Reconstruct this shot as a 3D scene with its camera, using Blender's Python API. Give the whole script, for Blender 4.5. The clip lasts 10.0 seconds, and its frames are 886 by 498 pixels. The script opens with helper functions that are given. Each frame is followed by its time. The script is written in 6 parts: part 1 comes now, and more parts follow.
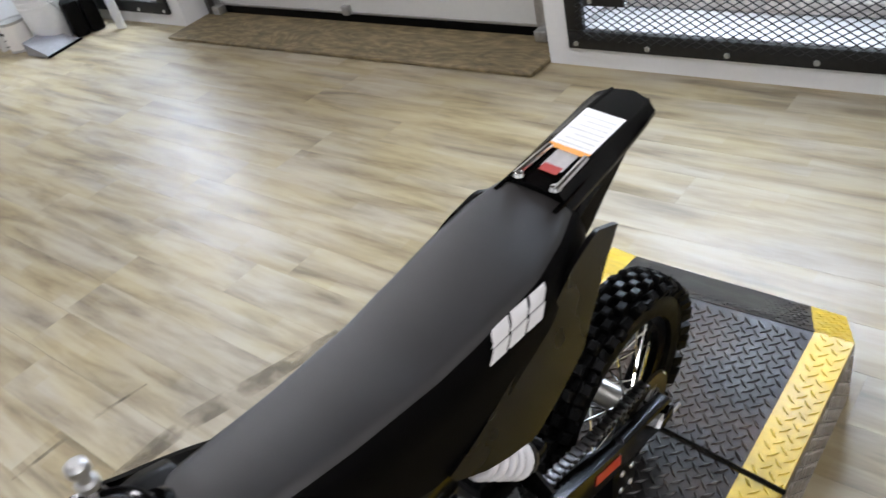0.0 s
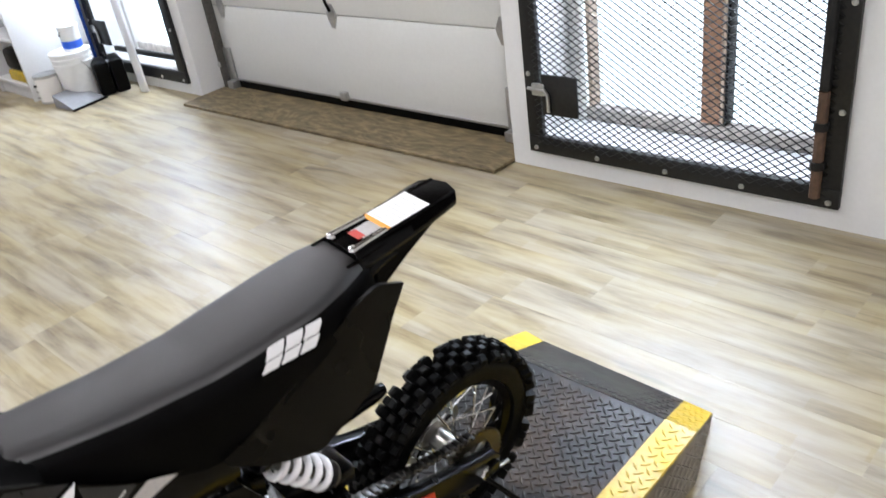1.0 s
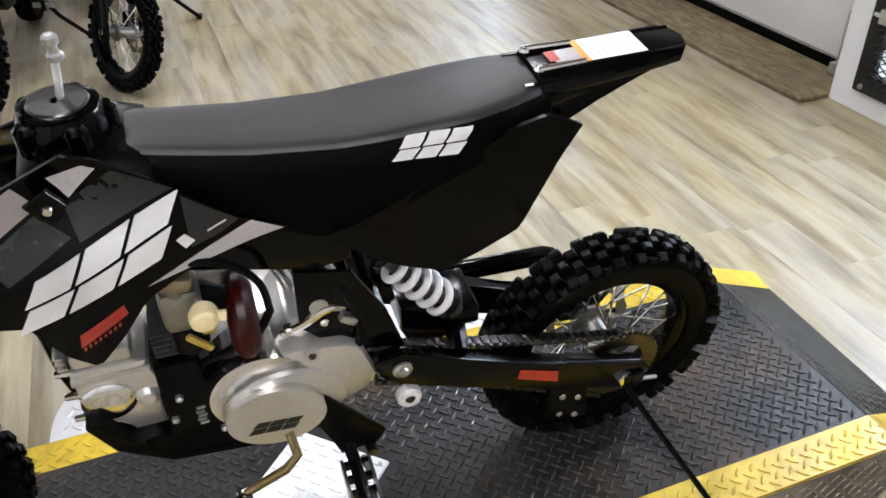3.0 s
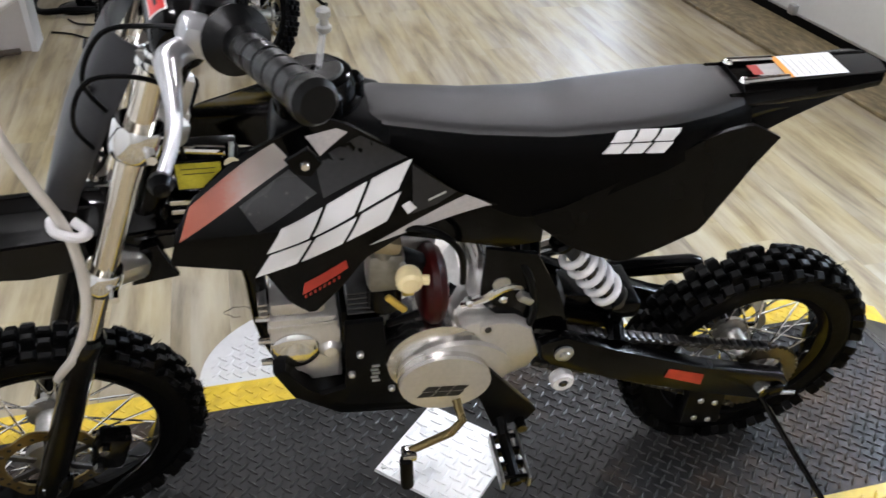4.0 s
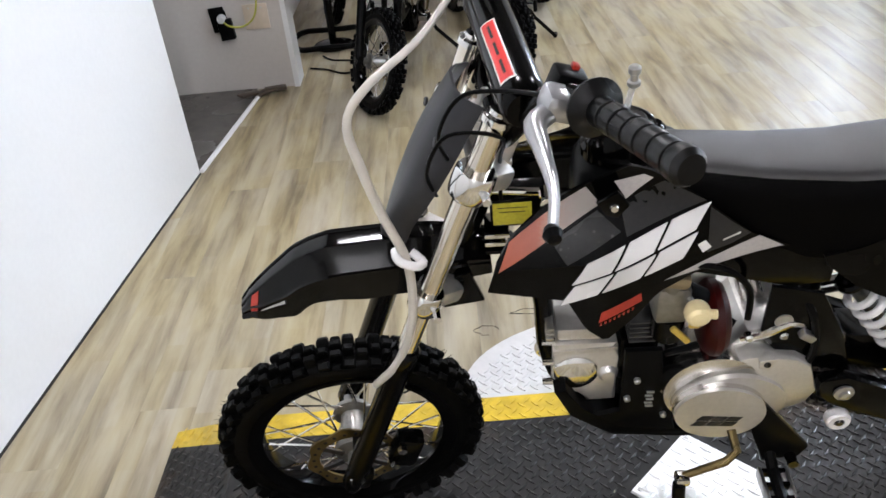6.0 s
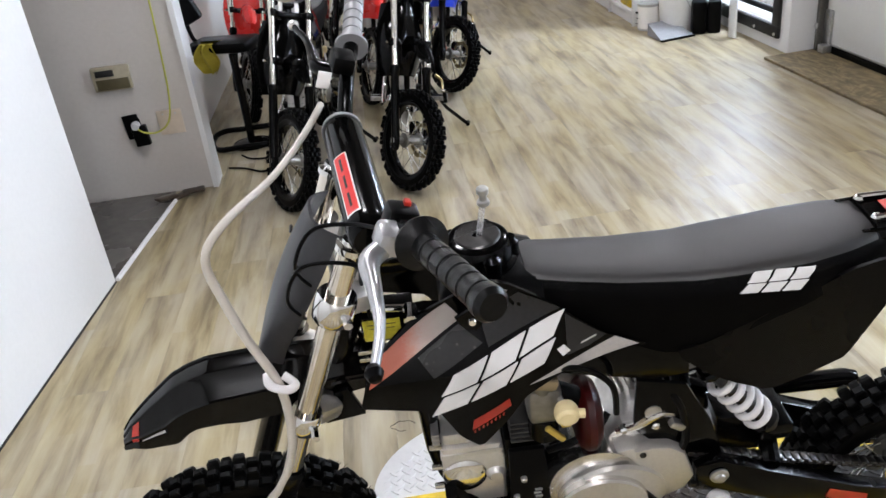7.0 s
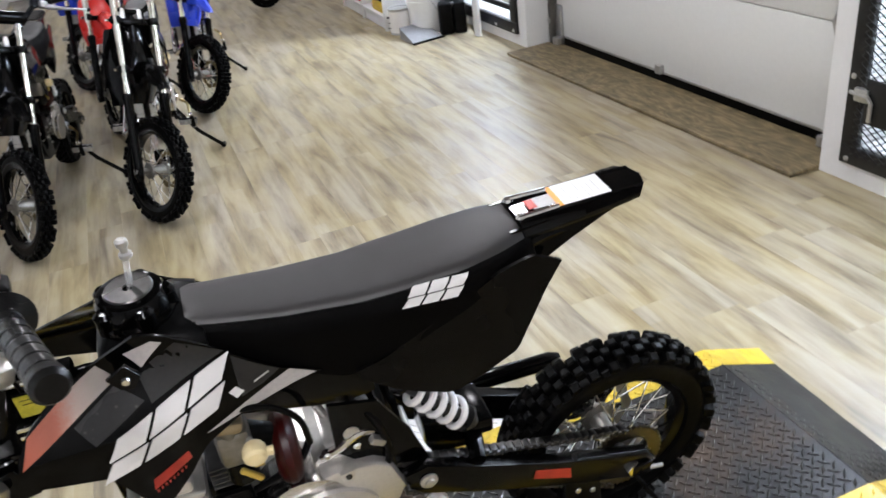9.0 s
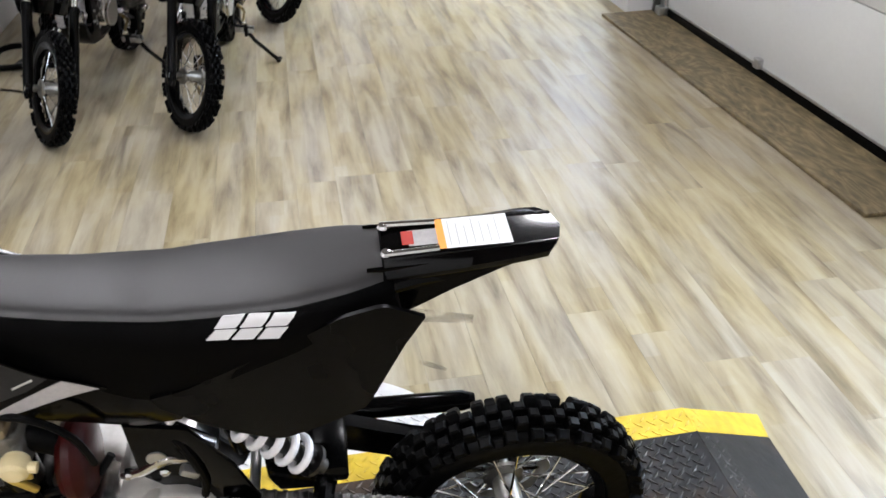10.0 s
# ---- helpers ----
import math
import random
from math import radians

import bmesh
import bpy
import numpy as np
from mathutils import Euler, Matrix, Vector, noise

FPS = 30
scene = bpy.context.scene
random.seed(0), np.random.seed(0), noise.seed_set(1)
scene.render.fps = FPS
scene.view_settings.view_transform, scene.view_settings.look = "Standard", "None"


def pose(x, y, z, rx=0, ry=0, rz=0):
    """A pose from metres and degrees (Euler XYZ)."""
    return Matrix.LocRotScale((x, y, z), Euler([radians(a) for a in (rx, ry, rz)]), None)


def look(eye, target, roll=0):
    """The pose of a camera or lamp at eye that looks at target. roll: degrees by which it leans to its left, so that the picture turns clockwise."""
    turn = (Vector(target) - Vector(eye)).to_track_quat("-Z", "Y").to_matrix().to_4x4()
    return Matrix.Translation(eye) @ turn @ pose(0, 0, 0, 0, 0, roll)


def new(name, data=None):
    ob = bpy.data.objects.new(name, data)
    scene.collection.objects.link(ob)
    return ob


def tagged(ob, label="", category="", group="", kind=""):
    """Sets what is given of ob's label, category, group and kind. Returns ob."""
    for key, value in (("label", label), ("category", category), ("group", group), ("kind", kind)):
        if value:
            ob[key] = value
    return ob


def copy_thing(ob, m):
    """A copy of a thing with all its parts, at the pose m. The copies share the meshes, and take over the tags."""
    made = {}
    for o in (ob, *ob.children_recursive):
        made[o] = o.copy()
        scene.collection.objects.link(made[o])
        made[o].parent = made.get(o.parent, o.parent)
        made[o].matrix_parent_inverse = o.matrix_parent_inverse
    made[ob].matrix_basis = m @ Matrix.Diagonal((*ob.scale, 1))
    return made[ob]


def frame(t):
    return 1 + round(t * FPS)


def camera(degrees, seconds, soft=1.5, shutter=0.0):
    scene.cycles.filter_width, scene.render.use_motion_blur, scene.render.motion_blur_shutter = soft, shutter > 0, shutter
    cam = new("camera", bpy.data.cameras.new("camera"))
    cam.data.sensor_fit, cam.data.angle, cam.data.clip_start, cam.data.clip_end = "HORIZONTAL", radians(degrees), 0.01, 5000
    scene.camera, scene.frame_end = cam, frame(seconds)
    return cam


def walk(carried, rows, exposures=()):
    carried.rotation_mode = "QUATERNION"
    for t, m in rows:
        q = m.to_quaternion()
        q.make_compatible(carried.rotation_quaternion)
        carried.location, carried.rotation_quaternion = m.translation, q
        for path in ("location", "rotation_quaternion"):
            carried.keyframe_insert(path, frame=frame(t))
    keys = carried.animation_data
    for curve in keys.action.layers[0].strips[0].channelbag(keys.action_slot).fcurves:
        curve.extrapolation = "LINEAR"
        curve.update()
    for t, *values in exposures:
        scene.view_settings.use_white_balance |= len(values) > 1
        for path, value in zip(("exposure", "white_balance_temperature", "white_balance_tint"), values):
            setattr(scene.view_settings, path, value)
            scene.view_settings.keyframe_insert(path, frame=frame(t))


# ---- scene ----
cam = camera(57.5, 10.0, shutter=0.2)
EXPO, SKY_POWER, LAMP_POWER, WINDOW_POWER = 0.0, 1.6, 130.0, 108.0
# unseen lamps; the two at negative y are added to brighten the bike's flank
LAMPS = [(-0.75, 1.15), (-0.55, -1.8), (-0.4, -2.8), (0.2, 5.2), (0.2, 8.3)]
EXPOSURE = [(t, EXPO + stops, 6250, 10) for t, stops in ((0, -0.22), (0.5, -0.06), (1, 0.10), (2, 0.11), (3.3, -0.01), (4, -0.08), (5, 0.05), (6.5, 0.02), (8, -0.02), (9, 0.02), (10, 0.04))]
PATH = [
    (0, (-0.4, -0.538, 1.448), (0.723, 0.636, 0.281), -14.8),
    (0.3, (-0.314, -0.568, 1.428), (0.899, 0.534, 0.283), -15.3),
    (0.5, (-0.3, -0.617, 1.429), (0.959, 0.502, 0.349), -16.2),
    (0.7, (-0.336, -0.723, 1.455), (0.915, 0.499, 0.486), -14.1),
    (0.8, (-0.357, -0.789, 1.473), (0.889, 0.469, 0.544), -12.0),
    (1, (-0.386, -0.899, 1.493), (0.817, 0.365, 0.514), -8.7),
    (1.2, (-0.393, -0.963, 1.493), (0.810, 0.286, 0.498), -6.6),
    (1.5, (-0.39, -0.994, 1.453), (0.717, 0.311, 0.417), -5.7),
    (1.7, (-0.355, -1.000, 1.433), (0.692, 0.375, 0.433), -6.1),
    (2, (-0.272, -1.002, 1.394), (0.642, 0.431, 0.34), -4.4),
    (2.2, (-0.219, -0.982, 1.368), (0.599, 0.482, 0.278), -2.8),
    (3.3, (-0.27, -0.933, 1.346), (0.268, 0.62, 0.207), -1.2),
    (3.5, (-0.332, -0.936, 1.347), (0.205, 0.626, 0.218), -0.2),
    (3.8, (-0.387, -0.943, 1.355), (0.092, 0.640, 0.231), 0.7),
    (4, (-0.422, -0.952, 1.359), (0.01, 0.643, 0.232), 1.7),
    (4.2, (-0.461, -0.950, 1.355), (-0.108, 0.663, 0.232), 2.0),
    (4.5, (-0.513, -0.953, 1.357), (-0.297, 0.683, 0.226), 0.1),
    (4.7, (-0.540, -0.955, 1.363), (-0.425, 0.690, 0.236), -0.4),
    (5, (-0.584, -0.963, 1.356), (-0.58, 0.658, 0.184), -0.2),
    (5.2, (-0.602, -0.964, 1.361), (-0.629, 0.669, 0.207), -2.0),
    (6.3, (-0.518, -1.02, 1.453), (-0.546, 0.688, 0.413), -6.4),
    (6.5, (-0.49, -1.022, 1.459), (-0.482, 0.702, 0.444), -6.5),
    (6.8, (-0.458, -1.023, 1.481), (-0.386, 0.726, 0.516), -7.5),
    (7, (-0.447, -1.025, 1.493), (-0.336, 0.746, 0.57), -6.9),
    (7.2, (-0.447, -1.023, 1.496), (-0.289, 0.741, 0.567), -6.8),
    (7.5, (-0.444, -1.028, 1.495), (-0.208, 0.716, 0.544), -7.2),
    (7.7, (-0.439, -1.031, 1.494), (-0.132, 0.689, 0.525), -6.9),
    (8, (-0.441, -1.032, 1.493), (-0.038, 0.66, 0.506), -6.5),
    (8.2, (-0.441, -1.033, 1.489), (0.039, 0.638, 0.507), -6.0),
    (8.5, (-0.42, -1.027, 1.481), (0.191, 0.596, 0.485), -6.9),
    (8.8, (-0.335, -1.027, 1.489), (0.331, 0.574, 0.492), -8.0),
    (9, (-0.241, -1.052, 1.501), (0.317, 0.609, 0.536), -7.5),
    (9.2, (-0.133, -1.072, 1.504), (0.363, 0.618, 0.558), -4.4),
    (9.5, (-0.025, -1.047, 1.513), (0.409, 0.6, 0.466), -4.8),
    (9.7, (0.039, -1.000, 1.500), (0.445, 0.665, 0.471), -4.4),
    (10, (0.119, -0.876, 1.471), (0.436, 0.773, 0.384), 0.1),
]
walk(cam, [(t, look(eye, target, roll)) for t, eye, target, roll in PATH], EXPOSURE)

# ---- world and light ----
world = bpy.data.worlds.new("sky")
scene.world = world
world.use_nodes = True
wn = world.node_tree
sky = wn.nodes.new("ShaderNodeTexSky")
sky.sky_type, sky.sun_disc = "NISHITA", False
sky.sun_elevation, sky.sun_rotation = radians(25), radians(90)
wn.links.new(sky.outputs[0], wn.nodes["Background"].inputs[0])
wn.nodes["Background"].inputs[1].default_value = 0.12


def area_lamp(name, m, sx, sy, power, colour):
    la = bpy.data.lights.new(name, "AREA")
    la.shape, la.size, la.size_y, la.energy, la.color = "RECTANGLE", sx, sy, power, colour
    ob = new(name, la)
    ob.matrix_world = m
    return ob


# ---- materials ----
def shader(name):
    m = bpy.data.materials.new(name)
    m.use_nodes = True
    return m, m.node_tree, m.node_tree.nodes["Principled BSDF"]


def node(nt, kind, **inputs):
    n = nt.nodes.new(kind)
    for k, v in inputs.items():
        n.inputs[k.replace("_", " ")].default_value = v
    return n


def ramp(nt, fac, stops):
    r = nt.nodes.new("ShaderNodeValToRGB")
    e = r.color_ramp.elements
    while len(e) < len(stops):
        e.new(0.5)
    for el, (p, c) in zip(e, stops):
        el.position, el.color = p, (*c, 1)
    nt.links.new(fac, r.inputs[0])
    return r.outputs[0]


def surface(name, colour, rough, metal=0.0, grain=40.0, amount=0.15, bump=0.05, spread=0.1, coat=0.0, scale2=3.0, bump_scale=None, spec=0.5):
    """A procedural surface: colour with grain and blotches, uneven gloss and fine relief."""
    m, nt, b = shader(name)
    co = nt.nodes.new("ShaderNodeTexCoord")
    n1, n2 = node(nt, "ShaderNodeTexNoise", Scale=grain, Detail=6.0), node(nt, "ShaderNodeTexNoise", Scale=scale2, Detail=4.0)
    for n in (n1, n2):
        nt.links.new(co.outputs["Object"], n.inputs["Vector"])
    mix = node(nt, "ShaderNodeMath", Value=0.5)
    mix.operation = "ADD"
    nt.links.new(n1.outputs[0], mix.inputs[0]), nt.links.new(n2.outputs[0], mix.inputs[1])
    half = nt.nodes.new("ShaderNodeMath")
    half.operation = "MULTIPLY"
    half.inputs[1].default_value = 0.5
    nt.links.new(mix.outputs[0], half.inputs[0])
    lo, hi = [c * (1 - amount) for c in colour], [min(1, c * (1 + amount)) for c in colour]
    nt.links.new(ramp(nt, half.outputs[0], [(0.32, lo), (0.68, hi)]), b.inputs["Base Color"])
    mr = nt.nodes.new("ShaderNodeMapRange")
    mr.inputs["To Min"].default_value, mr.inputs["To Max"].default_value = max(0.02, rough - spread), min(1, rough + spread)
    mr.inputs["From Min"].default_value, mr.inputs["From Max"].default_value = 0.3, 0.7
    nt.links.new(n2.outputs[0], mr.inputs["Value"]), nt.links.new(mr.outputs[0], b.inputs["Roughness"])
    b.inputs["Metallic"].default_value, b.inputs["Coat Weight"].default_value = metal, coat
    b.inputs["Specular IOR Level"].default_value = spec
    if bump:
        nb = n1
        if bump_scale:
            nb = node(nt, "ShaderNodeTexNoise", Scale=bump_scale, Detail=3.0)
            nt.links.new(co.outputs["Object"], nb.inputs["Vector"])
        bp = node(nt, "ShaderNodeBump", Strength=bump, Distance=0.01)
        nt.links.new(nb.outputs[0], bp.inputs["Height"]), nt.links.new(bp.outputs[0], b.inputs["Normal"])
    return m


BLACK = surface("black gloss plastic", (0.0010, 0.0010, 0.0010), 0.12, grain=25, bump=0.006, spread=0.05, spec=0.12)
GLOSS = surface("polished black fender plastic", (0.0012, 0.0011, 0.0011), 0.09, grain=25, bump=0.004, spread=0.04, spec=0.22)
SATIN = surface("black satin plastic", (0.0016, 0.0016, 0.0017), 0.36, grain=60, bump=0.03, spread=0.08, spec=0.08)
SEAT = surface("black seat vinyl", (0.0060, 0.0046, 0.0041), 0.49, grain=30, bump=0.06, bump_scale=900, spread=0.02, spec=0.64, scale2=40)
# seat vinyl again, darkened and dulled: the flanks' shade is in the colour
SEATSHADE = surface("black seat vinyl, side shade in colour", (0.0010, 0.0009, 0.0009), 0.5, grain=40, bump=0.08, bump_scale=700, spread=0.05, spec=0.04)
RUBBER = surface("black rubber", (0.0013, 0.0013, 0.0013), 0.45, grain=50, bump=0.1, amount=0.3, spread=0.1, spec=0.07)
GRIP = surface("grey black grip rubber", (0.0026, 0.0026, 0.0027), 0.32, grain=90, bump=0.08, spread=0.08, spec=0.26)
STEELBLACK = surface("black painted steel", (0.0010, 0.0010, 0.0010), 0.2, grain=40, bump=0.03, spread=0.1, spec=0.14)
CHROME = surface("polished chrome", (0.78, 0.77, 0.75), 0.09, metal=1, grain=20, amount=0.05, bump=0.004, spread=0.05)
FORKCHROME = surface("warm chromed fork tube", (0.80, 0.74, 0.64), 0.14, metal=1, grain=20, amount=0.06, bump=0.004, spread=0.05)
LEVERALU = surface("satin cast lever aluminium", (0.46, 0.46, 0.47), 0.36, metal=0.85, grain=90, amount=0.08, bump=0.02)
ALU = surface("cast aluminium", (0.62, 0.60, 0.57), 0.42, metal=1, grain=120, amount=0.1, bump=0.06, spread=0.08)
ALUPAINT = surface("silver painted casting", (0.62, 0.60, 0.57), 0.34, metal=0.74, grain=150, amount=0.08, bump=0.03, spread=0.06)
DARKMETAL = surface("dark steel", (0.085, 0.082, 0.08), 0.32, metal=1, grain=60, amount=0.35, bump=0.05, spread=0.12)
SPROCKET = surface("bronze steel sprocket", (0.11, 0.095, 0.065), 0.35, metal=1, grain=60, amount=0.3, bump=0.04)
GOLD = surface("gold passivated steel", (0.24, 0.18, 0.08), 0.34, metal=1, grain=40, amount=0.3, bump=0.03, spread=0.1)
GREYFIN = surface("black fin paint with bare edges", (0.05, 0.05, 0.05), 0.3, metal=0.6, grain=60, amount=0.4, bump=0.05)
PEGSTEEL = surface("worn bright peg steel", (0.45, 0.45, 0.44), 0.35, metal=1, grain=60, amount=0.5, bump=0.06)
SPRING = surface("white powder-coated spring", (0.70, 0.68, 0.68), 0.3, grain=30, amount=0.05, bump=0.01, spread=0.06)
DECALWHITE = surface("white vinyl decal", (0.70, 0.69, 0.68), 0.32, grain=40, amount=0.05, bump=0.01)
DECALGREY = surface("silver grey vinyl decal", (0.40, 0.375, 0.36), 0.34, grain=220, amount=0.14, bump=0.01)
DECALRED = surface("red vinyl decal", (0.36, 0.026, 0.015), 0.34, grain=60, amount=0.25, bump=0.01)
PANELBLACK = surface("satin black side panel plastic", (0.0014, 0.0013, 0.0013), 0.26, grain=120, bump=0.02, spread=0.06, spec=0.09)
PLATEGREY = surface("grey matt plate plastic", (0.024, 0.024, 0.0265), 0.42, grain=70, amount=0.15, bump=0.02, spec=0.35)
POLISHED = surface("polished engine casting", (0.72, 0.70, 0.67), 0.17, metal=1, grain=60, amount=0.08, bump=0.02, spread=0.06)
TREADWORN = surface("worn tread bar paint", (0.027, 0.026, 0.025), 0.40, metal=0.2, grain=90, amount=0.6, bump=0.05, spread=0.12, scale2=6, spec=0.42)
DECALDARK = surface("charcoal vinyl decal", (0.016, 0.0155, 0.0155), 0.32, grain=160, amount=0.3, bump=0.01, spec=0.3)
DECALORANGE = surface("orange label print", (0.85, 0.33, 0.04), 0.4, grain=60, amount=0.08, bump=0)
DARKRED = surface("dark red filter", (0.024, 0.0013, 0.0011), 0.28, grain=60, amount=0.4, bump=0.04, spec=0.2)
BRIGHTRED = surface("red moulded plastic", (0.62, 0.02, 0.015), 0.28, grain=30, amount=0.08, bump=0.01)
BRIGHTBLUE = surface("blue moulded plastic", (0.02, 0.05, 0.50), 0.28, grain=30, amount=0.08, bump=0.01)
LABELWHITE = surface("white paper label", (0.83, 0.81, 0.78), 0.45, grain=60, amount=0.04, bump=0.01)
YELLOWLABEL = surface("yellow label", (0.50, 0.44, 0.03), 0.5, grain=200, amount=0.25, bump=0.01)
PRINT = surface("pale grey print", (0.52, 0.51, 0.49), 0.5, grain=60, bump=0)
INK = surface("black ink", (0.008, 0.008, 0.008), 0.5, grain=60, bump=0)
CREAM = surface("cream nylon knob", (0.72, 0.60, 0.33), 0.4, grain=40, amount=0.1, bump=0.03)
HOSE = surface("milky clear sleeve", (0.50, 0.465, 0.41), 0.32, grain=30, amount=0.14, bump=0.04)
TREADBLACK = surface("black tread plate paint", (0.019, 0.0185, 0.018), 0.48, grain=35, amount=0.45, bump=0.10, spread=0.12, scale2=5, spec=0.2)
TREADALU = surface("bright aluminium tread plate", (0.66, 0.655, 0.65), 0.38, metal=0.45, grain=40, amount=0.10, bump=0.05, spread=0.1)
COVERWHITE = surface("bright worn cover plate", (0.90, 0.90, 0.89), 0.36, metal=0.15, grain=40, amount=0.06, bump=0.04, spread=0.1)
YELLOW = surface("yellow safety paint", (0.57, 0.395, 0.022), 0.42, grain=30, amount=0.3, bump=0.05, spread=0.12, scale2=8)
SKIRT = surface("worn painted steel skirt", (0.24, 0.215, 0.18), 0.42, metal=0.5, grain=30, amount=0.6, bump=0.1, scale2=9)
WALLWHITE = surface("white wall paint", (0.70, 0.70, 0.693), 0.6, grain=60, amount=0.03, bump=0.04, bump_scale=260, scale2=1.5)
# warm grey instead of white: the doorway's shade is put into the colour
WALLSHADE = surface("wall paint greyed for shade", (0.50, 0.465, 0.43), 0.62, grain=50, amount=0.05, bump=0.04, bump_scale=260, scale2=1.5)
DOORWHITE = surface("white sectional door steel", (0.66, 0.66, 0.63), 0.5, grain=50, amount=0.03, bump=0.10, bump_scale=420, scale2=1.2)
CEIL = surface("dark brown painted ceiling", (0.105, 0.088, 0.076), 0.8, grain=40, amount=0.10, bump=0.05)
LAMPWHITE = surface("white lamp housing", (0.75, 0.75, 0.73), 0.5, grain=40, amount=0.03, bump=0.01)
GATEBLACK = surface("black gate steel", (0.009, 0.009, 0.009), 0.45, grain=50, amount=0.6, bump=0.08, spread=0.12, spec=0.35)
RUST = surface("rusty brown hinge bar", (0.09, 0.05, 0.03), 0.6, grain=40, amount=0.5, bump=0.12)
GALV = surface("galvanised steel", (0.50, 0.50, 0.49), 0.4, metal=0.9, grain=60, amount=0.2, bump=0.05)
TRACK = surface("dull grey track steel", (0.13, 0.125, 0.115), 0.45, metal=0.7, grain=60, amount=0.3, bump=0.05)
POST = surface("brown wooden window post", (0.40, 0.22, 0.13), 0.6, grain=30, amount=0.3, bump=0.1)
PALEWOOD = surface("pale wooden window frame", (0.56, 0.44, 0.34), 0.6, grain=30, amount=0.2, bump=0.08)
SILLDUST = surface("dusty window sill", (0.52, 0.48, 0.44), 0.8, grain=30, amount=0.5, bump=0.1)
BUCKET = surface("white bucket plastic", (0.78, 0.78, 0.76), 0.4, grain=30, amount=0.05, bump=0.01)
BLUE = surface("blue plastic", (0.03, 0.12, 0.62), 0.4, grain=30, amount=0.1, bump=0.01)
GREYPLASTIC = surface("grey plastic", (0.22, 0.22, 0.23), 0.45, grain=40, amount=0.15, bump=0.03)
TAUPE = surface("beige fitting plastic", (0.33, 0.29, 0.21), 0.4, grain=40, amount=0.15, bump=0.01)
OLIVE = surface("dark olive plastic flap", (0.075, 0.062, 0.030), 0.4, grain=40, amount=0.2, bump=0.01)
PALEGREY = surface("pale grey plastic", (0.46, 0.46, 0.46), 0.4, grain=40, amount=0.12, bump=0.01)
BEIGE = surface("beige cover plate", (0.55, 0.46, 0.36), 0.45, grain=40, amount=0.08, bump=0.01)
GREENCORD = surface("yellow green cord", (0.42, 0.42, 0.06), 0.45, grain=60, amount=0.1, bump=0.01)
CLOTH = surface("yellow microfibre cloth", (0.52, 0.44, 0.05), 0.9, grain=300, amount=0.25, bump=0.3)
DARKFLOOR = surface("dark brown floor", (0.040, 0.028, 0.018), 0.30, grain=60, amount=0.3, bump=0.04)
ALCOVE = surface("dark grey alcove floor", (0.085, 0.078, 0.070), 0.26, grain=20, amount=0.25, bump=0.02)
BRASS = surface("yellow brass tab", (0.62, 0.45, 0.10), 0.3, metal=0.7, grain=40, amount=0.15, bump=0.02)
CARBMETAL = surface("dull grey carburettor casting", (0.26, 0.25, 0.23), 0.36, metal=0.9, grain=90, amount=0.25, bump=0.06)
CAPBEIGE = surface("dull beige carburettor cap", (0.30, 0.24, 0.15), 0.4, metal=0.6, grain=60, amount=0.2, bump=0.05)
CLEAR, _nt, _b = shader("clear tube plastic")
_b.inputs["Transmission Weight"].default_value, _b.inputs["Roughness"].default_value = 0.75, 0.15
_b.inputs["Base Color"].default_value = (0.9, 0.9, 0.9, 1)
GLASS, _nt, _b = shader("window glass")
_b.inputs["Transmission Weight"].default_value, _b.inputs["Roughness"].default_value = 1.0, 0.02
_b.inputs["Base Color"].default_value = (0.97, 0.99, 1, 1)


def fading_print():
    """A vinyl stripe printed from orange-red to silver grey along the bike."""
    m, nt, b = shader("red to grey fading vinyl decal")
    co, sep = nt.nodes.new("ShaderNodeTexCoord"), nt.nodes.new("ShaderNodeSeparateXYZ")
    nt.links.new(co.outputs["Object"], sep.inputs[0])
    n = node(nt, "ShaderNodeTexNoise", Scale=260.0, Detail=3.0)
    nt.links.new(co.outputs["Object"], n.inputs["Vector"])
    mr = nt.nodes.new("ShaderNodeMapRange")
    mr.inputs["From Min"].default_value, mr.inputs["From Max"].default_value = -0.50, -0.385
    nt.links.new(sep.outputs[0], mr.inputs["Value"])
    a = nt.nodes.new("ShaderNodeMath")
    a.operation = "MULTIPLY_ADD"
    a.inputs[1].default_value = 0.16
    nt.links.new(n.outputs[0], a.inputs[0]), nt.links.new(mr.outputs[0], a.inputs[2])
    nt.links.new(ramp(nt, a.outputs[0], [(0.05, (0.34, 0.075, 0.040)), (0.52, (0.40, 0.115, 0.068)), (0.74, (0.40, 0.30, 0.26)), (1.05, (0.40, 0.36, 0.335))]), b.inputs["Base Color"])
    b.inputs["Roughness"].default_value = 0.34
    return m


def speckled(m, colour):
    """Small pale flecks printed on a decal."""
    nt = m.node_tree
    b = nt.nodes["Principled BSDF"]
    old = b.inputs["Base Color"].links[0].from_socket
    co = nt.nodes.new("ShaderNodeTexCoord")
    v = node(nt, "ShaderNodeTexVoronoi", Scale=85.0)
    nt.links.new(co.outputs["Object"], v.inputs["Vector"])
    mx = nt.nodes.new("ShaderNodeMixRGB")
    nt.links.new(ramp(nt, v.outputs["Distance"], [(0.10, (0.8, 0.8, 0.8)), (0.20, (0, 0, 0))]), mx.inputs[0]), nt.links.new(old, mx.inputs[1])
    mx.inputs[2].default_value = (*colour, 1)
    nt.links.new(mx.outputs[0], b.inputs["Base Color"])


DECALFADE = fading_print()
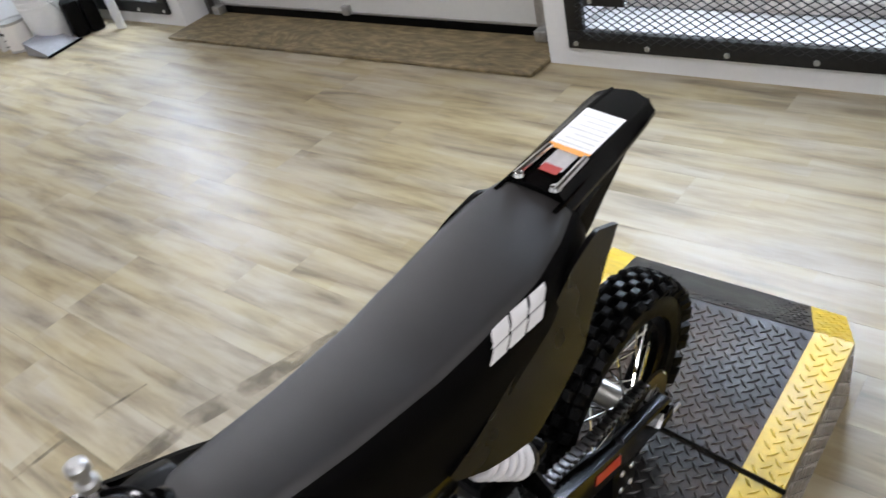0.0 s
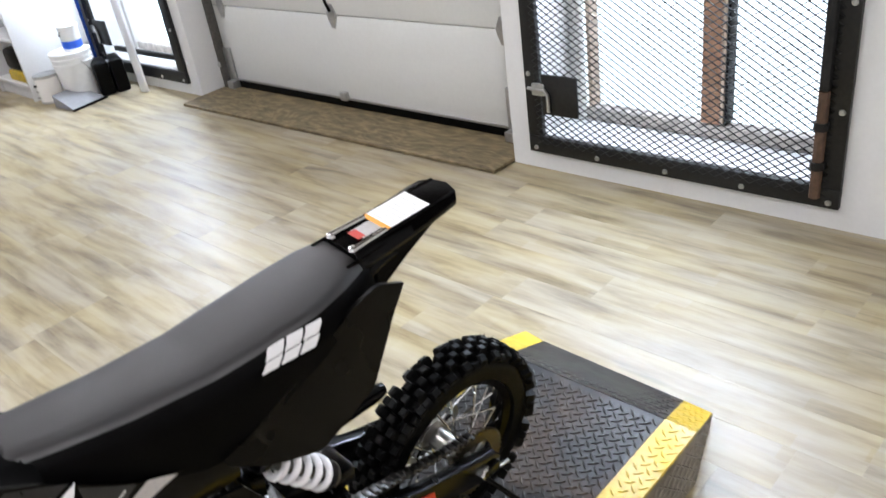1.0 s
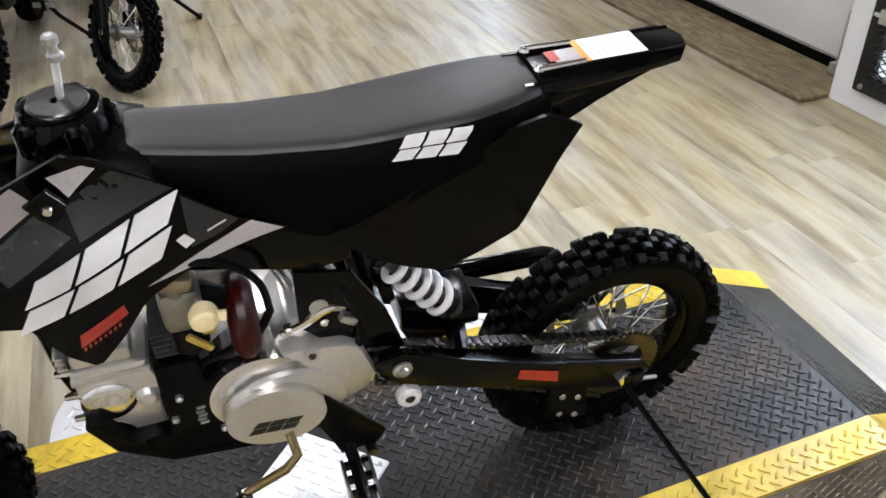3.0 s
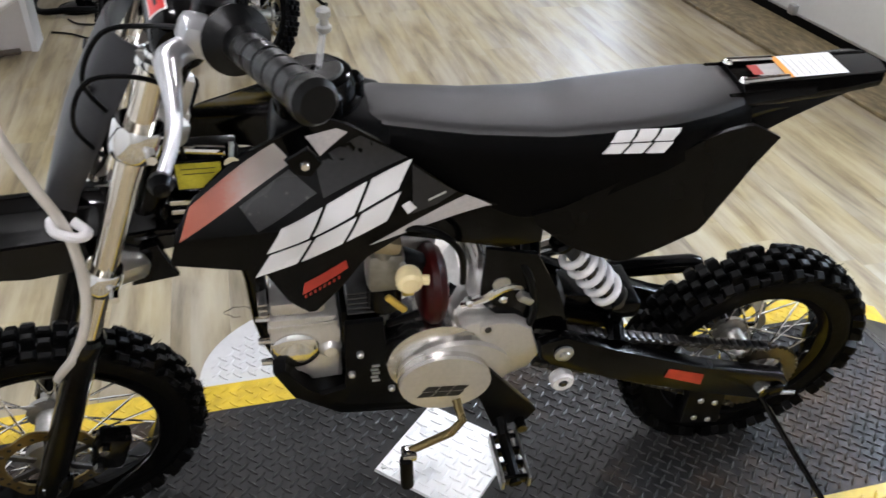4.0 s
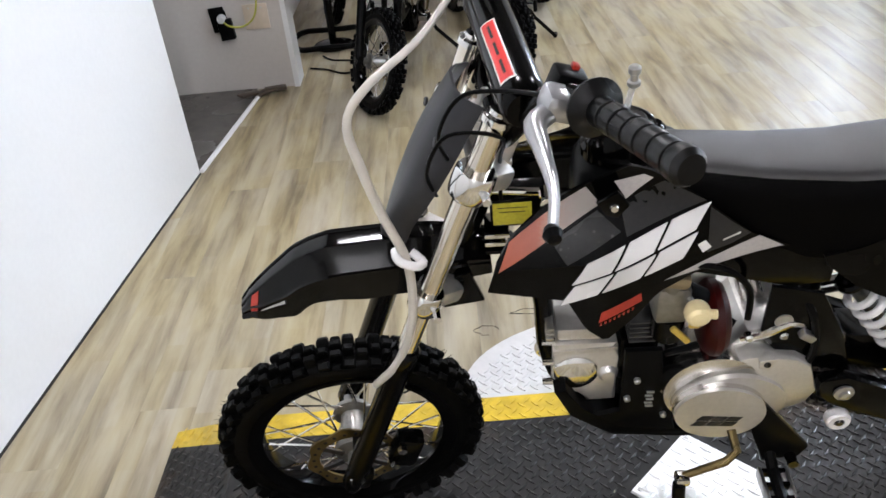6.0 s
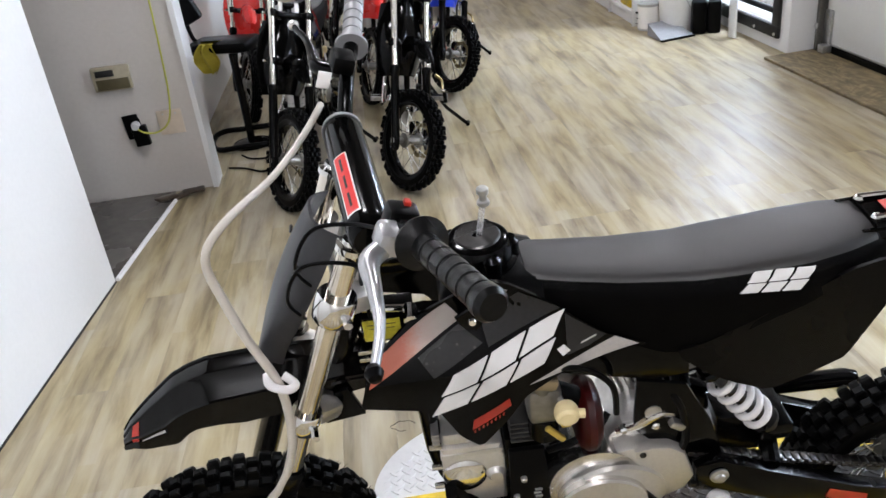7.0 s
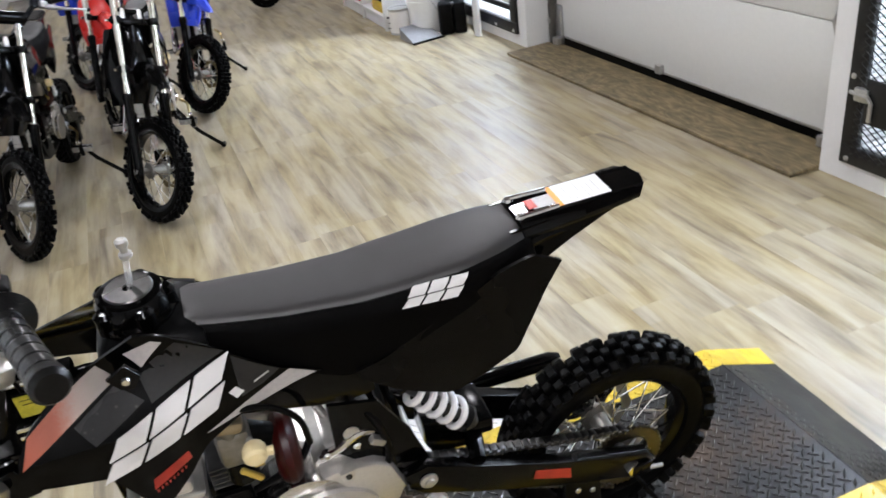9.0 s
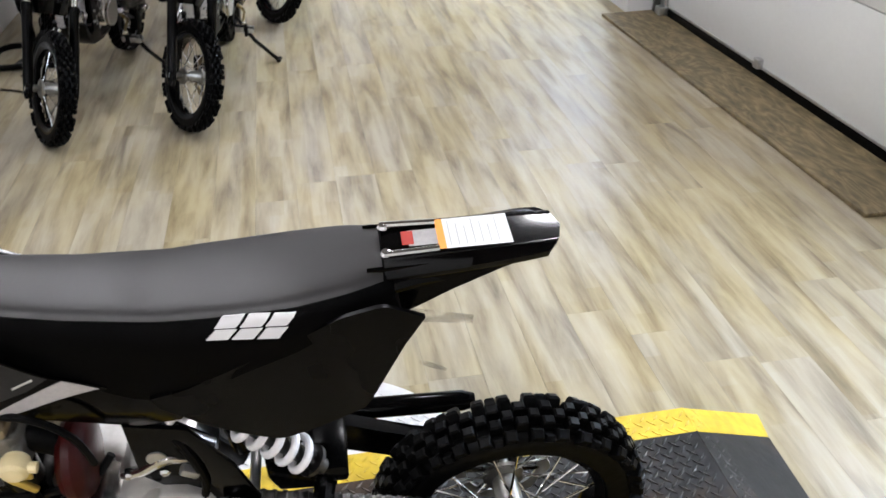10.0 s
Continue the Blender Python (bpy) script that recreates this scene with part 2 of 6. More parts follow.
DECALFLECK = surface("flecked charcoal vinyl decal", (0.016, 0.0155, 0.0155), 0.32, grain=160, amount=0.3, bump=0.01, spec=0.3)
speckled(DECALFLECK, (0.075, 0.072, 0.070))


def glow(name, colour, power):
    m, nt, b = shader(name)
    b.inputs["Base Color"].default_value = (*colour, 1)
    b.inputs["Emission Color"].default_value, b.inputs["Emission Strength"].default_value = (*colour, 1), power
    return m


SKYGLOW = glow("overcast daylight", (0.86, 0.94, 1.0), SKY_POWER)
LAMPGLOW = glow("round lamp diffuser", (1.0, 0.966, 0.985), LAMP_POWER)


def wood_planks():
    m, nt, b = shader("pale vinyl wood planks")
    geo, info = nt.nodes.new("ShaderNodeNewGeometry"), nt.nodes.new("ShaderNodeObjectInfo")
    off = nt.nodes.new("ShaderNodeVectorMath")
    off.operation = "MULTIPLY_ADD"
    off.inputs[1].default_value = (1, 1, 1)
    comb = nt.nodes.new("ShaderNodeCombineXYZ")
    mul = nt.nodes.new("ShaderNodeMath")
    mul.operation = "MULTIPLY"
    mul.inputs[1].default_value = 37.0
    nt.links.new(info.outputs["Random"], mul.inputs[0]), nt.links.new(mul.outputs[0], comb.inputs[0]), nt.links.new(mul.outputs[0], comb.inputs[1])
    nt.links.new(geo.outputs["Position"], off.inputs[0]), nt.links.new(comb.outputs[0], off.inputs[2])

    def noise_at(sx, sy, detail, rough, swirl=0.0):
        mp = nt.nodes.new("ShaderNodeMapping")
        mp.inputs["Scale"].default_value = (sx, sy, 1)
        nt.links.new(off.outputs[0], mp.inputs["Vector"])
        n = node(nt, "ShaderNodeTexNoise", Scale=1.0, Detail=detail, Roughness=rough, Distortion=swirl)
        nt.links.new(mp.outputs[0], n.inputs["Vector"])
        return n.outputs[0]
    fine, broad, patch = noise_at(70, 14, 3, 0.6), noise_at(15, 1.9, 5, 0.56, 0.3), noise_at(5.0, 1.7, 3, 0.55)
    add = nt.nodes.new("ShaderNodeMath")
    add.operation = "MULTIPLY"
    add.inputs[1].default_value = 0.08
    nt.links.new(fine, add.inputs[0])
    h = nt.nodes.new("ShaderNodeMath")
    h.operation = "MULTIPLY_ADD"
    h.inputs[1].default_value = 0.92
    nt.links.new(broad, h.inputs[0]), nt.links.new(add.outputs[0], h.inputs[2])
    warm = ramp(nt, h.outputs[0], [(0.31, (0.140, 0.104, 0.050)), (0.435, (0.272, 0.216, 0.113)), (0.545, (0.372, 0.308, 0.176)), (0.69, (0.430, 0.368, 0.228))])
    cool = ramp(nt, h.outputs[0], [(0.31, (0.152, 0.127, 0.088)), (0.435, (0.272, 0.235, 0.172)), (0.545, (0.356, 0.311, 0.232)), (0.69, (0.412, 0.370, 0.288))])
    mx = nt.nodes.new("ShaderNodeMixRGB")
    pick = nt.nodes.new("ShaderNodeMath")
    pick.operation = "MULTIPLY_ADD"
    pick.inputs[1].default_value = 0.35
    nt.links.new(info.outputs["Random"], pick.inputs[0])
    sub = nt.nodes.new("ShaderNodeMath")
    sub.operation = "MULTIPLY_ADD"
    sub.inputs[1].default_value, sub.inputs[2].default_value = 3.0, -1.45
    nt.links.new(patch, sub.inputs[0]), nt.links.new(sub.outputs[0], pick.inputs[2])
    pick.use_clamp = True
    nt.links.new(pick.outputs[0], mx.inputs[0]), nt.links.new(warm, mx.inputs[1]), nt.links.new(cool, mx.inputs[2])
    # printed strips, three to a plank, each with its own tone
    def calc(op, x, y=None, z=None):
        n = nt.nodes.new("ShaderNodeMath")
        n.operation = op
        for k, v in enumerate((x, y, z)):
            if isinstance(v, (int, float)):
                n.inputs[k].default_value = v
            elif v is not None:
                nt.links.new(v, n.inputs[k])
        return n.outputs[0]
    sep = nt.nodes.new("ShaderNodeSeparateXYZ")
    nt.links.new(geo.outputs["Position"], sep.inputs[0])
    column = calc("FLOOR", calc("MULTIPLY_ADD", sep.outputs[0], 1 / 0.05067, 46.38))
    wn1 = nt.nodes.new("ShaderNodeTexWhiteNoise")
    wn1.noise_dimensions = "1D"
    nt.links.new(column, wn1.inputs["W"])
    row = calc("FLOOR", calc("MULTIPLY_ADD", wn1.outputs[0], 9.0, calc("MULTIPLY", sep.outputs[1], 2.1)))
    pair = nt.nodes.new("ShaderNodeCombineXYZ")
    nt.links.new(column, pair.inputs[0]), nt.links.new(row, pair.inputs[1])
    wn2 = nt.nodes.new("ShaderNodeTexWhiteNoise")
    wn2.noise_dimensions = "2D"
    nt.links.new(pair.outputs[0], wn2.inputs["Vector"])
    strip = wn2.outputs[0]
    nt.links.new(calc("MULTIPLY_ADD", strip, 0.45, sub.outputs[0]), pick.inputs[2])
    tone = nt.nodes.new("ShaderNodeMixRGB")
    tone.blend_type, tone.inputs[0].default_value = "MULTIPLY", 1.0
    tr = ramp(nt, strip, [(0.0, (0.90, 0.895, 0.885)), (1.0, (1.0, 1.0, 1.0))])
    nt.links.new(mx.outputs[0], tone.inputs[1]), nt.links.new(tr, tone.inputs[2])
    nt.links.new(tone.outputs[0], b.inputs["Base Color"])
    mr = nt.nodes.new("ShaderNodeMapRange")
    b.inputs["Specular IOR Level"].default_value = 0.5
    mr.inputs["To Min"].default_value, mr.inputs["To Max"].default_value = 0.33, 0.52
    nt.links.new(broad, mr.inputs["Value"]), nt.links.new(mr.outputs[0], b.inputs["Roughness"])
    bp = node(nt, "ShaderNodeBump", Strength=0.05, Distance=0.002)
    nt.links.new(fine, bp.inputs["Height"]), nt.links.new(bp.outputs[0], b.inputs["Normal"])
    return m


def plywood():
    m, nt, b = shader("brown plywood")
    geo = nt.nodes.new("ShaderNodeNewGeometry")
    mp = nt.nodes.new("ShaderNodeMapping")
    mp.inputs["Scale"].default_value = (4.5, 1.5, 1)
    nt.links.new(geo.outputs["Position"], mp.inputs["Vector"])
    n = node(nt, "ShaderNodeTexNoise", Scale=1.3, Detail=2.0, Distortion=2.4)
    nt.links.new(mp.outputs[0], n.inputs["Vector"])
    w = nt.nodes.new("ShaderNodeMath")
    w.operation = "PINGPONG"
    w.inputs[1].default_value = 0.09
    nt.links.new(n.outputs[0], w.inputs[0])
    f = node(nt, "ShaderNodeTexNoise", Scale=6.0, Detail=8.0)
    nt.links.new(mp.outputs[0], f.inputs["Vector"])
    a = nt.nodes.new("ShaderNodeMath")
    a.operation = "MULTIPLY_ADD"
    a.inputs[1].default_value = 3.0
    nt.links.new(w.outputs[0], a.inputs[0]), nt.links.new(f.outputs[0], a.inputs[2])
    nt.links.new(ramp(nt, a.outputs[0], [(0.35, (0.080, 0.060, 0.030)), (0.62, (0.155, 0.118, 0.060)), (0.9, (0.26, 0.20, 0.105))]), b.inputs["Base Color"])
    b.inputs["Roughness"].default_value = 0.55
    bp = node(nt, "ShaderNodeBump", Strength=0.2, Distance=0.003)
    nt.links.new(f.outputs[0], bp.inputs["Height"]), nt.links.new(bp.outputs[0], b.inputs["Normal"])
    return m


def stained(m, colour, scale, start):
    """Ragged stains of another colour over a surface."""
    nt = m.node_tree
    b = nt.nodes["Principled BSDF"]
    old = b.inputs["Base Color"].links[0].from_socket
    co = nt.nodes.new("ShaderNodeTexCoord")
    n = node(nt, "ShaderNodeTexNoise", Scale=scale, Detail=8.0, Roughness=0.7)
    nt.links.new(co.outputs["Object"], n.inputs["Vector"])
    fac = ramp(nt, n.outputs[0], [(start, (0, 0, 0)), (start + 0.12, (0.8, 0.8, 0.8))])
    mx = nt.nodes.new("ShaderNodeMixRGB")
    nt.links.new(fac, mx.inputs[0]), nt.links.new(old, mx.inputs[1])
    mx.inputs[2].default_value = (*colour, 1)
    nt.links.new(mx.outputs[0], b.inputs["Base Color"])


stained(TREADBLACK, (0.050, 0.030, 0.016), 2.6, 0.53)
stained(TREADWORN, (0.075, 0.050, 0.032), 2.6, 0.53)
stained(YELLOW, (0.30, 0.20, 0.04), 7.0, 0.62)
PLANK, PLY = wood_planks(), plywood()


# ---- shape helpers ----
def mesh_of(bm, mat, sharp=35):
    me = bpy.data.meshes.new("mesh")
    bmesh.ops.recalc_face_normals(bm, faces=bm.faces)
    bm.to_mesh(me)
    bm.free()
    me.materials.append(mat)
    me.polygons.foreach_set("use_smooth", [True] * len(me.polygons))
    me.set_sharp_from_angle(angle=radians(sharp))
    return me


def part(name, bm, material, parent=None, label="", m=None, sharp=35):
    me = bm if isinstance(bm, bpy.types.Mesh) else mesh_of(bm, material, sharp)
    ob = new(name, me)
    if parent is not None:
        ob.parent = parent
    if m is not None:
        ob.matrix_basis = m
    return tagged(ob, label)


def thing(name, label, category, group="", kind="", m=None):
    ob = tagged(new(name), label, category, group, kind)
    if m is not None:
        ob.matrix_basis = m
    return ob


def solid(name, bm, material, label, category="", group="", kind="", m=None, sharp=35):
    return tagged(part(name, bm, material, None, label, m, sharp), label, category, group, kind)


def box(size, at=(0, 0, 0), bevel=0.0, bm=None, turn=None, seg=2):
    bm = bm or bmesh.new()
    t = Matrix.Translation(at) @ (turn or Matrix()) @ Matrix.Diagonal((*size, 1))
    made = bmesh.ops.create_cube(bm, size=1, matrix=t)
    if bevel:
        vs = set(made["verts"])
        bmesh.ops.bevel(bm, geom=[e for e in bm.edges if e.verts[0] in vs and e.verts[1] in vs], offset=bevel, segments=seg, profile=0.5, affect="EDGES")
    return bm


def frame_of(d):
    d = Vector(d).normalized()
    a = Vector((0, 0, 1)) if abs(d.z) < 0.9 else Vector((1, 0, 0))
    u = d.cross(a).normalized()
    return u, d.cross(u).normalized()


def rings(bm, loops, caps=True, close=False):
    """Skin a row of closed loops of points."""
    vs = [[bm.verts.new(p) for p in lp] for lp in loops]
    n = len(vs[0])
    pairs = list(zip(vs, vs[1:])) + ([(vs[-1], vs[0])] if close else [])
    for a, b in pairs:
        for i in range(n):
            bm.faces.new((a[i], a[(i + 1) % n], b[(i + 1) % n], b[i]))
    if caps and not close:
        bm.faces.new(vs[0][::-1]), bm.faces.new(vs[-1])
    return bm


def tube(points, r, seg=12, bm=None, smooth=0, closed=False):
    """A round tube along points; r is a radius or one for each point."""
    bm = bm or bmesh.new()
    pts = [Vector(p) for p in points]
    rs = list(r) if isinstance(r, (list, tuple)) else [r] * len(pts)
    if smooth:
        q, qr = [], []
        n = len(pts)
        for i in range(n if closed else n - 1):
            p0, p1 = (pts[(i - 1) % n], pts[i]) if closed or i else (pts[0], pts[0])
            p2, p3 = pts[(i + 1) % n], (pts[(i + 2) % n] if closed else pts[min(i + 2, n - 1)])
            for k in range(smooth):
                t = k / smooth
                q.append(0.5 * ((2 * p1) + (p2 - p0) * t + (2 * p0 - 5 * p1 + 4 * p2 - p3) * t * t + (3 * p1 - p0 - 3 * p2 + p3) * t ** 3))
                qr.append(rs[i] * (1 - t) + rs[(i + 1) % n] * t)
        if not closed:
            q.append(pts[-1]), qr.append(rs[-1])
        pts, rs = q, qr
    loops, u = [], None
    for i, p in enumerate(pts):
        a, b = (pts[i - 1] if i or closed else p), (pts[(i + 1) % len(pts)] if i < len(pts) - 1 or closed else p)
        d = (b - a).normalized()
        if u is None:
            u = frame_of(d)[0]
        u = (u - d * u.dot(d)).normalized()
        v = d.cross(u)
        loops.append([p + rs[i] * (math.cos(2 * math.pi * k / seg) * u + math.sin(2 * math.pi * k / seg) * v) for k in range(seg)])
    return rings(bm, loops, not closed, closed)


def lathe(profile, seg=32, axis="y", at=(0, 0, 0), bm=None, m=None):
    """Turn (radius, along) pairs round an axis."""
    bm = bm or bmesh.new()
    m = m or Matrix()

    def place(r, h, a):
        c, s = r * math.cos(a), r * math.sin(a)
        p = {"y": (c, h, s), "z": (c, s, h), "x": (h, c, s)}[axis]
        return m @ (Vector(p) + Vector(at))
    closed = profile[0] == profile[-1]
    prof = profile[:-1] if closed else profile
    loops = [[place(r, h, 2 * math.pi * k / seg) for k in range(seg)] for r, h in prof]
    return rings(bm, loops, not closed, closed)


def along(poly, n):
    """n points evenly along a polyline."""
    ps = [Vector(p) for p in poly]
    ls = [0]
    for a, b in zip(ps, ps[1:]):
        ls.append(ls[-1] + (b - a).length)
    out = []
    for k in range(n):
        s, i = ls[-1] * k / (n - 1), 0
        while i < len(ls) - 2 and ls[i + 1] < s:
            i += 1
        out.append(ps[i].lerp(ps[i + 1], (s - ls[i]) / max(1e-9, ls[i + 1] - ls[i])))
    return out


def skin(top, bottom, depth, thick, n=24, m=8, bm=None):
    """A shell between two (x, z) lines; depth(x, z) gives its outer y, thick goes inwards (+y for the near side)."""
    bm = bm or bmesh.new()
    a, b = along(top, n), along(bottom, n)
    outer, inner = [], []
    for p, q in zip(a, b):
        col = [p.lerp(q, k / (m - 1)) for k in range(m)]
        outer.append([bm.verts.new((c.x, depth(c.x, c.y), c.y)) for c in col])
        inner.append([bm.verts.new((c.x, depth(c.x, c.y) + thick, c.y)) for c in col])
    for g in (outer, inner):
        for i in range(n - 1):
            for k in range(m - 1):
                bm.faces.new((g[i][k], g[i + 1][k], g[i + 1][k + 1], g[i][k + 1]))
    for i in range(n - 1):
        for k in (0, m - 1):
            bm.faces.new((outer[i][k], outer[i + 1][k], inner[i + 1][k], inner[i][k]))
    for k in range(m - 1):
        for i in (0, n - 1):
            bm.faces.new((outer[i][k], outer[i][k + 1], inner[i][k + 1], inner[i][k]))
    bmesh.ops.remove_doubles(bm, verts=bm.verts, dist=1e-5)
    return bm


def patch(quad, depth, lift=0.0012, n=6, m=3, bm=None):
    """A thin decal on a side: quad of (x, z) corners, laid just proud of depth."""
    p = [Vector(c) for c in quad]
    return skin([p[0].lerp(p[1], i / n) for i in range(n + 1)], [p[3].lerp(p[2], i / n) for i in range(n + 1)],
                lambda x, z: depth(x, z) - lift, lift * 0.8, n + 1, m, bm)


def plate(outline, y0, y1, bevel=0.003, bm=None):
    """A slab cut to an (x, z) outline between two y."""
    bm = bm or bmesh.new()
    loops = [[(x, y, z) for x, z in outline] for y in (y0, y1)]
    vs = [[bm.verts.new(p) for p in lp] for lp in loops]
    n = len(outline)
    fs = [bm.faces.new(vs[0]), bm.faces.new(vs[1][::-1])]
    for i in range(n):
        fs.append(bm.faces.new((vs[0][i], vs[1][i], vs[1][(i + 1) % n], vs[0][(i + 1) % n])))
    if bevel:
        es = {e for f in fs[:2] for e in f.edges}
        bmesh.ops.bevel(bm, geom=list(es), offset=bevel, segments=2, profile=0.5, affect="EDGES")
    return bm


def ease(v):
    v = min(1.0, max(0.0, v))
    return v * v * (3 - 2 * v)


def lerp_table(x, table):
    for (a, va), (b, vb) in zip(table, table[1:]):
        if x <= b:
            return va + (vb - va) * max(0, (x - a)) / (b - a)
    return table[-1][1]


def raw(verts, faces, mat, name="mesh"):
    me = bpy.data.meshes.new(name)
    me.from_pydata(verts, [], faces)
    me.materials.append(mat)
    me.update()
    return me


def smear():
    """Thin see-through dirt: rubber marks on the floor."""
    m, nt, b = shader("brown rubber smear")
    geo = nt.nodes.new("ShaderNodeNewGeometry")
    n = node(nt, "ShaderNodeTexNoise", Scale=14.0, Detail=5.0)
    nt.links.new(geo.outputs["Position"], n.inputs["Vector"])
    b.inputs["Base Color"].default_value, b.inputs["Roughness"].default_value = (0.10, 0.075, 0.045, 1), 0.6
    nt.links.new(ramp(nt, n.outputs[0], [(0.38, (0, 0, 0)), (0.62, (0.5, 0.5, 0.5))]), b.inputs["Alpha"])
    return m


SMEAR = smear()

# ---- structure ----
MW = Matrix.Translation((2.235, 0, 0)) @ Matrix.Rotation(radians(1.25), 4, "Z")  # garage wall: its local y runs along the wall, x outwards


def slab(name, x0, x1, y0, y1, z0, z1, mat, label="", m=None, bevel=0.0):
    bm = box((x1 - x0, y1 - y0, z1 - z0), ((x0 + x1) / 2, (y0 + y1) / 2, (z0 + z1) / 2), bevel)
    if m is not None:
        bmesh.ops.transform(bm, matrix=m, verts=bm.verts)
    return solid(name, bm, mat, label or name.replace("_", " "), kind="structure")


TOP = 3.0
floor = slab("floor", -4.2, 2.95, -4.4, 10.2, -0.12, -0.006, SKIRT, "pale wood-look vinyl plank floor of a showroom")
slab("ceiling", -4.2, 2.95, -4.4, 10.2, TOP, TOP + 0.1, CEIL, "dark painted ceiling")
# garage side wall, with two barred windows and the door opening
WIN1, WIN2, DOOR = (-0.06, 1.10, 0.13, 2.05), (3.93, 4.93, 0.12, 2.05), (1.27, 3.765, 0.0, 2.35)
wall_cols = [(-4.4, WIN1[0]), WIN1[:2], (WIN1[1], DOOR[0]), DOOR[:2], (DOOR[1], WIN2[0]), WIN2[:2], (WIN2[1], 10.2)]
bmw = bmesh.new()
for i, (a, b) in enumerate(wall_cols):
    if i == 1:
        spans = [(0, WIN1[2]), (WIN1[3], TOP)]
    elif i == 5:
        spans = [(0, WIN2[2]), (WIN2[3], TOP)]
    elif i == 3:
        spans = [(DOOR[3], TOP)]
    else:
        spans = [(0, TOP)]
    for z0, z1 in spans:
        box((0.30, b - a, z1 - z0), (0.15, (a + b) / 2, (z0 + z1) / 2), 0, bmw)
bmesh.ops.remove_doubles(bmw, verts=bmw.verts, dist=1e-4)
bmesh.ops.transform(bmw, matrix=MW, verts=bmw.verts)
solid("wall_east", bmw, WALLWHITE, "white painted wall with barred windows and a garage door", kind="structure")
slab("wall_north", -4.2, 2.95, 10.1, 10.3, 0, TOP, WALLWHITE, "white painted far wall")
# unseen; white and set close to throw light back on the bike's side
slab("wall_south", -2.02, 2.40, -3.3, -3.15, 0, TOP, WALLWHITE, "white painted wall behind")
slab("wall_outer_west", -4.3, -4.1, -4.4, 10.2, 0, TOP, WALLWHITE, "white painted wall")


def wall_line(name, p, q, thick, z1, mat, label):
    """A wall whose right-hand face runs from p to q on the floor."""
    d = Vector((q[0] - p[0], q[1] - p[1], 0))
    u = d.normalized()
    nrm = Vector((-u.y, u.x, 0)) * thick
    bm = bmesh.new()
    a, b = Vector((*p, 0)), Vector((*q, 0))
    rings(bm, [[a, b, b + nrm, a + nrm], [v + Vector((0, 0, z1)) for v in (a, b, b + nrm, a + nrm)]])
    return solid(name, bm, mat, label, kind="structure")


wall_line("wall_west_near", (-2.27, -4.4), (-1.597, 1.975), 0.10, TOP, WALLWHITE, "smooth white wall beside the doorway")
slab("wall_return", -4.1, -1.325, 2.90, 3.02, 0, TOP, WALLSHADE, "warm grey wall with a control box and a socket")
slab("trim_corner", -1.322, -1.297, 2.885, 3.04, 0, TOP, WALLWHITE, "white corner trim")
slab("wall_west_far", -1.62, -1.50, 3.04, 10.1, 0, TOP, WALLWHITE, "white painted wall behind the bikes")
slab("wall_alcove", -4.1, -3.3, -4.3, 2.9, 0, TOP, WALLSHADE, "grey wall deep inside the doorway")
bm = bmesh.new()
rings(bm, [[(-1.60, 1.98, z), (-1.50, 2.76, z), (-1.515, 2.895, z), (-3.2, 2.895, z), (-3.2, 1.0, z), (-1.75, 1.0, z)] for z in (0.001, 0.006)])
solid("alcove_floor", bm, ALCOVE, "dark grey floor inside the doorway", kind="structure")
bm = tube([(-1.592, 1.985, 0.006), (-1.492, 2.765, 0.006)], 0.011, 6)
d = Vector((-1.597 + 2.27, 1.975 + 4.4, 0)).normalized()
u = Vector((d.y, -d.x, 0))
a, b = Vector((-2.27, -4.4, 0)), Vector((-1.597, 1.975, 0))
# thin black bar that draws the shadow gap under the wall
foot = bmesh.new()
rings(foot, [[a, b, b + u * 0.004, a + u * 0.004], [v + Vector((0, 0, 0.007)) for v in (a, b, b + u * 0.004, a + u * 0.004)]])
solid("trim_foot", foot, INK, "dark gap line along the foot of the white wall", kind="structure")
solid("trim_threshold", bm, WALLWHITE, "white threshold strip along the doorway", kind="structure")

# ---- garage door ----
door = thing("garage_door", "closed white sectional garage door with steel hinges", "garage door", m=MW)
for z0, z1 in ((0.062, 0.535), (0.539, 1.01), (1.014, 1.485), (1.489, 1.96), (1.964, 2.40)):
    part("panel", box((0.045, 2.62, z1 - z0), (0.215, 2.515, (z0 + z1) / 2), 0.004), DOORWHITE, door)
part("bottom_seal", box((0.05, 2.60, 0.058), (0.214, 2.515, 0.034), 0.008), RUBBER, door, "black rubber bottom seal")
part("bottom_rail", box((0.006, 2.60, 0.012), (0.189, 2.515, 0.068), 0.002), GALV, door)


def hinge(y, z):
    bm = plate([(-0.035, -0.01), (-0.012, -0.07), (0.012, -0.07), (0.035, -0.01), (0.035, 0.012), (0.012, 0.06), (-0.012, 0.06), (-0.035, 0.012)], 0, 0.006, 0.001)
    tube([(-0.045, -0.010, 0), (0.045, -0.010, 0)], 0.010, 8, bm)
    return part("hinge", bm, GALV, door, "galvanised hinge", Matrix.Translation((0.190, y, z)) @ Matrix.Rotation(radians(90), 4, "Z"))


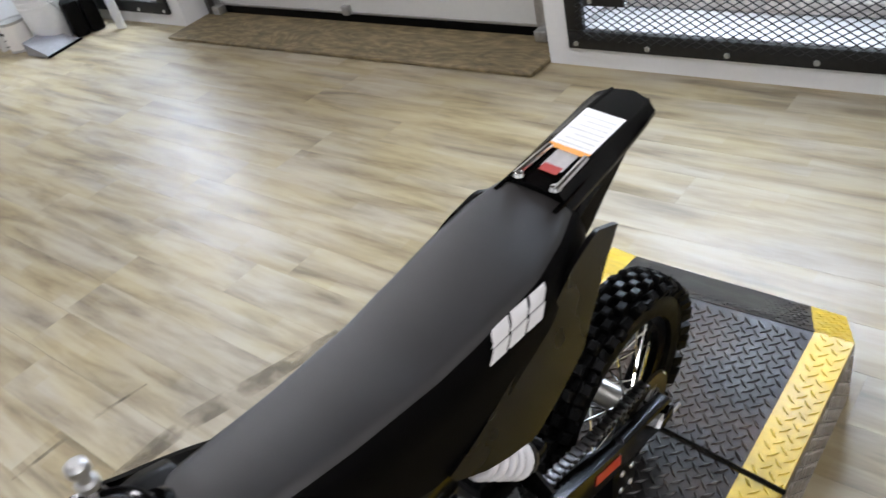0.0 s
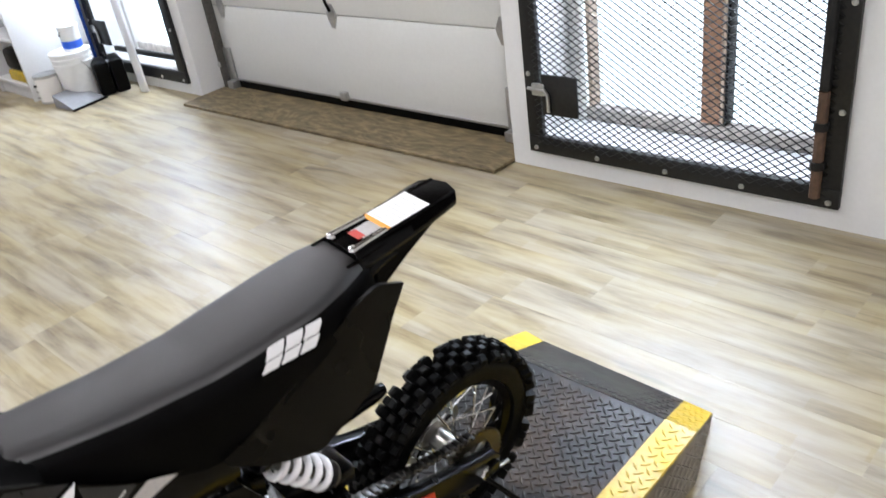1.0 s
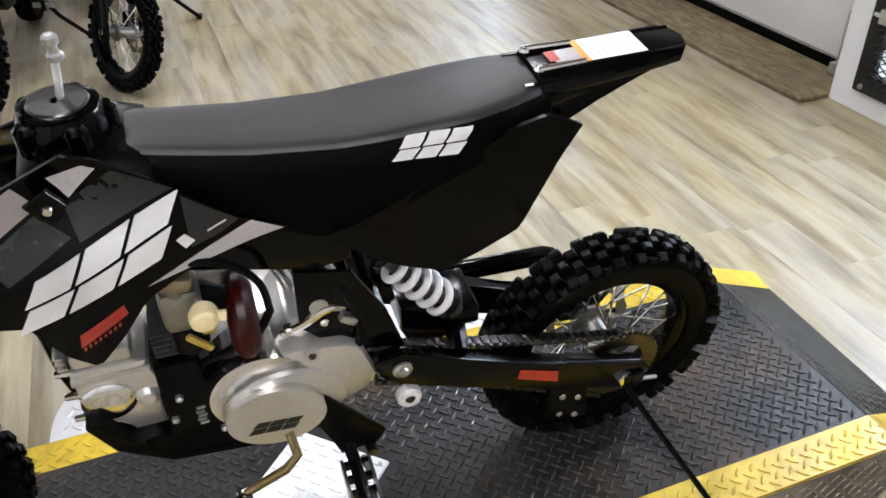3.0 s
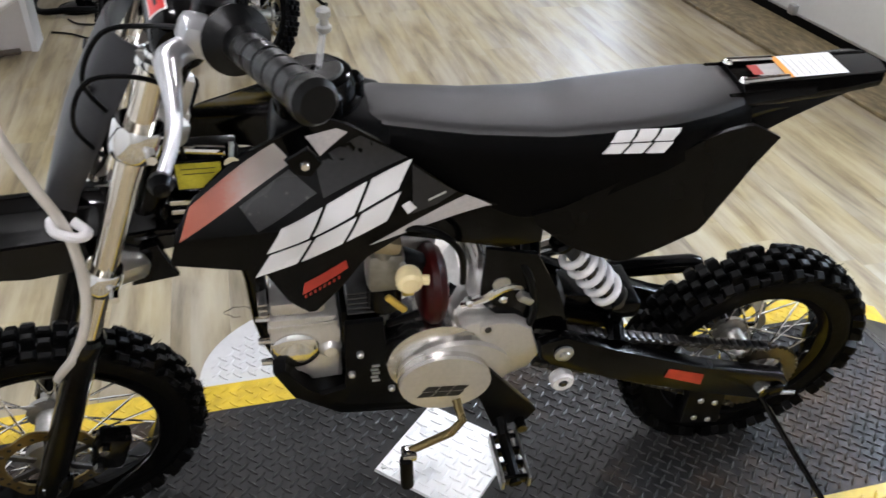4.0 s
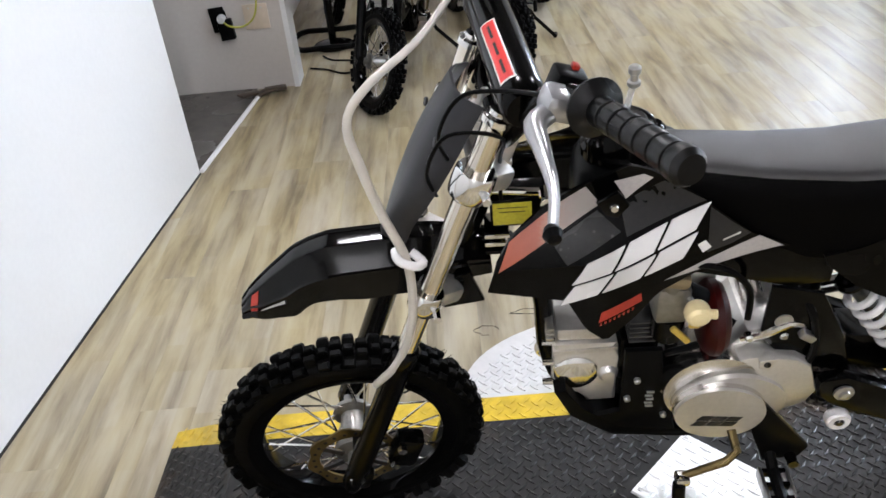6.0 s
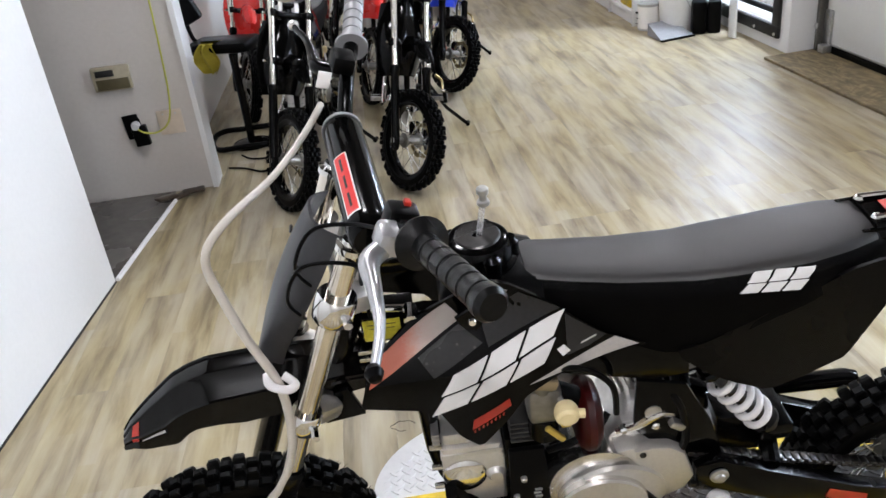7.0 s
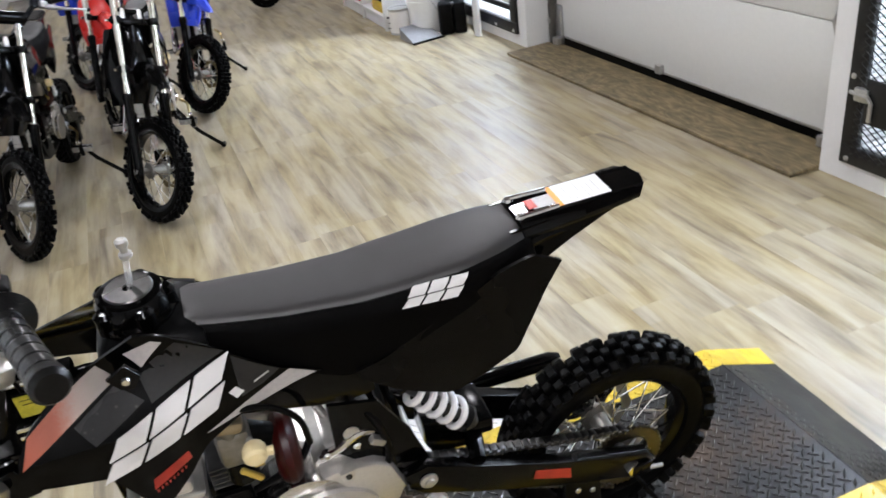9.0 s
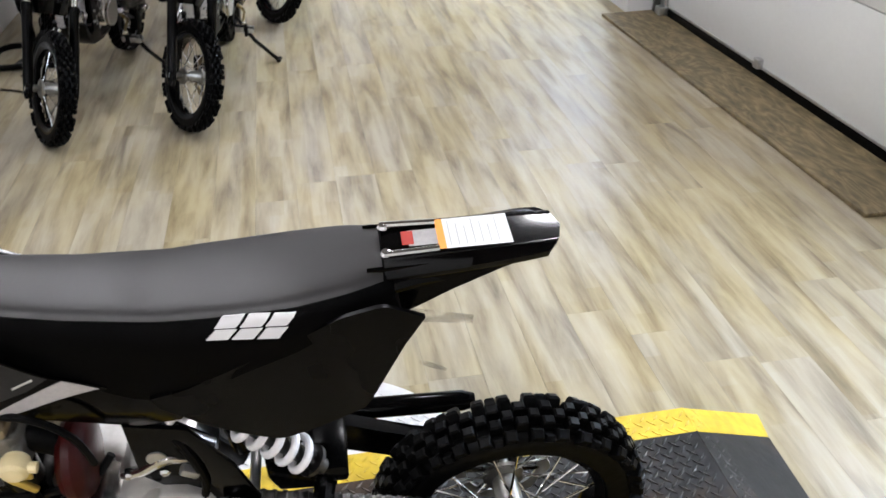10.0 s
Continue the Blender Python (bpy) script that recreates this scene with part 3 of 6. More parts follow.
for yy in (1.42, 2.57, 3.60):
    for zz in (0.537, 1.012, 1.487):
        hinge(yy, zz)
part("pull_cord", tube([(0.18, 2.57, 0.56), (0.165, 2.58, 0.62), (0.17, 2.575, 0.67), (0.185, 2.57, 0.70)], 0.008, 8, smooth=5), STEELBLACK, door)
part("lock_bracket", box((0.04, 0.05, 0.05), (0.185, 2.585, 0.085), 0.006), GALV, door)
for yy in (1.345, 3.70):
    part("track", box((0.055, 0.03, 2.3), (0.165, yy, 1.17), 0.006), TRACK, door, "dull grey vertical door track")
    part("bracket", box((0.012, 0.075, 0.24), (0.183, yy + (0.05 if yy < 2 else -0.05), 0.15), 0.002), GALV, door)
    part("bracket_foot", box((0.06, 0.06, 0.05), (0.16, yy + (0.05 if yy < 2 else -0.07), 0.045), 0.006), GALV, door)
    part("roller", lathe([(0.0, 0), (0.022, 0), (0.022, 0.02), (0.0, 0.02)], 14, "y", (0.15, yy - 0.01, 0.17)), GALV, door)
slab("door_backing", 0.26, 0.30, 1.15, 3.9, 0, 2.45, DOORWHITE, "door backing board", MW)
# plywood sheet before the door
bm = bmesh.new()
rings(bm, [[(2.06, 1.272, z), (2.40, 1.268, z), (2.34, 3.74, z), (1.975, 3.715, z)] for z in (0.002, 0.019)])
bmesh.ops.bevel(bm, geom=bm.edges[:], offset=0.003, segments=1, affect="EDGES")
solid("plywood_sheet", bm, PLY, "worn brown plywood sheet lying before the garage door", "plywood")


# ---- barred windows ----
def window(name, w, post_at, gate_label):
    y0, y1, z0, z1 = w
    win = tagged(new(name), "tall bright window behind the bars", "window", kind="structure")
    win.matrix_basis = MW
    for a, b in ((y0 + 0.005, y0 + 0.045), (y1 - 0.045, y1 - 0.005)):
        part("window_frame", box((0.06, b - a, z1 - z0 - 0.03), (0.255, (a + b) / 2, (z0 + z1) / 2 + 0.01), 0.004), LAMPWHITE, win)
    part("window_frame", box((0.06, y1 - y0 - 0.15, 0.06), (0.255, (y0 + y1) / 2, z1 - 0.04), 0.004), LAMPWHITE, win)
    part("window_sill", box((0.245, y1 - y0 - 0.01, 0.03), (0.135, (y0 + y1) / 2, z0 + 0.015), 0.006), WALLWHITE, win, "white sill board")
    part("window_ledge", box((0.07, y1 - y0 - 0.15, 0.055), (0.255, (y0 + y1) / 2, z0 + 0.06), 0.008), SILLDUST, win, "dusty lower frame")
    for p, wd, mt in post_at:
        part("window_post", box((0.07, wd, z1 - z0 - 0.15), (0.25, p, (z0 + z1) / 2 + 0.02), 0.004), mt, win)
    part("pane", box((0.006, y1 - y0 - 0.14, z1 - z0 - 0.1), (0.275, (y0 + y1) / 2, (z0 + z1) / 2)), GLASS, win).visible_shadow = False
    # security gate on the room side
    gate = thing("security_gate", gate_label, "gate", "barred window gates", m=MW)
    a0, a1, b0, b1, f = y0 - 0.06, y1 + 0.06, z0 - 0.045, z1 + 0.05, 0.075
    x = -0.012
    part("frame_bar", box((0.024, a1 - a0, f), (x, (a0 + a1) / 2, b0 + f / 2), 0.003), GATEBLACK, gate)
    part("frame_bar", box((0.024, a1 - a0, f), (x, (a0 + a1) / 2, b1 - f / 2), 0.003), GATEBLACK, gate)
    for yy in (a0 + f / 2, a1 - f / 2):
        part("frame_bar", box((0.024, f, b1 - b0 - 2 * f - 0.002), (x, yy, (b0 + b1) / 2), 0.003), GATEBLACK, gate)
    if name == "window_1":
        part("hinge_bar", tube([(x - 0.022, a0 + f + 0.004, b0 + 0.04), (x - 0.022, a0 + f + 0.004, b0 + 0.42)], 0.019, 8), RUST, gate, "rusty brown hinge bar")
        part("hinge_bar", tube([(x - 0.022, a0 + f + 0.004, b0 + 0.423), (x - 0.022, a0 + f + 0.004, b1 - 0.05)], 0.019, 8), GATEBLACK, gate, "black hinge bar")
        for zz in (0.16, 0.30):
            part("hinge_collar", lathe([(0.015, -0.014), (0.024, -0.014), (0.025, 0), (0.024, 0.014), (0.015, 0.014), (0.015, -0.014)], 10, "z", (x - 0.022, a0 + f + 0.004, b0 + zz)), GATEBLACK, gate)
    for k in range(5):
        part("bolt", lathe([(0, 0), (0.011, 0), (0.009, 0.006), (0, 0.008)], 12, "x", (0, 0, 0), m=Matrix.Translation((x - 0.012, a0 + 0.035 + (a1 - a0 - 0.07) * k / 4, b0 + 0.022)) @ Matrix.Rotation(radians(180), 4, "Z")), GALV, gate)
    for k in range(1, 5):
        for yy in (a0 + 0.022, a1 - 0.022):
            part("bolt", lathe([(0, 0), (0.011, 0), (0.009, 0.006), (0, 0.008)], 12, "x", (0, 0, 0), m=Matrix.Translation((x - 0.012, yy, b0 + 0.35 * k)) @ Matrix.Rotation(radians(180), 4, "Z")), GALV, gate)
    part("latch_plate", box((0.012, 0.17, 0.17), (x - 0.016, a1 - f - 0.10, b0 + 0.27), 0.002), GATEBLACK, gate, "black latch plate")
    part("latch", tube([(x - 0.02, a1 - 0.02, b0 + 0.29), (x - 0.03, a1 - 0.11, b0 + 0.29), (x - 0.03, a1 - 0.125, b0 + 0.27), (x - 0.03, a1 - 0.125, b0 + 0.20)], 0.008, 8), GALV, gate, "grey steel slide latch")
    part("latch_body", box((0.024, 0.06, 0.05), (x - 0.018, a1 - 0.075, b0 + 0.29), 0.003), GALV, gate)
    if name == "window_2":
        part("inner_frame", box((0.02, 0.035, b1 - b0 - 0.2), (0.05, a0 + f + 0.06, (b0 + b1) / 2), 0.003), GATEBLACK, gate)
        part("inner_frame", box((0.02, a1 - a0 - 2 * f - 0.12, 0.035), (0.05, (a0 + a1) / 2, b0 + f + 0.06), 0.003), GATEBLACK, gate)
        return win
    # expanded metal: flat zigzag strands that touch at the knuckles
    vs, fs = [], []
    g0, g1, h0, h1 = a0 + f - 0.03, a1 - f + 0.03, b0 + f - 0.035, b1 - f + 0.03
    pw, ph, st, dp = 0.044, 0.0140, 0.0024, 0.0015
    rows, cols = int((h1 - h0) / ph), int((g1 - g0) / (pw / 2))
    for r in range(rows):
        z = h0 + r * ph
        last = None
        for c in range(cols + 1):
            zz = z + (ph if (c + r) % 2 else 0.0) * 0.93
            i = len(vs)
            yy = g0 + c * pw / 2
            vs += [(x - 0.0145 - dp, yy, zz - st * 0.5), (x - 0.0145 - dp, yy, zz + st * 0.5), (x - 0.0145 + dp, yy, zz + st * 1.3), (x - 0.0145 + dp, yy, zz + st * 0.3)]
            if last is not None:
                fs += [(last + k, last + (k + 1) % 4, i + (k + 1) % 4, i + k) for k in range(4)]
            last = i
    part("expanded_mesh", raw(vs, fs, GATEBLACK), None, gate, "black expanded metal mesh")["kind"] = "stuff"
    return win


window("window_1", WIN1, [(0.455, 0.075, POST), (0.408, 0.016, PALEWOOD), (0.392, 0.012, SATIN), (0.995, 0.022, PALEWOOD)], "black steel security gate with expanded mesh")
window("window_2", WIN2, [(4.3, 0.05, GALV)], "black steel security gate over the far window")
slab("backdrop_daylight", 0.62, 0.64, -1.2, 6.6, -0.3, 3.4, SKYGLOW, "bright overcast daylight outside", MW)
for yc, wd in ((0.52, 1.1), (4.43, 0.95)):
    area_lamp("window_daylight", MW @ look((0.30, yc, 1.62), (-3, yc, 1.2)), wd * 0.9, 0.74, WINDOW_POWER, (0.77, 0.86, 1.0))

# ---- ceiling lights, all unseen ----
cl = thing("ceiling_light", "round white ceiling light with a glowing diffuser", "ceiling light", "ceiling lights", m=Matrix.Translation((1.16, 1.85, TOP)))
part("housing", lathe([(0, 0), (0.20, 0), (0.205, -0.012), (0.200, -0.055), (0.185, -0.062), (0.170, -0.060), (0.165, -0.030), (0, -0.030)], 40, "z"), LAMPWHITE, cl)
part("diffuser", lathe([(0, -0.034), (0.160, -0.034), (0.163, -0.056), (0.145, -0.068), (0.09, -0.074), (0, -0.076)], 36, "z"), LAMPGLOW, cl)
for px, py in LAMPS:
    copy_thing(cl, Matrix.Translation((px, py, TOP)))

# ---- lift table ----
DECK = 0.165
lift = thing("motorcycle_lift", "black tread-plate motorcycle lift with yellow edges", "lift table")
# outline: near and far edges of the deck; a ramp drops at each end
NI, NO, FI, FO = -0.190, -0.268, 0.274, 0.348
XF, XR = -1.080, 0.912
LOW = 0.010
REAR = [(1.148, -0.194), (1.153, -0.113), (1.170, 0.359), (1.182, 0.436)]
FRONT = [(-1.318, -0.185), (-1.315, -0.105), (-1.310, 0.426), (-1.308, 0.480)]
DECKY = [NO, NI, FI, FO]


def quad_slab(corners, thick):
    bm = bmesh.new()
    rings(bm, [[Vector(c) - Vector((0, 0, thick)) for c in corners], [Vector(c) for c in corners]])
    return bm


part("deck", quad_slab([(XF, NI, DECK), (XR, NI, DECK), (XR, FI, DECK), (XF, FI, DECK)], 0.008), TREADBLACK, lift)
for k, (y0, y1) in enumerate(((NO, NI), (FI, FO))):
    part("edge_strip", quad_slab([(XF, y0, DECK + 0.0004), (XR, y0, DECK + 0.0004), (XR, y1, DECK + 0.0004), (XF, y1, DECK + 0.0004)], 0.008), YELLOW, lift, "yellow painted edge")
for x0, end, name in ((XR, REAR, "rear"), (XF, FRONT, "front")):
    ramp_z = DECK - 0.0006
    flaps = [(1, TREADBLACK, "ramp", "black sloping ramp flap"), (0, YELLOW, "edge_strip", "yellow painted ramp edge"), (2, YELLOW, "edge_strip", "yellow painted ramp edge")]
    for k, mat2, nm, lab in flaps:
        low = LOW + (0.0006 if mat2 is YELLOW else 0)
        part(nm, quad_slab([(x0, DECKY[k], ramp_z), (*end[k], low), (*end[k + 1], low), (x0, DECKY[k + 1], ramp_z)], 0.006), mat2, lift, lab)
    part("ramp_hinge", tube([(x0, NI, DECK - 0.0005), (x0, FI, DECK - 0.0005)], 0.0022, 8), TREADWORN, lift, "worn bright hinge edge")
for y, k, d in ((NO, 0, 0.006), (FO, 3, -0.006)):
    bm = bmesh.new()
    rings(bm, [[(FRONT[k][0], FRONT[k][1] + o, 0.0), (XF, y + o, 0.0), (XR, y + o, 0.0), (REAR[k][0], REAR[k][1] + o, 0.0), (REAR[k][0], REAR[k][1] + o, LOW - 0.007), (XR, y + o, DECK - 0.009), (XF, y + o, DECK - 0.009), (FRONT[k][0], FRONT[k][1] + o, LOW - 0.007)] for o in (0, d)])
    part("side_skirt", bm, SKIRT, lift, "worn bare steel tread-plate side skirt")


def lozenges(inside, x0, x1, y0, y1, z_at, mat, name, pitch=0.0205, length=0.0142, wide=0.0035, high=0.0024):
    """Raised tread bars in a basket weave set at 45 degrees."""
    vs, fs = [], []
    mx, my, reach = (x0 + x1) / 2, (y0 + y1) / 2, int((x1 - x0 + y1 - y0) / 2 / pitch) + 2
    h = math.sqrt(0.5)
    for i in range(-reach, reach + 1):
        for j in range(-reach, reach + 1):
            cx, cy = mx + (i - j) * pitch * h, my + (i + j) * pitch * h
            if not (x0 <= cx <= x1 and y0 <= cy <= y1 and inside(cx, cy)):
                continue
            c, s = (h, h) if (i + j) % 2 else (-h, h)
            k = len(vs)
            for u, v, w in ((-length, 0, 0), (0, -wide, 0), (length, 0, 0), (0, wide, 0), (-length * 0.72, 0, high), (length * 0.72, 0, high)):
                px, py = cx + u * c - v * s, cy + u * s + v * c
                vs.append((px, py, z_at(px) + w + 0.0002))
            fs += [(k, k + 1, k + 4), (k + 1, k + 2, k + 5), (k + 1, k + 5, k + 4), (k + 2, k + 3, k + 5), (k + 3, k + 4, k + 5), (k + 3, k, k + 4)]
    ob = part(name, raw(vs, fs, mat), None, lift)
    ob["kind"] = "stuff"
    return ob


flat = lambda x: DECK + 0.0006


def ramp_height(x):
    """Height of the lift's top along its length, ramps included."""
    if XF <= x <= XR:
        return DECK + 0.0002
    t = (x - XR) / (REAR[1][0] - XR) if x > XR else (XF - x) / (XF - FRONT[1][0])
    return DECK + (LOW - DECK) * t


def ramp_side(x, k):
    """Where the k-th long edge of the lift runs at x."""
    if XF <= x <= XR:
        return DECKY[k]
    x0, end = (XR, REAR) if x > XR else (XF, FRONT)
    return DECKY[k] + (end[k][1] - DECKY[k]) * (x - x0) / (end[k][0] - x0)


between = lambda j, k, m=0.012: (lambda x, y: ramp_side(x, j) + m < y < ramp_side(x, k) - m)
PCX, PCY, PR = -0.13, 0.052, 0.140
on_plate = lambda x, y: abs(x - PCX) + abs(y - PCY) < PR + 0.012
lozenges(lambda x, y: not on_plate(x, y) and between(1, 2)(x, y), XF + 0.012, XR - 0.012, NI, FI, flat, TREADWORN, "tread_pattern")
for x0, x1 in ((XR + 0.012, REAR[1][0] - 0.014), (FRONT[1][0] + 0.014, XF - 0.012)):
    lozenges(between(1, 2), x0, x1, NI - 0.02, FI + 0.16, ramp_height, TREADWORN, "tread_pattern", pitch=0.0195, length=0.0135, wide=0.0034)
for j, k in ((0, 1), (2, 3)):
    lozenges(between(j, k, 0.008), FRONT[1][0] + 0.012, REAR[1][0] - 0.012, DECKY[j] - 0.02, DECKY[k] + 0.15, lambda x: ramp_height(x) + 0.0008, YELLOW, "tread_pattern", pitch=0.022, length=0.012, wide=0.0034, high=0.0015)
# tread bars on the skirt that faces the room
vs, fs = [], []
for i in range(118):
    for j in range(9):
        x, z = -1.16 + 0.0195 * i, 0.014 + 0.0195 * j
        if z > ramp_height(x) - 0.020:
            continue
        c, w = (0.7071, 0.7071) if (i + j) % 2 else (-0.7071, 0.7071)
        k = len(vs)
        for u, v, out in ((-0.0125, 0, 0), (0, -0.0032, 0), (0.0125, 0, 0), (0, 0.0032, 0), (-0.009, 0, 0.002), (0.009, 0, 0.002)):
            px = x + u * c - v * w
            vs.append((px, ramp_side(px, 0) - 0.0002 - out, z + u * w + v * c))
        fs += [(k, k + 1, k + 4), (k + 1, k + 2, k + 5), (k + 1, k + 5, k + 4), (k + 2, k + 3, k + 5), (k + 3, k + 4, k + 5), (k + 3, k, k + 4)]
part("tread_pattern", raw(vs, fs, SKIRT), None, lift)["kind"] = "stuff"
# bright cover plate set cornerwise into the deck
bm = bmesh.new()
rings(bm, [[(PCX - r, PCY, z), (PCX, PCY - r, z), (PCX + r, PCY, z), (PCX, PCY + r, z)] for r, z in ((PR, DECK), (PR - 0.002, DECK + 0.006))])
part("cover_plate", bm, COVERWHITE, lift, "bright aluminium diamond cover plate")
lozenges(lambda x, y: abs(x - PCX) + abs(y - PCY) < PR - 0.02, PCX - PR, PCX + PR, PCY - PR, PCY + PR, lambda x: DECK + 0.006, COVERWHITE, "tread_pattern")
for dx, dy in ((-1, 0), (1, 0), (0, 1), (0, -1)):
    part("screw", lathe([(0, 0), (0.005, 0), (0.004, 0.002), (0, 0.0025)], 10, "z", (PCX + dx * (PR - 0.018), PCY + dy * (PR - 0.018), DECK + 0.006)), GALV, lift)
# bright rounded side platform on the far side
SX, SA, SB = -0.10, 0.485, 0.275
arc = [(SX + SA * math.copysign(abs(math.cos(a)) ** 0.9, math.cos(a)), FO + 0.002 + (SB + 0.012) * abs(math.sin(a)) ** 0.9) for a in [math.pi * k / 40 for k in range(41)]]
bm = bmesh.new()
rings(bm, [[(x, y, z) for x, y in arc] for z in (DECK - 0.012, DECK - 0.002)])
part("side_platform", bm, TREADALU, lift, "bright aluminium tread-plate side platform")
lozenges(lambda x, y: ((x - SX) / (SA - 0.02)) ** 2 + ((y - FO) / (SB - 0.02)) ** 2 < 1 and y > FO + 0.015, SX - SA, SX + SA, FO, FO + SB, lambda x: DECK - 0.002, TREADALU, "tread_pattern")
for sx in (-0.42, -0.1, 0.22):
    part("platform_leg", box((0.03, 0.03, DECK - 0.012), (sx, FO + 0.14, (DECK - 0.012) / 2), 0.002), STEELBLACK, lift)
part("slot_rod", tube([(-0.728, 0.045, DECK + 0.007), (-0.736, -0.10, DECK + 0.007)], 0.005, 8), CHROME, lift, "short shiny rod lying on the deck")

# ---- dirt bikes ----
CACHE = {}


def cached(key, make):
    if key not in CACHE:
        CACHE[key] = make()
    return CACHE[key]


def carcass(R, w, h, mat):
    """Tyre body without its tread; axle along y."""
    prof = []
    ri = R - h
    for k in range(17):
        a = math.pi * (k / 16) - math.pi / 2
        prof.append((ri + (h - 0.0165) * math.cos(a) ** 0.8 if abs(math.cos(a)) > 1e-6 else ri, w * math.copysign(abs(math.sin(a)) ** 0.75, math.sin(a)) * (0.80 + 0.20 * math.cos(a * 1.3))))
    return mesh_of(lathe(prof + [(ri - 0.004, w * 0.5), (ri - 0.004, -w * 0.5), prof[0]], 64, "y"), mat)


def tread_block(R, lat, tilt, lx, ly, top, base):
    """Corner points of one tread block at angle 0: lat is its sideways place, tilt leans it outwards."""
    ct, st, vs = math.cos(tilt), math.sin(tilt), []
    for rr, f in ((base, 1.14), (top - 0.0035, 0.97), (top, 0.70)):
        for sx, sy in ((-1, -1), (1, -1), (1, 1), (-1, 1)):
            u, v = sx * lx * f, sy * ly * f
            rad, y = R - 0.016 + rr * ct - v * st, lat + v * ct + rr * st
            vs.append((rad * math.cos(u / R), y, rad * math.sin(u / R)))
    return vs


BLOCK_FACES = [(8, 9, 10, 11)] + [(k + i, k + (i + 1) % 4, k + 4 + (i + 1) % 4, k + 4 + i) for k in (0, 4) for i in range(4)]


def tread_rows(R, w, n):
    """Every block of a knobby tyre: its kind and its angle. Also the kinds' points."""
    kinds = {"centre": tread_block(R, 0, 0, 0.0090, w * 0.18, 0.0155, -0.005)}
    spots = []
    for s in (-1, 1):
        kinds["inner", s] = tread_block(R, s * w * 0.29, s * 0.05, 0.0098, w * 0.18, 0.016, -0.005)
        kinds["shoulder", s] = tread_block(R, s * w * 0.68, s * 0.55, 0.0105, w * 0.19, 0.011, -0.010)
        kinds["edge", s] = tread_block(R, s * w * 0.82, s * 0.95, 0.009, w * 0.14, 0.006, -0.012)
    for i in range(n):
        a, d = 2 * math.pi * i / n, math.pi / n
        spots.append(("centre", a + d))
        for s in (-1, 1):
            spots += [(("inner", s), a), (("shoulder", s), a + d)]
            if i % 2 == 0:
                spots.append((("edge", s), a))
    return kinds, spots


def tread(rim, name, R, w, n, single):
    kinds, spots = tread_rows(R, w, n)
    if single:
        meshes = {k: raw(v, BLOCK_FACES, RUBBER) for k, v in kinds.items()}
        for k, a in spots:
            part("tread_block", meshes[k], None, rim, "", Matrix.Rotation(-a, 4, "Y"))
        # moulding hairs left on the new rubber
        rr, vs, fs = random.Random(len(name)), [], []
        for _ in range(210):
            a, y, ln = rr.random() * 2 * math.pi, (rr.random() - 0.5) * w * 1.7, 0.007 + 0.008 * rr.random()
            r0 = R - 0.004 - 0.35 * y * y / w
            k, lean = len(vs), (rr.random() - 0.5) * 0.05
            for q in range(3):
                b = a + 0.0042 * math.cos(2.1 * q)
                vs.append((r0 * math.cos(b), y + 0.0010 * math.sin(2.1 * q), r0 * math.sin(b)))
            vs.append(((r0 + ln) * math.cos(a + lean), y * 1.04, (r0 + ln) * math.sin(a + lean)))
            fs += [(k, k + 1, k + 3), (k + 1, k + 2, k + 3), (k + 2, k, k + 3)]
        part("tyre_hairs", raw(vs, fs, RUBBER), None, rim, "fine rubber moulding hairs")["kind"] = "stuff"
        return

    def joined():
        vs, fs = [], []
        for k, a in spots:
            i, turn = len(vs), Matrix.Rotation(-a, 3, "Y")
            vs += [tuple(turn @ Vector(v)) for v in kinds[k]]
            fs += [tuple(i + q for q in f) for f in BLOCK_FACES]
        return raw(vs, fs, RUBBER)
    part("tread", cached((name, "tread"), joined), None, rim, "rows of knobby tread blocks")["kind"] = "stuff"


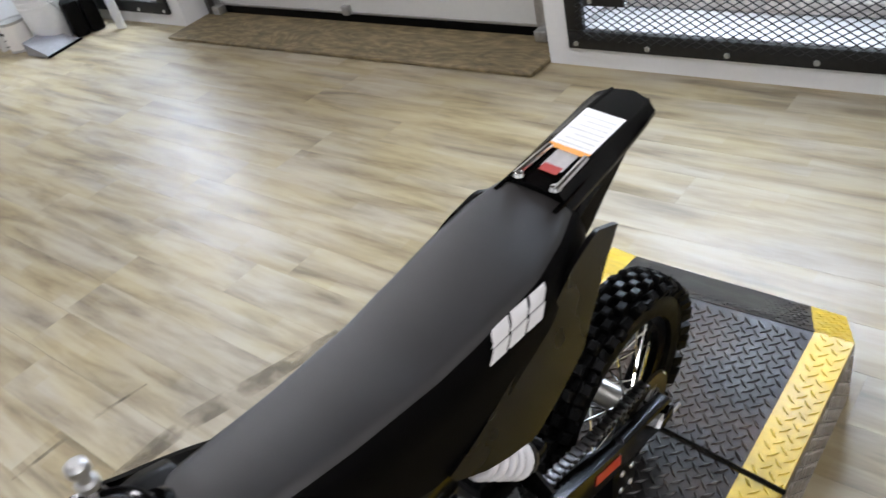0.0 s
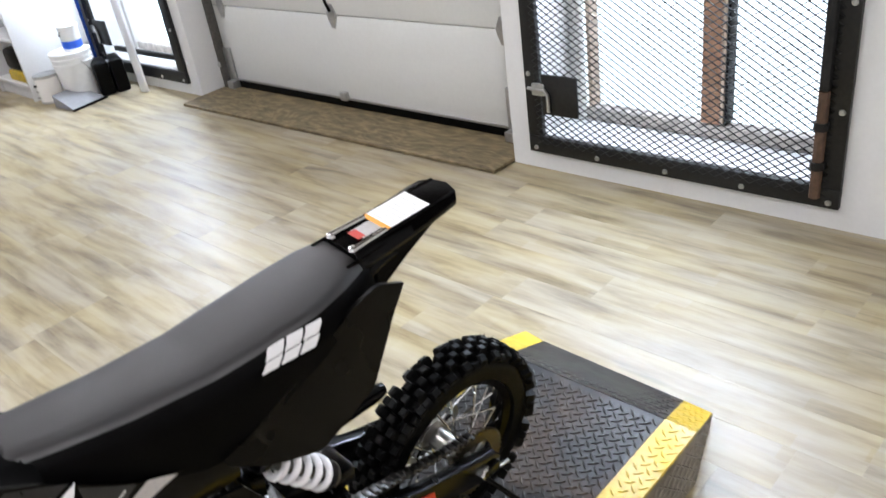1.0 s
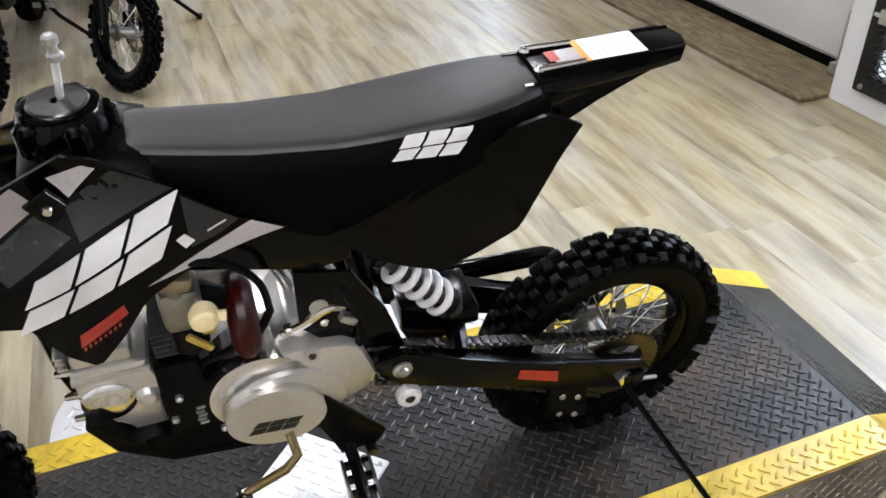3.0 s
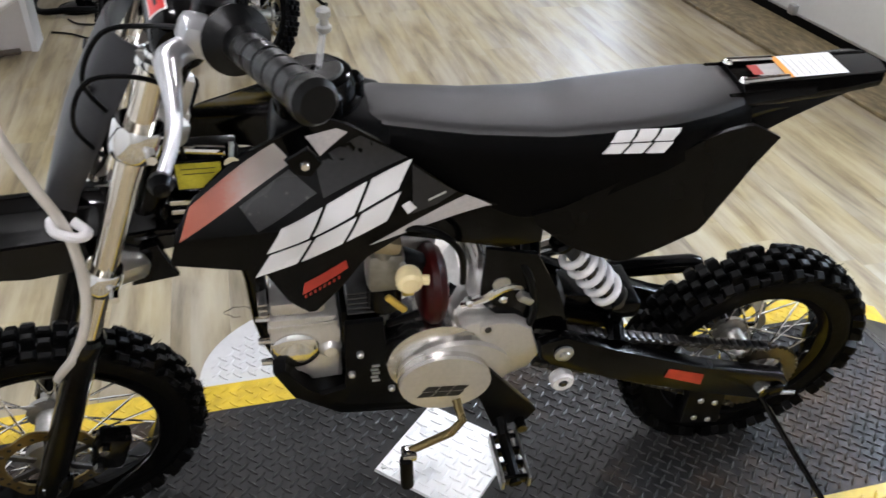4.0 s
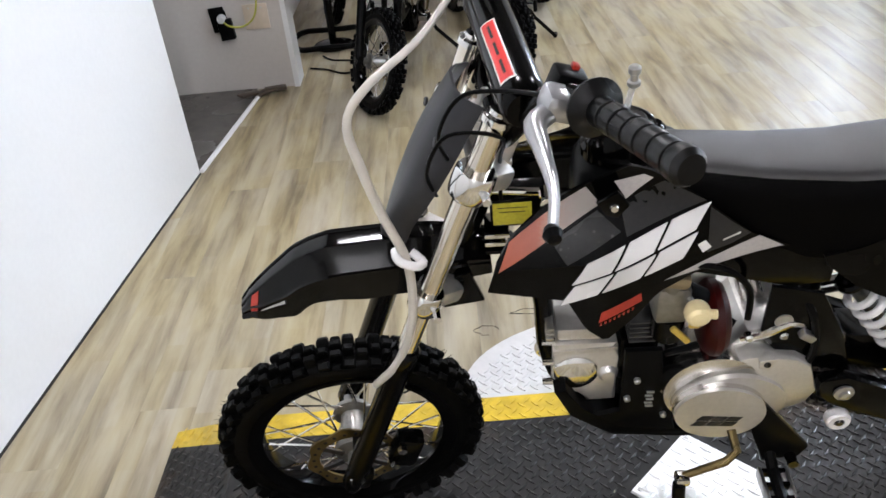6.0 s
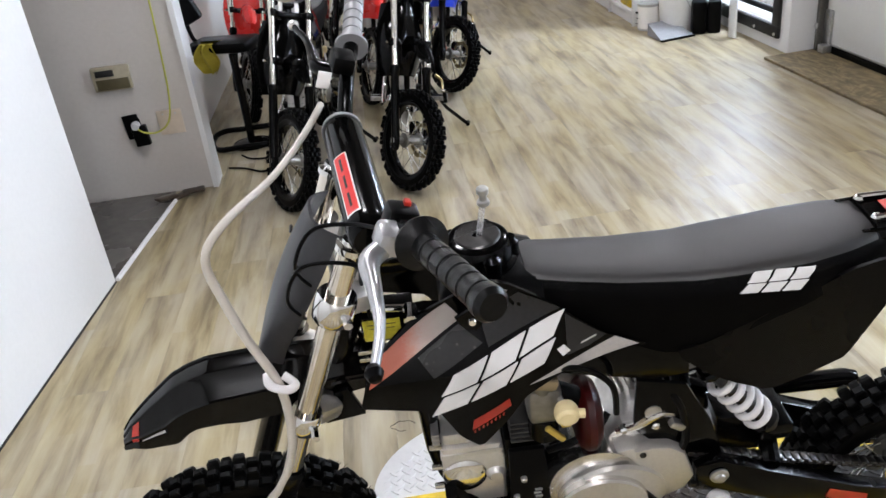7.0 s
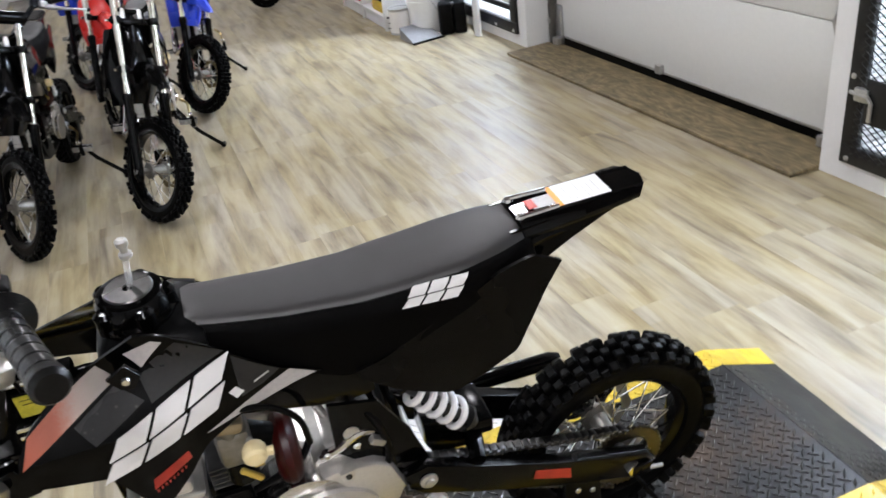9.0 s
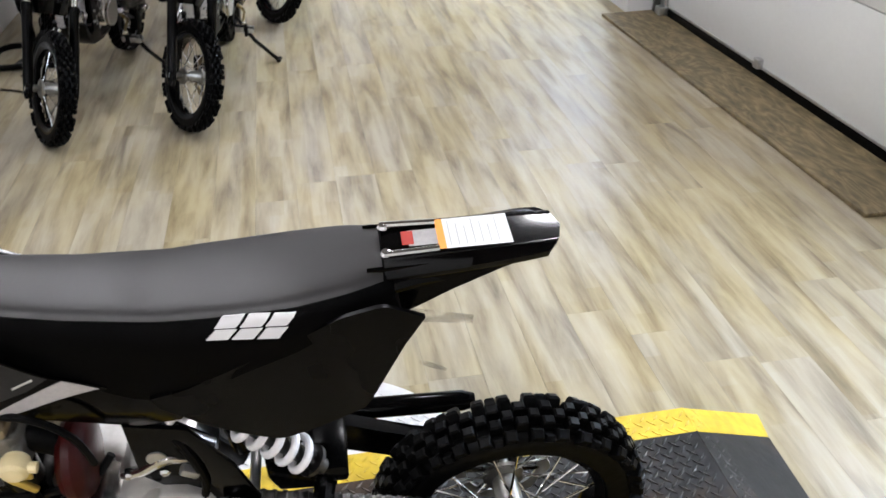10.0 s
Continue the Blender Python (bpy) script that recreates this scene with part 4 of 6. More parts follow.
def wheel(parent, name, R, w, h, m, disc_side, sprocket=False, single=False):
    """Spoked wheel with its parts; the rim is the wheel's own mesh."""
    ri = R - h
    rim = part(name, cached((name, "rim"), lambda: mesh_of(lathe([(ri - 0.018, -0.018), (ri - 0.002, -0.026), (ri + 0.008, -0.026), (ri + 0.004, -0.020), (ri - 0.006, -0.014), (ri - 0.010, 0), (ri - 0.006, 0.014),
               (ri + 0.004, 0.020), (ri + 0.008, 0.026), (ri - 0.002, 0.026), (ri - 0.018, 0.018), (ri - 0.022, 0), (ri - 0.018, -0.018)], 64), BLACK)), None, parent, "spoked wheel with a black rim", m)
    part("tyre", cached((name, "tyre"), lambda: carcass(R, w, h, RUBBER)), None, rim, "black knobby tyre")
    tread(rim, name, R, w, 34, single)
    part("hub", cached((name, "hub"), lambda: mesh_of(lathe([(0.010, -0.085), (0.014, -0.085), (0.014, -0.05), (0.034, -0.045), (0.036, -0.036), (0.024, -0.030), (0.022, 0.030), (0.036, 0.036), (0.034, 0.045), (0.014, 0.05), (0.014, 0.085), (0.010, 0.085)], 28), CARBMETAL)), None, rim, "cast metal hub")
    spoke = cached((name, "spoke"), lambda: mesh_of(tube([(0.030, 0.036, 0), (0.030 + (ri - 0.045) * math.cos(0.52) * 0.98, 0.004, (ri - 0.03) * math.sin(0.42))], 0.0019, 6), CHROME))
    for k in range(28):
        turn = Matrix.Rotation(2 * math.pi * k / 28, 4, "Y")
        flip = Matrix.Diagonal((1, -1 if k % 2 else 1, -1 if k % 4 > 1 else 1, 1))
        part("spoke", spoke, None, rim, "", turn @ flip)
    s = disc_side

    def disc():
        bm = bmesh.new()
        n, ro, rn = 48, 0.082, 0.062
        lp = []
        for y in (s * 0.052, s * 0.056):
            for rad in (1, 0):
                lp.append([((ro + 0.004 * math.cos(8 * 2 * math.pi * k / n) if rad else rn) * math.cos(2 * math.pi * k / n), y, (ro + 0.004 * math.cos(8 * 2 * math.pi * k / n) if rad else rn) * math.sin(2 * math.pi * k / n)) for k in range(n)])
        rings(bm, [lp[0], lp[1], lp[3], lp[2]], False, True)
        return mesh_of(bm, GOLD if not sprocket else GALV)
    part("brake_disc", cached((name, "disc"), disc), None, rim, "drilled brake disc")
    arm = cached((name, "arm"), lambda: mesh_of(box((0.042, 0.004, 0.010), (0.045, s * 0.054, 0)), DARKMETAL))
    for k in range(6):
        part("disc_arm", arm, None, rim, "", Matrix.Rotation(2 * math.pi * k / 6, 4, "Y"))
    if single and not sprocket:
        dot = mesh_of(lathe([(0, 0.0004), (0.0032, 0.0004), (0.0032, -0.0004), (0, -0.0004)], 8, "y", (0.072, s * 0.0565, 0)), INK)
        for k in range(24):
            part("disc_hole", dot, None, rim, "", Matrix.Rotation(2 * math.pi * k / 24, 4, "Y"))
    if sprocket:
        def teeth():
            bm = bmesh.new()
            n = 41 * 2
            o = [(0.079 if k % 2 else 0.073) for k in range(n)]
            lp = [[(r * math.cos(2 * math.pi * k / n), y, r * math.sin(2 * math.pi * k / n)) for k, r in enumerate(rr)] for y, rr in ((-0.070, o), (-0.070, [0.050] * n), (-0.064, [0.050] * n), (-0.064, o))]
            rings(bm, lp, False, True)
            return mesh_of(bm, SPROCKET)
        part("sprocket", cached((name, "sprocket"), teeth), None, rim, "toothed steel sprocket")
        arm2 = cached((name, "sprocket arm"), lambda: mesh_of(box((0.034, 0.006, 0.016), (0.040, -0.067, 0), 0.002), GALV))
        for k in range(6):
            part("sprocket_arm", arm2, None, rim, "", Matrix.Rotation(2 * math.pi * k / 6, 4, "Y"))
    part("axle_nut", cached((name, "nut"), lambda: mesh_of(lathe([(0, -0.105), (0.013, -0.105), (0.015, -0.100), (0.015, -0.088), (0.006, -0.086), (0.006, 0.086), (0.015, 0.088), (0.015, 0.105), (0, 0.105)], 6), CHROME)), None, rim)
    return rim


def shroud_depth(x, z):
    return -0.082 - 0.048 * ease((-0.12 - x) / 0.27) * ease((0.80 - z) / 0.10)


SEAT_Z = [(-0.275, 0.806), (-0.24, 0.800), (-0.15, 0.788), (-0.05, 0.783), (0.03, 0.788), (0.10, 0.794), (0.17, 0.797), (0.215, 0.798)]
SEAT_B = [(-0.275, 0.780), (-0.262, 0.762), (-0.18, 0.706), (-0.095, 0.666), (-0.065, 0.664), (-0.03, 0.668), (0.04, 0.705), (0.14, 0.750), (0.18, 0.752), (0.200, 0.756), (0.215, 0.768)]
SEAT_W = [(-0.275, 0.043), (-0.20, 0.050), (-0.10, 0.057), (0.0, 0.064), (0.10, 0.066), (0.16, 0.060), (0.200, 0.050), (0.215, 0.045)]
SEAT_OFF = [(-0.275, -0.002), (-0.05, -0.007), (0.10, -0.008), (0.20, 0.002), (0.215, 0.003)]


def seat_flank(x, z):
    """Half width of the seat below its crease."""
    zt, zb, c = lerp_table(x, SEAT_Z), lerp_table(x, SEAT_B), lerp_table(x, SEAT_W)
    return c + lerp_table(zt - z, [(0.0065, 0.003), (0.012, 0.010), (0.035, 0.018), (0.08, 0.020), (0.2, 0.021)])


def seat_mesh(mat):
    bm = bmesh.new()
    loops = []
    n = 40
    for i in range(n + 1):
        x = -0.275 + 0.49 * i / n
        zt, zb, c, off = (lerp_table(x, tab) for tab in (SEAT_Z, SEAT_B, SEAT_W, SEAT_OFF))
        half = [(0, zt + 0.004), (c * 0.5, zt + 0.003), (c * 0.82, zt + 0.0008), (c - 0.004, zt - 0.0008), (c, zt - 0.0030), (c + 0.003, zt - 0.0065)]
        for k in range(1, 9):
            z = (zt - 0.0065) * (1 - k / 8) + zb * k / 8
            half.append((seat_flank(x, z), z))
        half.append((c * 0.6, zb + 0.002))
        pull = 0.006 if i in (0, n) else 0.0
        ring = [(x, off - y * (1 - pull * 3), z - pull * 0.4) for y, z in half] + [(x, off + y * 0.92 * (1 - pull * 3), z - pull * 0.4) for y, z in half[:0:-1]]
        loops.append(ring)
    rings(bm, loops)
    bmesh.ops.remove_doubles(bm, verts=bm.verts, dist=1e-5)
    me = mesh_of(bm, mat, 50)
    me.materials.append(SEATSHADE)
    # faces off the top take the darker copy as painted shade
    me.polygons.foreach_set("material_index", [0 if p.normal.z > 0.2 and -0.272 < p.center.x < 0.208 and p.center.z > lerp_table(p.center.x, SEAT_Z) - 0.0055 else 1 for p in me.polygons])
    return me


def seat_depth(x, z):
    return lerp_table(x, SEAT_OFF) - seat_flank(x, z)


def slanted_blocks(p00, p10, p11, p01, depth, blocks, gap, mat, parent, label, lift=0.0021):
    """A decal of plain slanted blocks inside the (x, z) quad, each a lower and an upper bar."""
    c = [Vector(p) for p in (p00, p10, p11, p01)]
    at = lambda u, v: (c[0] * (1 - u) + c[1] * u) * (1 - v) + (c[3] * (1 - u) + c[2] * u) * v
    for k in range(blocks):
        a, b = k / blocks, (k + 1) / blocks - gap
        for u0, u1, v0, v1 in ((a - 0.015, b - 0.015, 0.0, 0.46), (a + 0.015, b + 0.015, 0.54, 1.0)):
            part("decal", patch([at(u0 + 0.03, v1), at(u1 + 0.03, v1), at(u1 - 0.03, v0), at(u0 - 0.03, v0)], depth, lift, 8, 5), mat, parent, label)


def mirror(bm):
    bmesh.ops.scale(bm, vec=(1, -1, 1), verts=bm.verts)
    return bm


def dirt_bike(label, m, steer, body, fender_mat, plate_mat, seat_mat, main):
    bike = thing("dirt_bike", label, "dirt bike", "dirt bikes in the showroom", m=m)
    P = lambda name, bm, mat, label="", mm=None, par=None, sharp=35: part(name, bm, mat, par or bike, label, mm, sharp)
    # -- wheels and steering --
    rake, wc = radians(21.5), Vector((-0.776, 0.0, 0.236))
    e1, e3 = Vector((math.cos(rake), 0, -math.sin(rake))), Vector((math.sin(rake), 0, math.cos(rake)))
    base = Matrix(((e1.x, 0, e3.x, 0), (0, 1, 0, 0), (e1.z, 0, e3.z, 0), (0, 0, 0, 1)))
    SM = Matrix.Translation(wc + 0.045 * e1) @ base @ Matrix.Rotation(steer, 4, "Z")  # steered frame: z' up the fork
    S = SM @ Matrix.Translation((-0.045, 0, 0))
    wheel(bike, "front_wheel", 0.235, 0.034, 0.058, S @ Matrix.Rotation(0.3, 4, "Y"), -1, single=main)
    wheel(bike, "rear_wheel", 0.227, 0.046, 0.066, Matrix.Translation((0.40, 0, 0.229)) @ Matrix.Rotation(0.1, 4, "Y"), 1, True, main)
    for s in (-1, 1):
        leg = P("fork_leg", tube([(0, s * 0.088, 0.30), (0, s * 0.088, 0.735)], 0.0152 if main else 0.0140, 20), FORKCHROME, "polished fork tube", S)
        part("fork_slider", lathe([(0.012, -0.045), (0.017, -0.03), (0.0195, 0.0), (0.020, 0.05), (0.020, 0.30), (0.0225, 0.305), (0.0225, 0.33), (0.018, 0.335), (0.0, 0.335)], 22, "z", (0, s * 0.088, 0)), STEELBLACK, leg, "black fork slider")
        part("fork_cap", lathe([(0, 0), (0.019, 0), (0.019, 0.008), (0.012, 0.010), (0.012, 0.016), (0, 0.017)], 18, "z", (0, s * 0.088, 0.735)), CHROME, leg)
        part("axle_clamp", box((0.05, 0.026, 0.05), (0.004, s * 0.090, -0.005), 0.01), STEELBLACK, leg)
    CL = ALU if main else STEELBLACK
    tc = P("top_clamp", box((0.055, 0.10, 0.026), (0.032, 0, 0.645), 0.006), CL, "triple clamp", S)
    lc = P("lower_clamp", box((0.055, 0.10, 0.028), (0.032, 0, 0.437), 0.006), CL, "lower clamp", S)
    for par, z, hh in ((tc, 0.645, 0.040 if main else 0.030), (lc, 0.437, 0.036 if main else 0.032)):
        rr = 0.0275 if main and par is tc else 0.024
        for s in (-1, 1):
            part("clamp_ring", lathe([(0.0150, -hh / 2), (rr - 0.003, -hh / 2), (rr - 0.0008, -hh / 2 + 0.003), (rr, 0), (rr - 0.0008, hh / 2 - 0.003), (rr - 0.003, hh / 2), (0.0150, hh / 2), (0.0150, -hh / 2)], 22, "z", (0, s * 0.088, z)), CHROME if main else CL, par)
            part("clamp_arm", box((0.05, 0.050, hh * 0.8), (0.025, s * 0.062, z), 0.008, turn=Matrix.Rotation(s * -0.5, 4, "Z")), CL, par)
            part("clamp_bolt", tube([(0.012, s * 0.105, z), (0.012, s * 0.126, z)], 0.006, 6), CHROME, par)
    P("steering_head", tube([(0.045, 0, 0.40), (0.045, 0, 0.67)], 0.026, 18), STEELBLACK, "", S)
    bars = P("handlebar", tube([(0.040, -0.375, 0.900), (0.024, -0.245, 0.861), (0.012, -0.165, 0.826), (0.022, -0.085, 0.715), (0.030, -0.04, 0.692), (0.030, 0.04, 0.692), (0.022, 0.085, 0.715), (0.012, 0.165, 0.826), (0.024, 0.245, 0.861), (0.040, 0.375, 0.900)], 0.011, 12, smooth=6), STEELBLACK, "black steel handlebar", S)
    for s in (-1, 1):
        part("bar_clamp", box((0.038, 0.026, 0.055), (0.036, s * 0.04, 0.675), 0.008), ALU, bars)
        prof = [(0.0, 0.0), (0.028, 0.0), (0.029, 0.004), (0.019, 0.009)] if s < 0 else [(0.0, 0.0), (0.024, 0.0), (0.024, 0.005), (0.019, 0.009)]
        for k in range(6):
            prof += [(0.0130, 0.012 + 0.0205 * k), (0.0148, 0.0128 + 0.0205 * k), (0.0148, 0.0292 + 0.0205 * k), (0.0130, 0.0300 + 0.0205 * k)]
        prof += [(0.0162, 0.137), (0.0170, 0.150), (0.013, 0.156), (0.0, 0.156)]
        d = Vector((0.042, s * 0.388, 0.904)) - Vector((0.023, s * 0.238, 0.859))
        gm = Matrix.Translation(Vector((0.023, s * 0.236, 0.858))) @ d.to_track_quat("Z", "Y").to_matrix().to_4x4()
        part("grip", lathe(prof, 26, "z", m=gm), GRIP if s < 0 or not main else GREYPLASTIC, bars, "ribbed rubber grip")
        part("perch", box((0.040 if s < 0 else 0.025, 0.036 if s < 0 else 0.02, 0.030), (0.006, s * 0.205, 0.838), 0.009), LEVERALU if s < 0 else DARKMETAL, bars, "lever perch")
        lv = tube([(0.002, s * 0.208, 0.832), (-0.020, s * 0.228, 0.824), (-0.022, s * 0.270, 0.822), (-0.026, s * 0.325, 0.822), (-0.040, s * 0.378, 0.820)], [0.0105, 0.0118, 0.0080, 0.0052, 0.0045], 12, smooth=5)
        part("lever", lv, LEVERALU if s < 0 else STEELBLACK, bars, "cast lever")
        part("lever_ball", lathe([(0, -0.009), (0.006, -0.007), (0.0088, 0), (0.006, 0.007), (0, 0.009)], 14, "y", (-0.041, s * 0.382, 0.820)), SATIN if s < 0 else ALU, bars)
    part("kill_switch", box((0.035, 0.03, 0.035), (0.018, -0.175, 0.842), 0.006), SATIN, bars, "black switch block")
    part("switch_button", box((0.008, 0.010, 0.006), (0.022, -0.170, 0.8615), 0.002), DECALRED, bars, "red stop button")
    part("brake_reservoir", box((0.032, 0.042, 0.026), (0.002, 0.180, 0.858), 0.006), SATIN, bars, "black brake reservoir")
    if main:
        part("paper_tag", box((0.018, 0.003, 0.024), (-0.024, 0.150, 0.840), 0.001), LABELWHITE, bars, "white paper tag")
    part("crossbar", tube([(0.014, -0.130, 0.780), (0.014, 0.130, 0.780)], 0.007, 10), STEELBLACK, bars)
    part("crossbar_pad", lathe([(0, -0.128), (0.022, -0.128), (0.0272, -0.120), (0.0280, -0.10), (0.0280, 0.11), (0.0272, 0.134), (0.022, 0.142), (0, 0.142)], 26, "y", (0.012, 0, 0.778)), BLACK, bars, "glossy black crossbar pad")
    part("pad_ring", lathe([(0.0272, 0.127), (0.0288, 0.127), (0.0282, 0.134), (0.0268, 0.134), (0.0272, 0.127)], 26, "y", (0.012, 0, 0.778)), GREYPLASTIC, bars, "grey end band of the pad")
    if main:
        def bent(a0, a1, y0, y1, r):
            bmx = bmesh.new()
            lo = [[(0.012 + r * math.cos(a), y, 0.778 + r * math.sin(a)) for a in [a0 + (a1 - a0) * k / 8 for k in range(9)]] for y in (y0, y1)]
            v = [[bmx.verts.new(p) for p in l] for l in lo]
            for k in range(8):
                bmx.faces.new((v[0][k], v[0][k + 1], v[1][k + 1], v[1][k]))
            return bmx
        DEC = radians
        P("decal", bent(DEC(122), DEC(164), -0.100, 0.030, 0.0286), DECALWHITE, "white edge of the pad label", S)
        P("decal", bent(DEC(126), DEC(160), -0.097, 0.027, 0.0290), BRIGHTRED, "red pad label", S)
        for q in range(3):
            P("decal", bent(DEC(139), DEC(146), -0.086 + 0.038 * q, -0.058 + 0.038 * q, 0.0293), INK, "dark lettering block", S)
    # number plate and cables ahead of the bars
    npl = bmesh.new()
    lp = []
    for k in range(9):
        t = k / 8
        if main:
            z = 0.728 - 0.250 * t
            wd = 0.052 + 0.022 * math.sin(math.pi * min(1, t * 1.15)) - 0.028 * t
            xx, curl, power = -0.040 - 0.026 * t - 0.008 * math.sin(math.pi * t), 0.030, 3.5
        else:
            z = 0.625 - 0.330 * t
            wd = 0.060 + 0.068 * math.sin(math.pi * (0.12 + 0.72 * t))
            xx, curl, power = 0.035 - 0.030 * math.sin(math.pi * t), 0.075, 2.2
        arc2 = [(xx + curl * (abs(q) ** power), q * wd, z) for q in [j / 5 - 1 for j in range(11)]]
        lp.append(arc2 + [(a + 0.004, b, c) for a, b, c in arc2[::-1]])
    rings(npl, lp)
    npo = P("number_plate" if main else "front_fairing", npl, plate_mat, "curved front plate", S, sharp=50)
    if main:
        for s in (-1, 1):
            part("plate_hole", lathe([(0, 0), (0.006, 0), (0.006, 0.003), (0, 0.003)], 12, "x", (-0.049, s * 0.045, 0.665)), INK, npo)
    else:
        P("cable", tube([(0.0, 0.16, 0.83), (-0.05, 0.16, 0.90), (-0.08, 0.145, 0.80), (-0.06, 0.125, 0.62), (-0.04, 0.11, 0.40)], 0.005, 8, smooth=6), HOSE, "pale brake hose", S)
    if main:
        for pts in ([(-0.02, -0.05, 0.64), (-0.060, -0.088, 0.700), (-0.052, -0.090, 0.758), (-0.012, -0.115, 0.790), (0.008, -0.19, 0.835)],
                    [(-0.02, -0.04, 0.58), (-0.062, -0.096, 0.655), (-0.056, -0.105, 0.715), (0.005, -0.105, 0.725), (0.036, -0.06, 0.66), (0.08, -0.03, 0.56)]):
            P("cable", tube(pts, 0.0026, 8, smooth=6), SATIN, "black control cable", S)
    # front fender: narrow crown, sloping facets, upright sides
    crown = [(-0.883, 0.606), (-0.866, 0.627), (-0.830, 0.657), (-0.790, 0.687), (-0.765, 0.697), (-0.736, 0.703), (-0.656, 0.699), (-0.60, 0.692), (-0.545, 0.680), (-0.515, 0.668)]
    deep = [(-0.883, 0.010), (-0.866, 0.024), (-0.84, 0.044), (-0.799, 0.070), (-0.775, 0.062), (-0.70, 0.076), (-0.60, 0.072), (-0.515, 0.040)]
    wide = [(-0.883, 0.020), (-0.85, 0.036), (-0.80, 0.046), (-0.74, 0.050), (-0.62, 0.048), (-0.515, 0.040)]

    def fender_half(x):
        z, dr, hw = lerp_table(x, crown), lerp_table(x, deep), lerp_table(x, wide)
        sh = min(0.028, dr * 0.45)
        return [(hw + 0.004, z - dr), (hw + 0.001, z - dr * 0.6), (hw - 0.0015, z - sh - 0.006), (hw - 0.002, z - sh - 0.001), (hw - 0.006, z - sh), (hw * 0.66, z - sh * 0.60), (hw * 0.40, z - 0.0035), (hw * 0.36, z + 0.0005), (hw * 0.30, z + 0.001), (hw * 0.27, z - 0.002), (0.0, z - 0.001)]
    bm = bmesh.new()
    lps = []
    for i in range(47):
        x = -0.883 + 0.368 * i / 46
        half = fender_half(x)
        prof = [(-a, b) for a, b in half] + half[-2::-1]
        lps.append([(x, a, b) for a, b in prof] + [(x, a * 0.93, b - 0.004) for a, b in prof[::-1]])
    rings(bm, lps)
    inv = (Matrix.Translation(wc) @ base).inverted()
    fm = S @ inv if main else S @ Matrix.Translation((0.04, 0, 0.43)) @ Matrix.Scale(0.74, 4) @ Matrix.Translation((-0.04, 0, -0.43)) @ inv
    bmesh.ops.transform(bm, matrix=fm, verts=bm.verts)
    fd = P("front_fender", bm, fender_mat, "glossy front fender", sharp=28)
    if main:
        def on_fender(x0, x1, k0, k1, mat, lab, skew=0.0):
            b2 = bmesh.new()
            cols = []
            for i in range(7):
                col = []
                for k in range(k0, k1 + 1):
                    x = x0 + (x1 - x0) * i / 6 + skew * (k - k0)
                    a, b = fender_half(x)[k]
                    col.append(b2.verts.new((x, -a - 0.0008, b + 0.0008)))
                cols.append(col)
            for i in range(6):
                for k in range(k1 - k0):
                    b2.faces.new((cols[i][k], cols[i + 1][k], cols[i + 1][k + 1], cols[i][k + 1]))
            bmesh.ops.transform(b2, matrix=fm, verts=b2.verts)
            part("decal", b2, mat, fd, lab)
        on_fender(-0.866, -0.854, 4, 6, DECALRED, "red fender stripe", 0.002)
        on_fender(-0.866, -0.855, 1, 3, DECALRED, "red fender stripe")
        on_fender(-0.850, -0.812, 1, 2, DECALGREY, "grey fender decal")
    # front brake
    P("caliper", box((0.05, 0.035, 0.075), (0.075, -0.068, 0.055), 0.010), STEELBLACK, "black brake caliper", S)
    for z in (0.035, 0.08):
        P("caliper_bolt", tube([(0.06, -0.088, z), (0.06, -0.096, z)], 0.008, 6), CHROME, "", S)
    # -- frame --
    P("main_frame", tube([(-0.50, 0, 0.70), (-0.42, 0, 0.725), (-0.28, 0, 0.69), (-0.14, 0, 0.655), (-0.06, 0, 0.62), (-0.03, 0.02, 0.54), (-0.01, 0.03, 0.40)], 0.016, 12, smooth=4), STEELBLACK, "black tubular frame")
    for s in (-1, 1):
        P("subframe", tube([(-0.16, s * 0.05, 0.66), (0.02, s * 0.075, 0.70), (0.20, s * 0.045, 0.775), (0.30, s * 0.03, 0.775)], 0.010, 8, smooth=3), STEELBLACK)
        P("subframe_stay", tube([(-0.10, s * 0.06, 0.625), (0.05, s * 0.072, 0.665), (0.17, s * 0.06, 0.755)], 0.010, 8, smooth=3), STEELBLACK)
        P("frame_bracket", plate([(-0.125, 0.605), (-0.05, 0.585), (-0.005, 0.50), (0.020, 0.42), (0.022, 0.375), (-0.045, 0.37), (-0.085, 0.46), (-0.125, 0.50)], s * 0.066, s * 0.074, 0.002), STEELBLACK, "black frame bracket plate")
        P("bracket_hole", lathe([(0, 0), (0.013, 0), (0.013, 0.002), (0, 0.002)], 16, "y", (-0.097, s * 0.075 - 0.001, 0.535)), GALV)
    P("downtube", tube([(-0.49, 0, 0.66), (-0.44, 0, 0.56), (-0.425, 0, 0.40), (-0.36, 0, 0.31), (-0.12, 0, 0.285)], 0.015, 12, smooth=4), STEELBLACK, "black frame downtube")
    P("skid_plate", plate([(-0.424, 0.390), (-0.398, 0.330), (-0.330, 0.276), (-0.21, 0.264), (-0.09, 0.268), (-0.09, 0.284), (-0.21, 0.282), (-0.32, 0.295), (-0.380, 0.345), (-0.405, 0.395)], -0.070, 0.070, 0.003), SATIN, "black skid plate")
    P("engine_guard", plate([(-0.318, 0.480), (-0.262, 0.480), (-0.258, 0.42), (-0.225, 0.28), (-0.33, 0.283), (-0.375, 0.325), (-0.318, 0.335)], -0.070, -0.060, 0.002), SATIN, "black side guard of the frame")
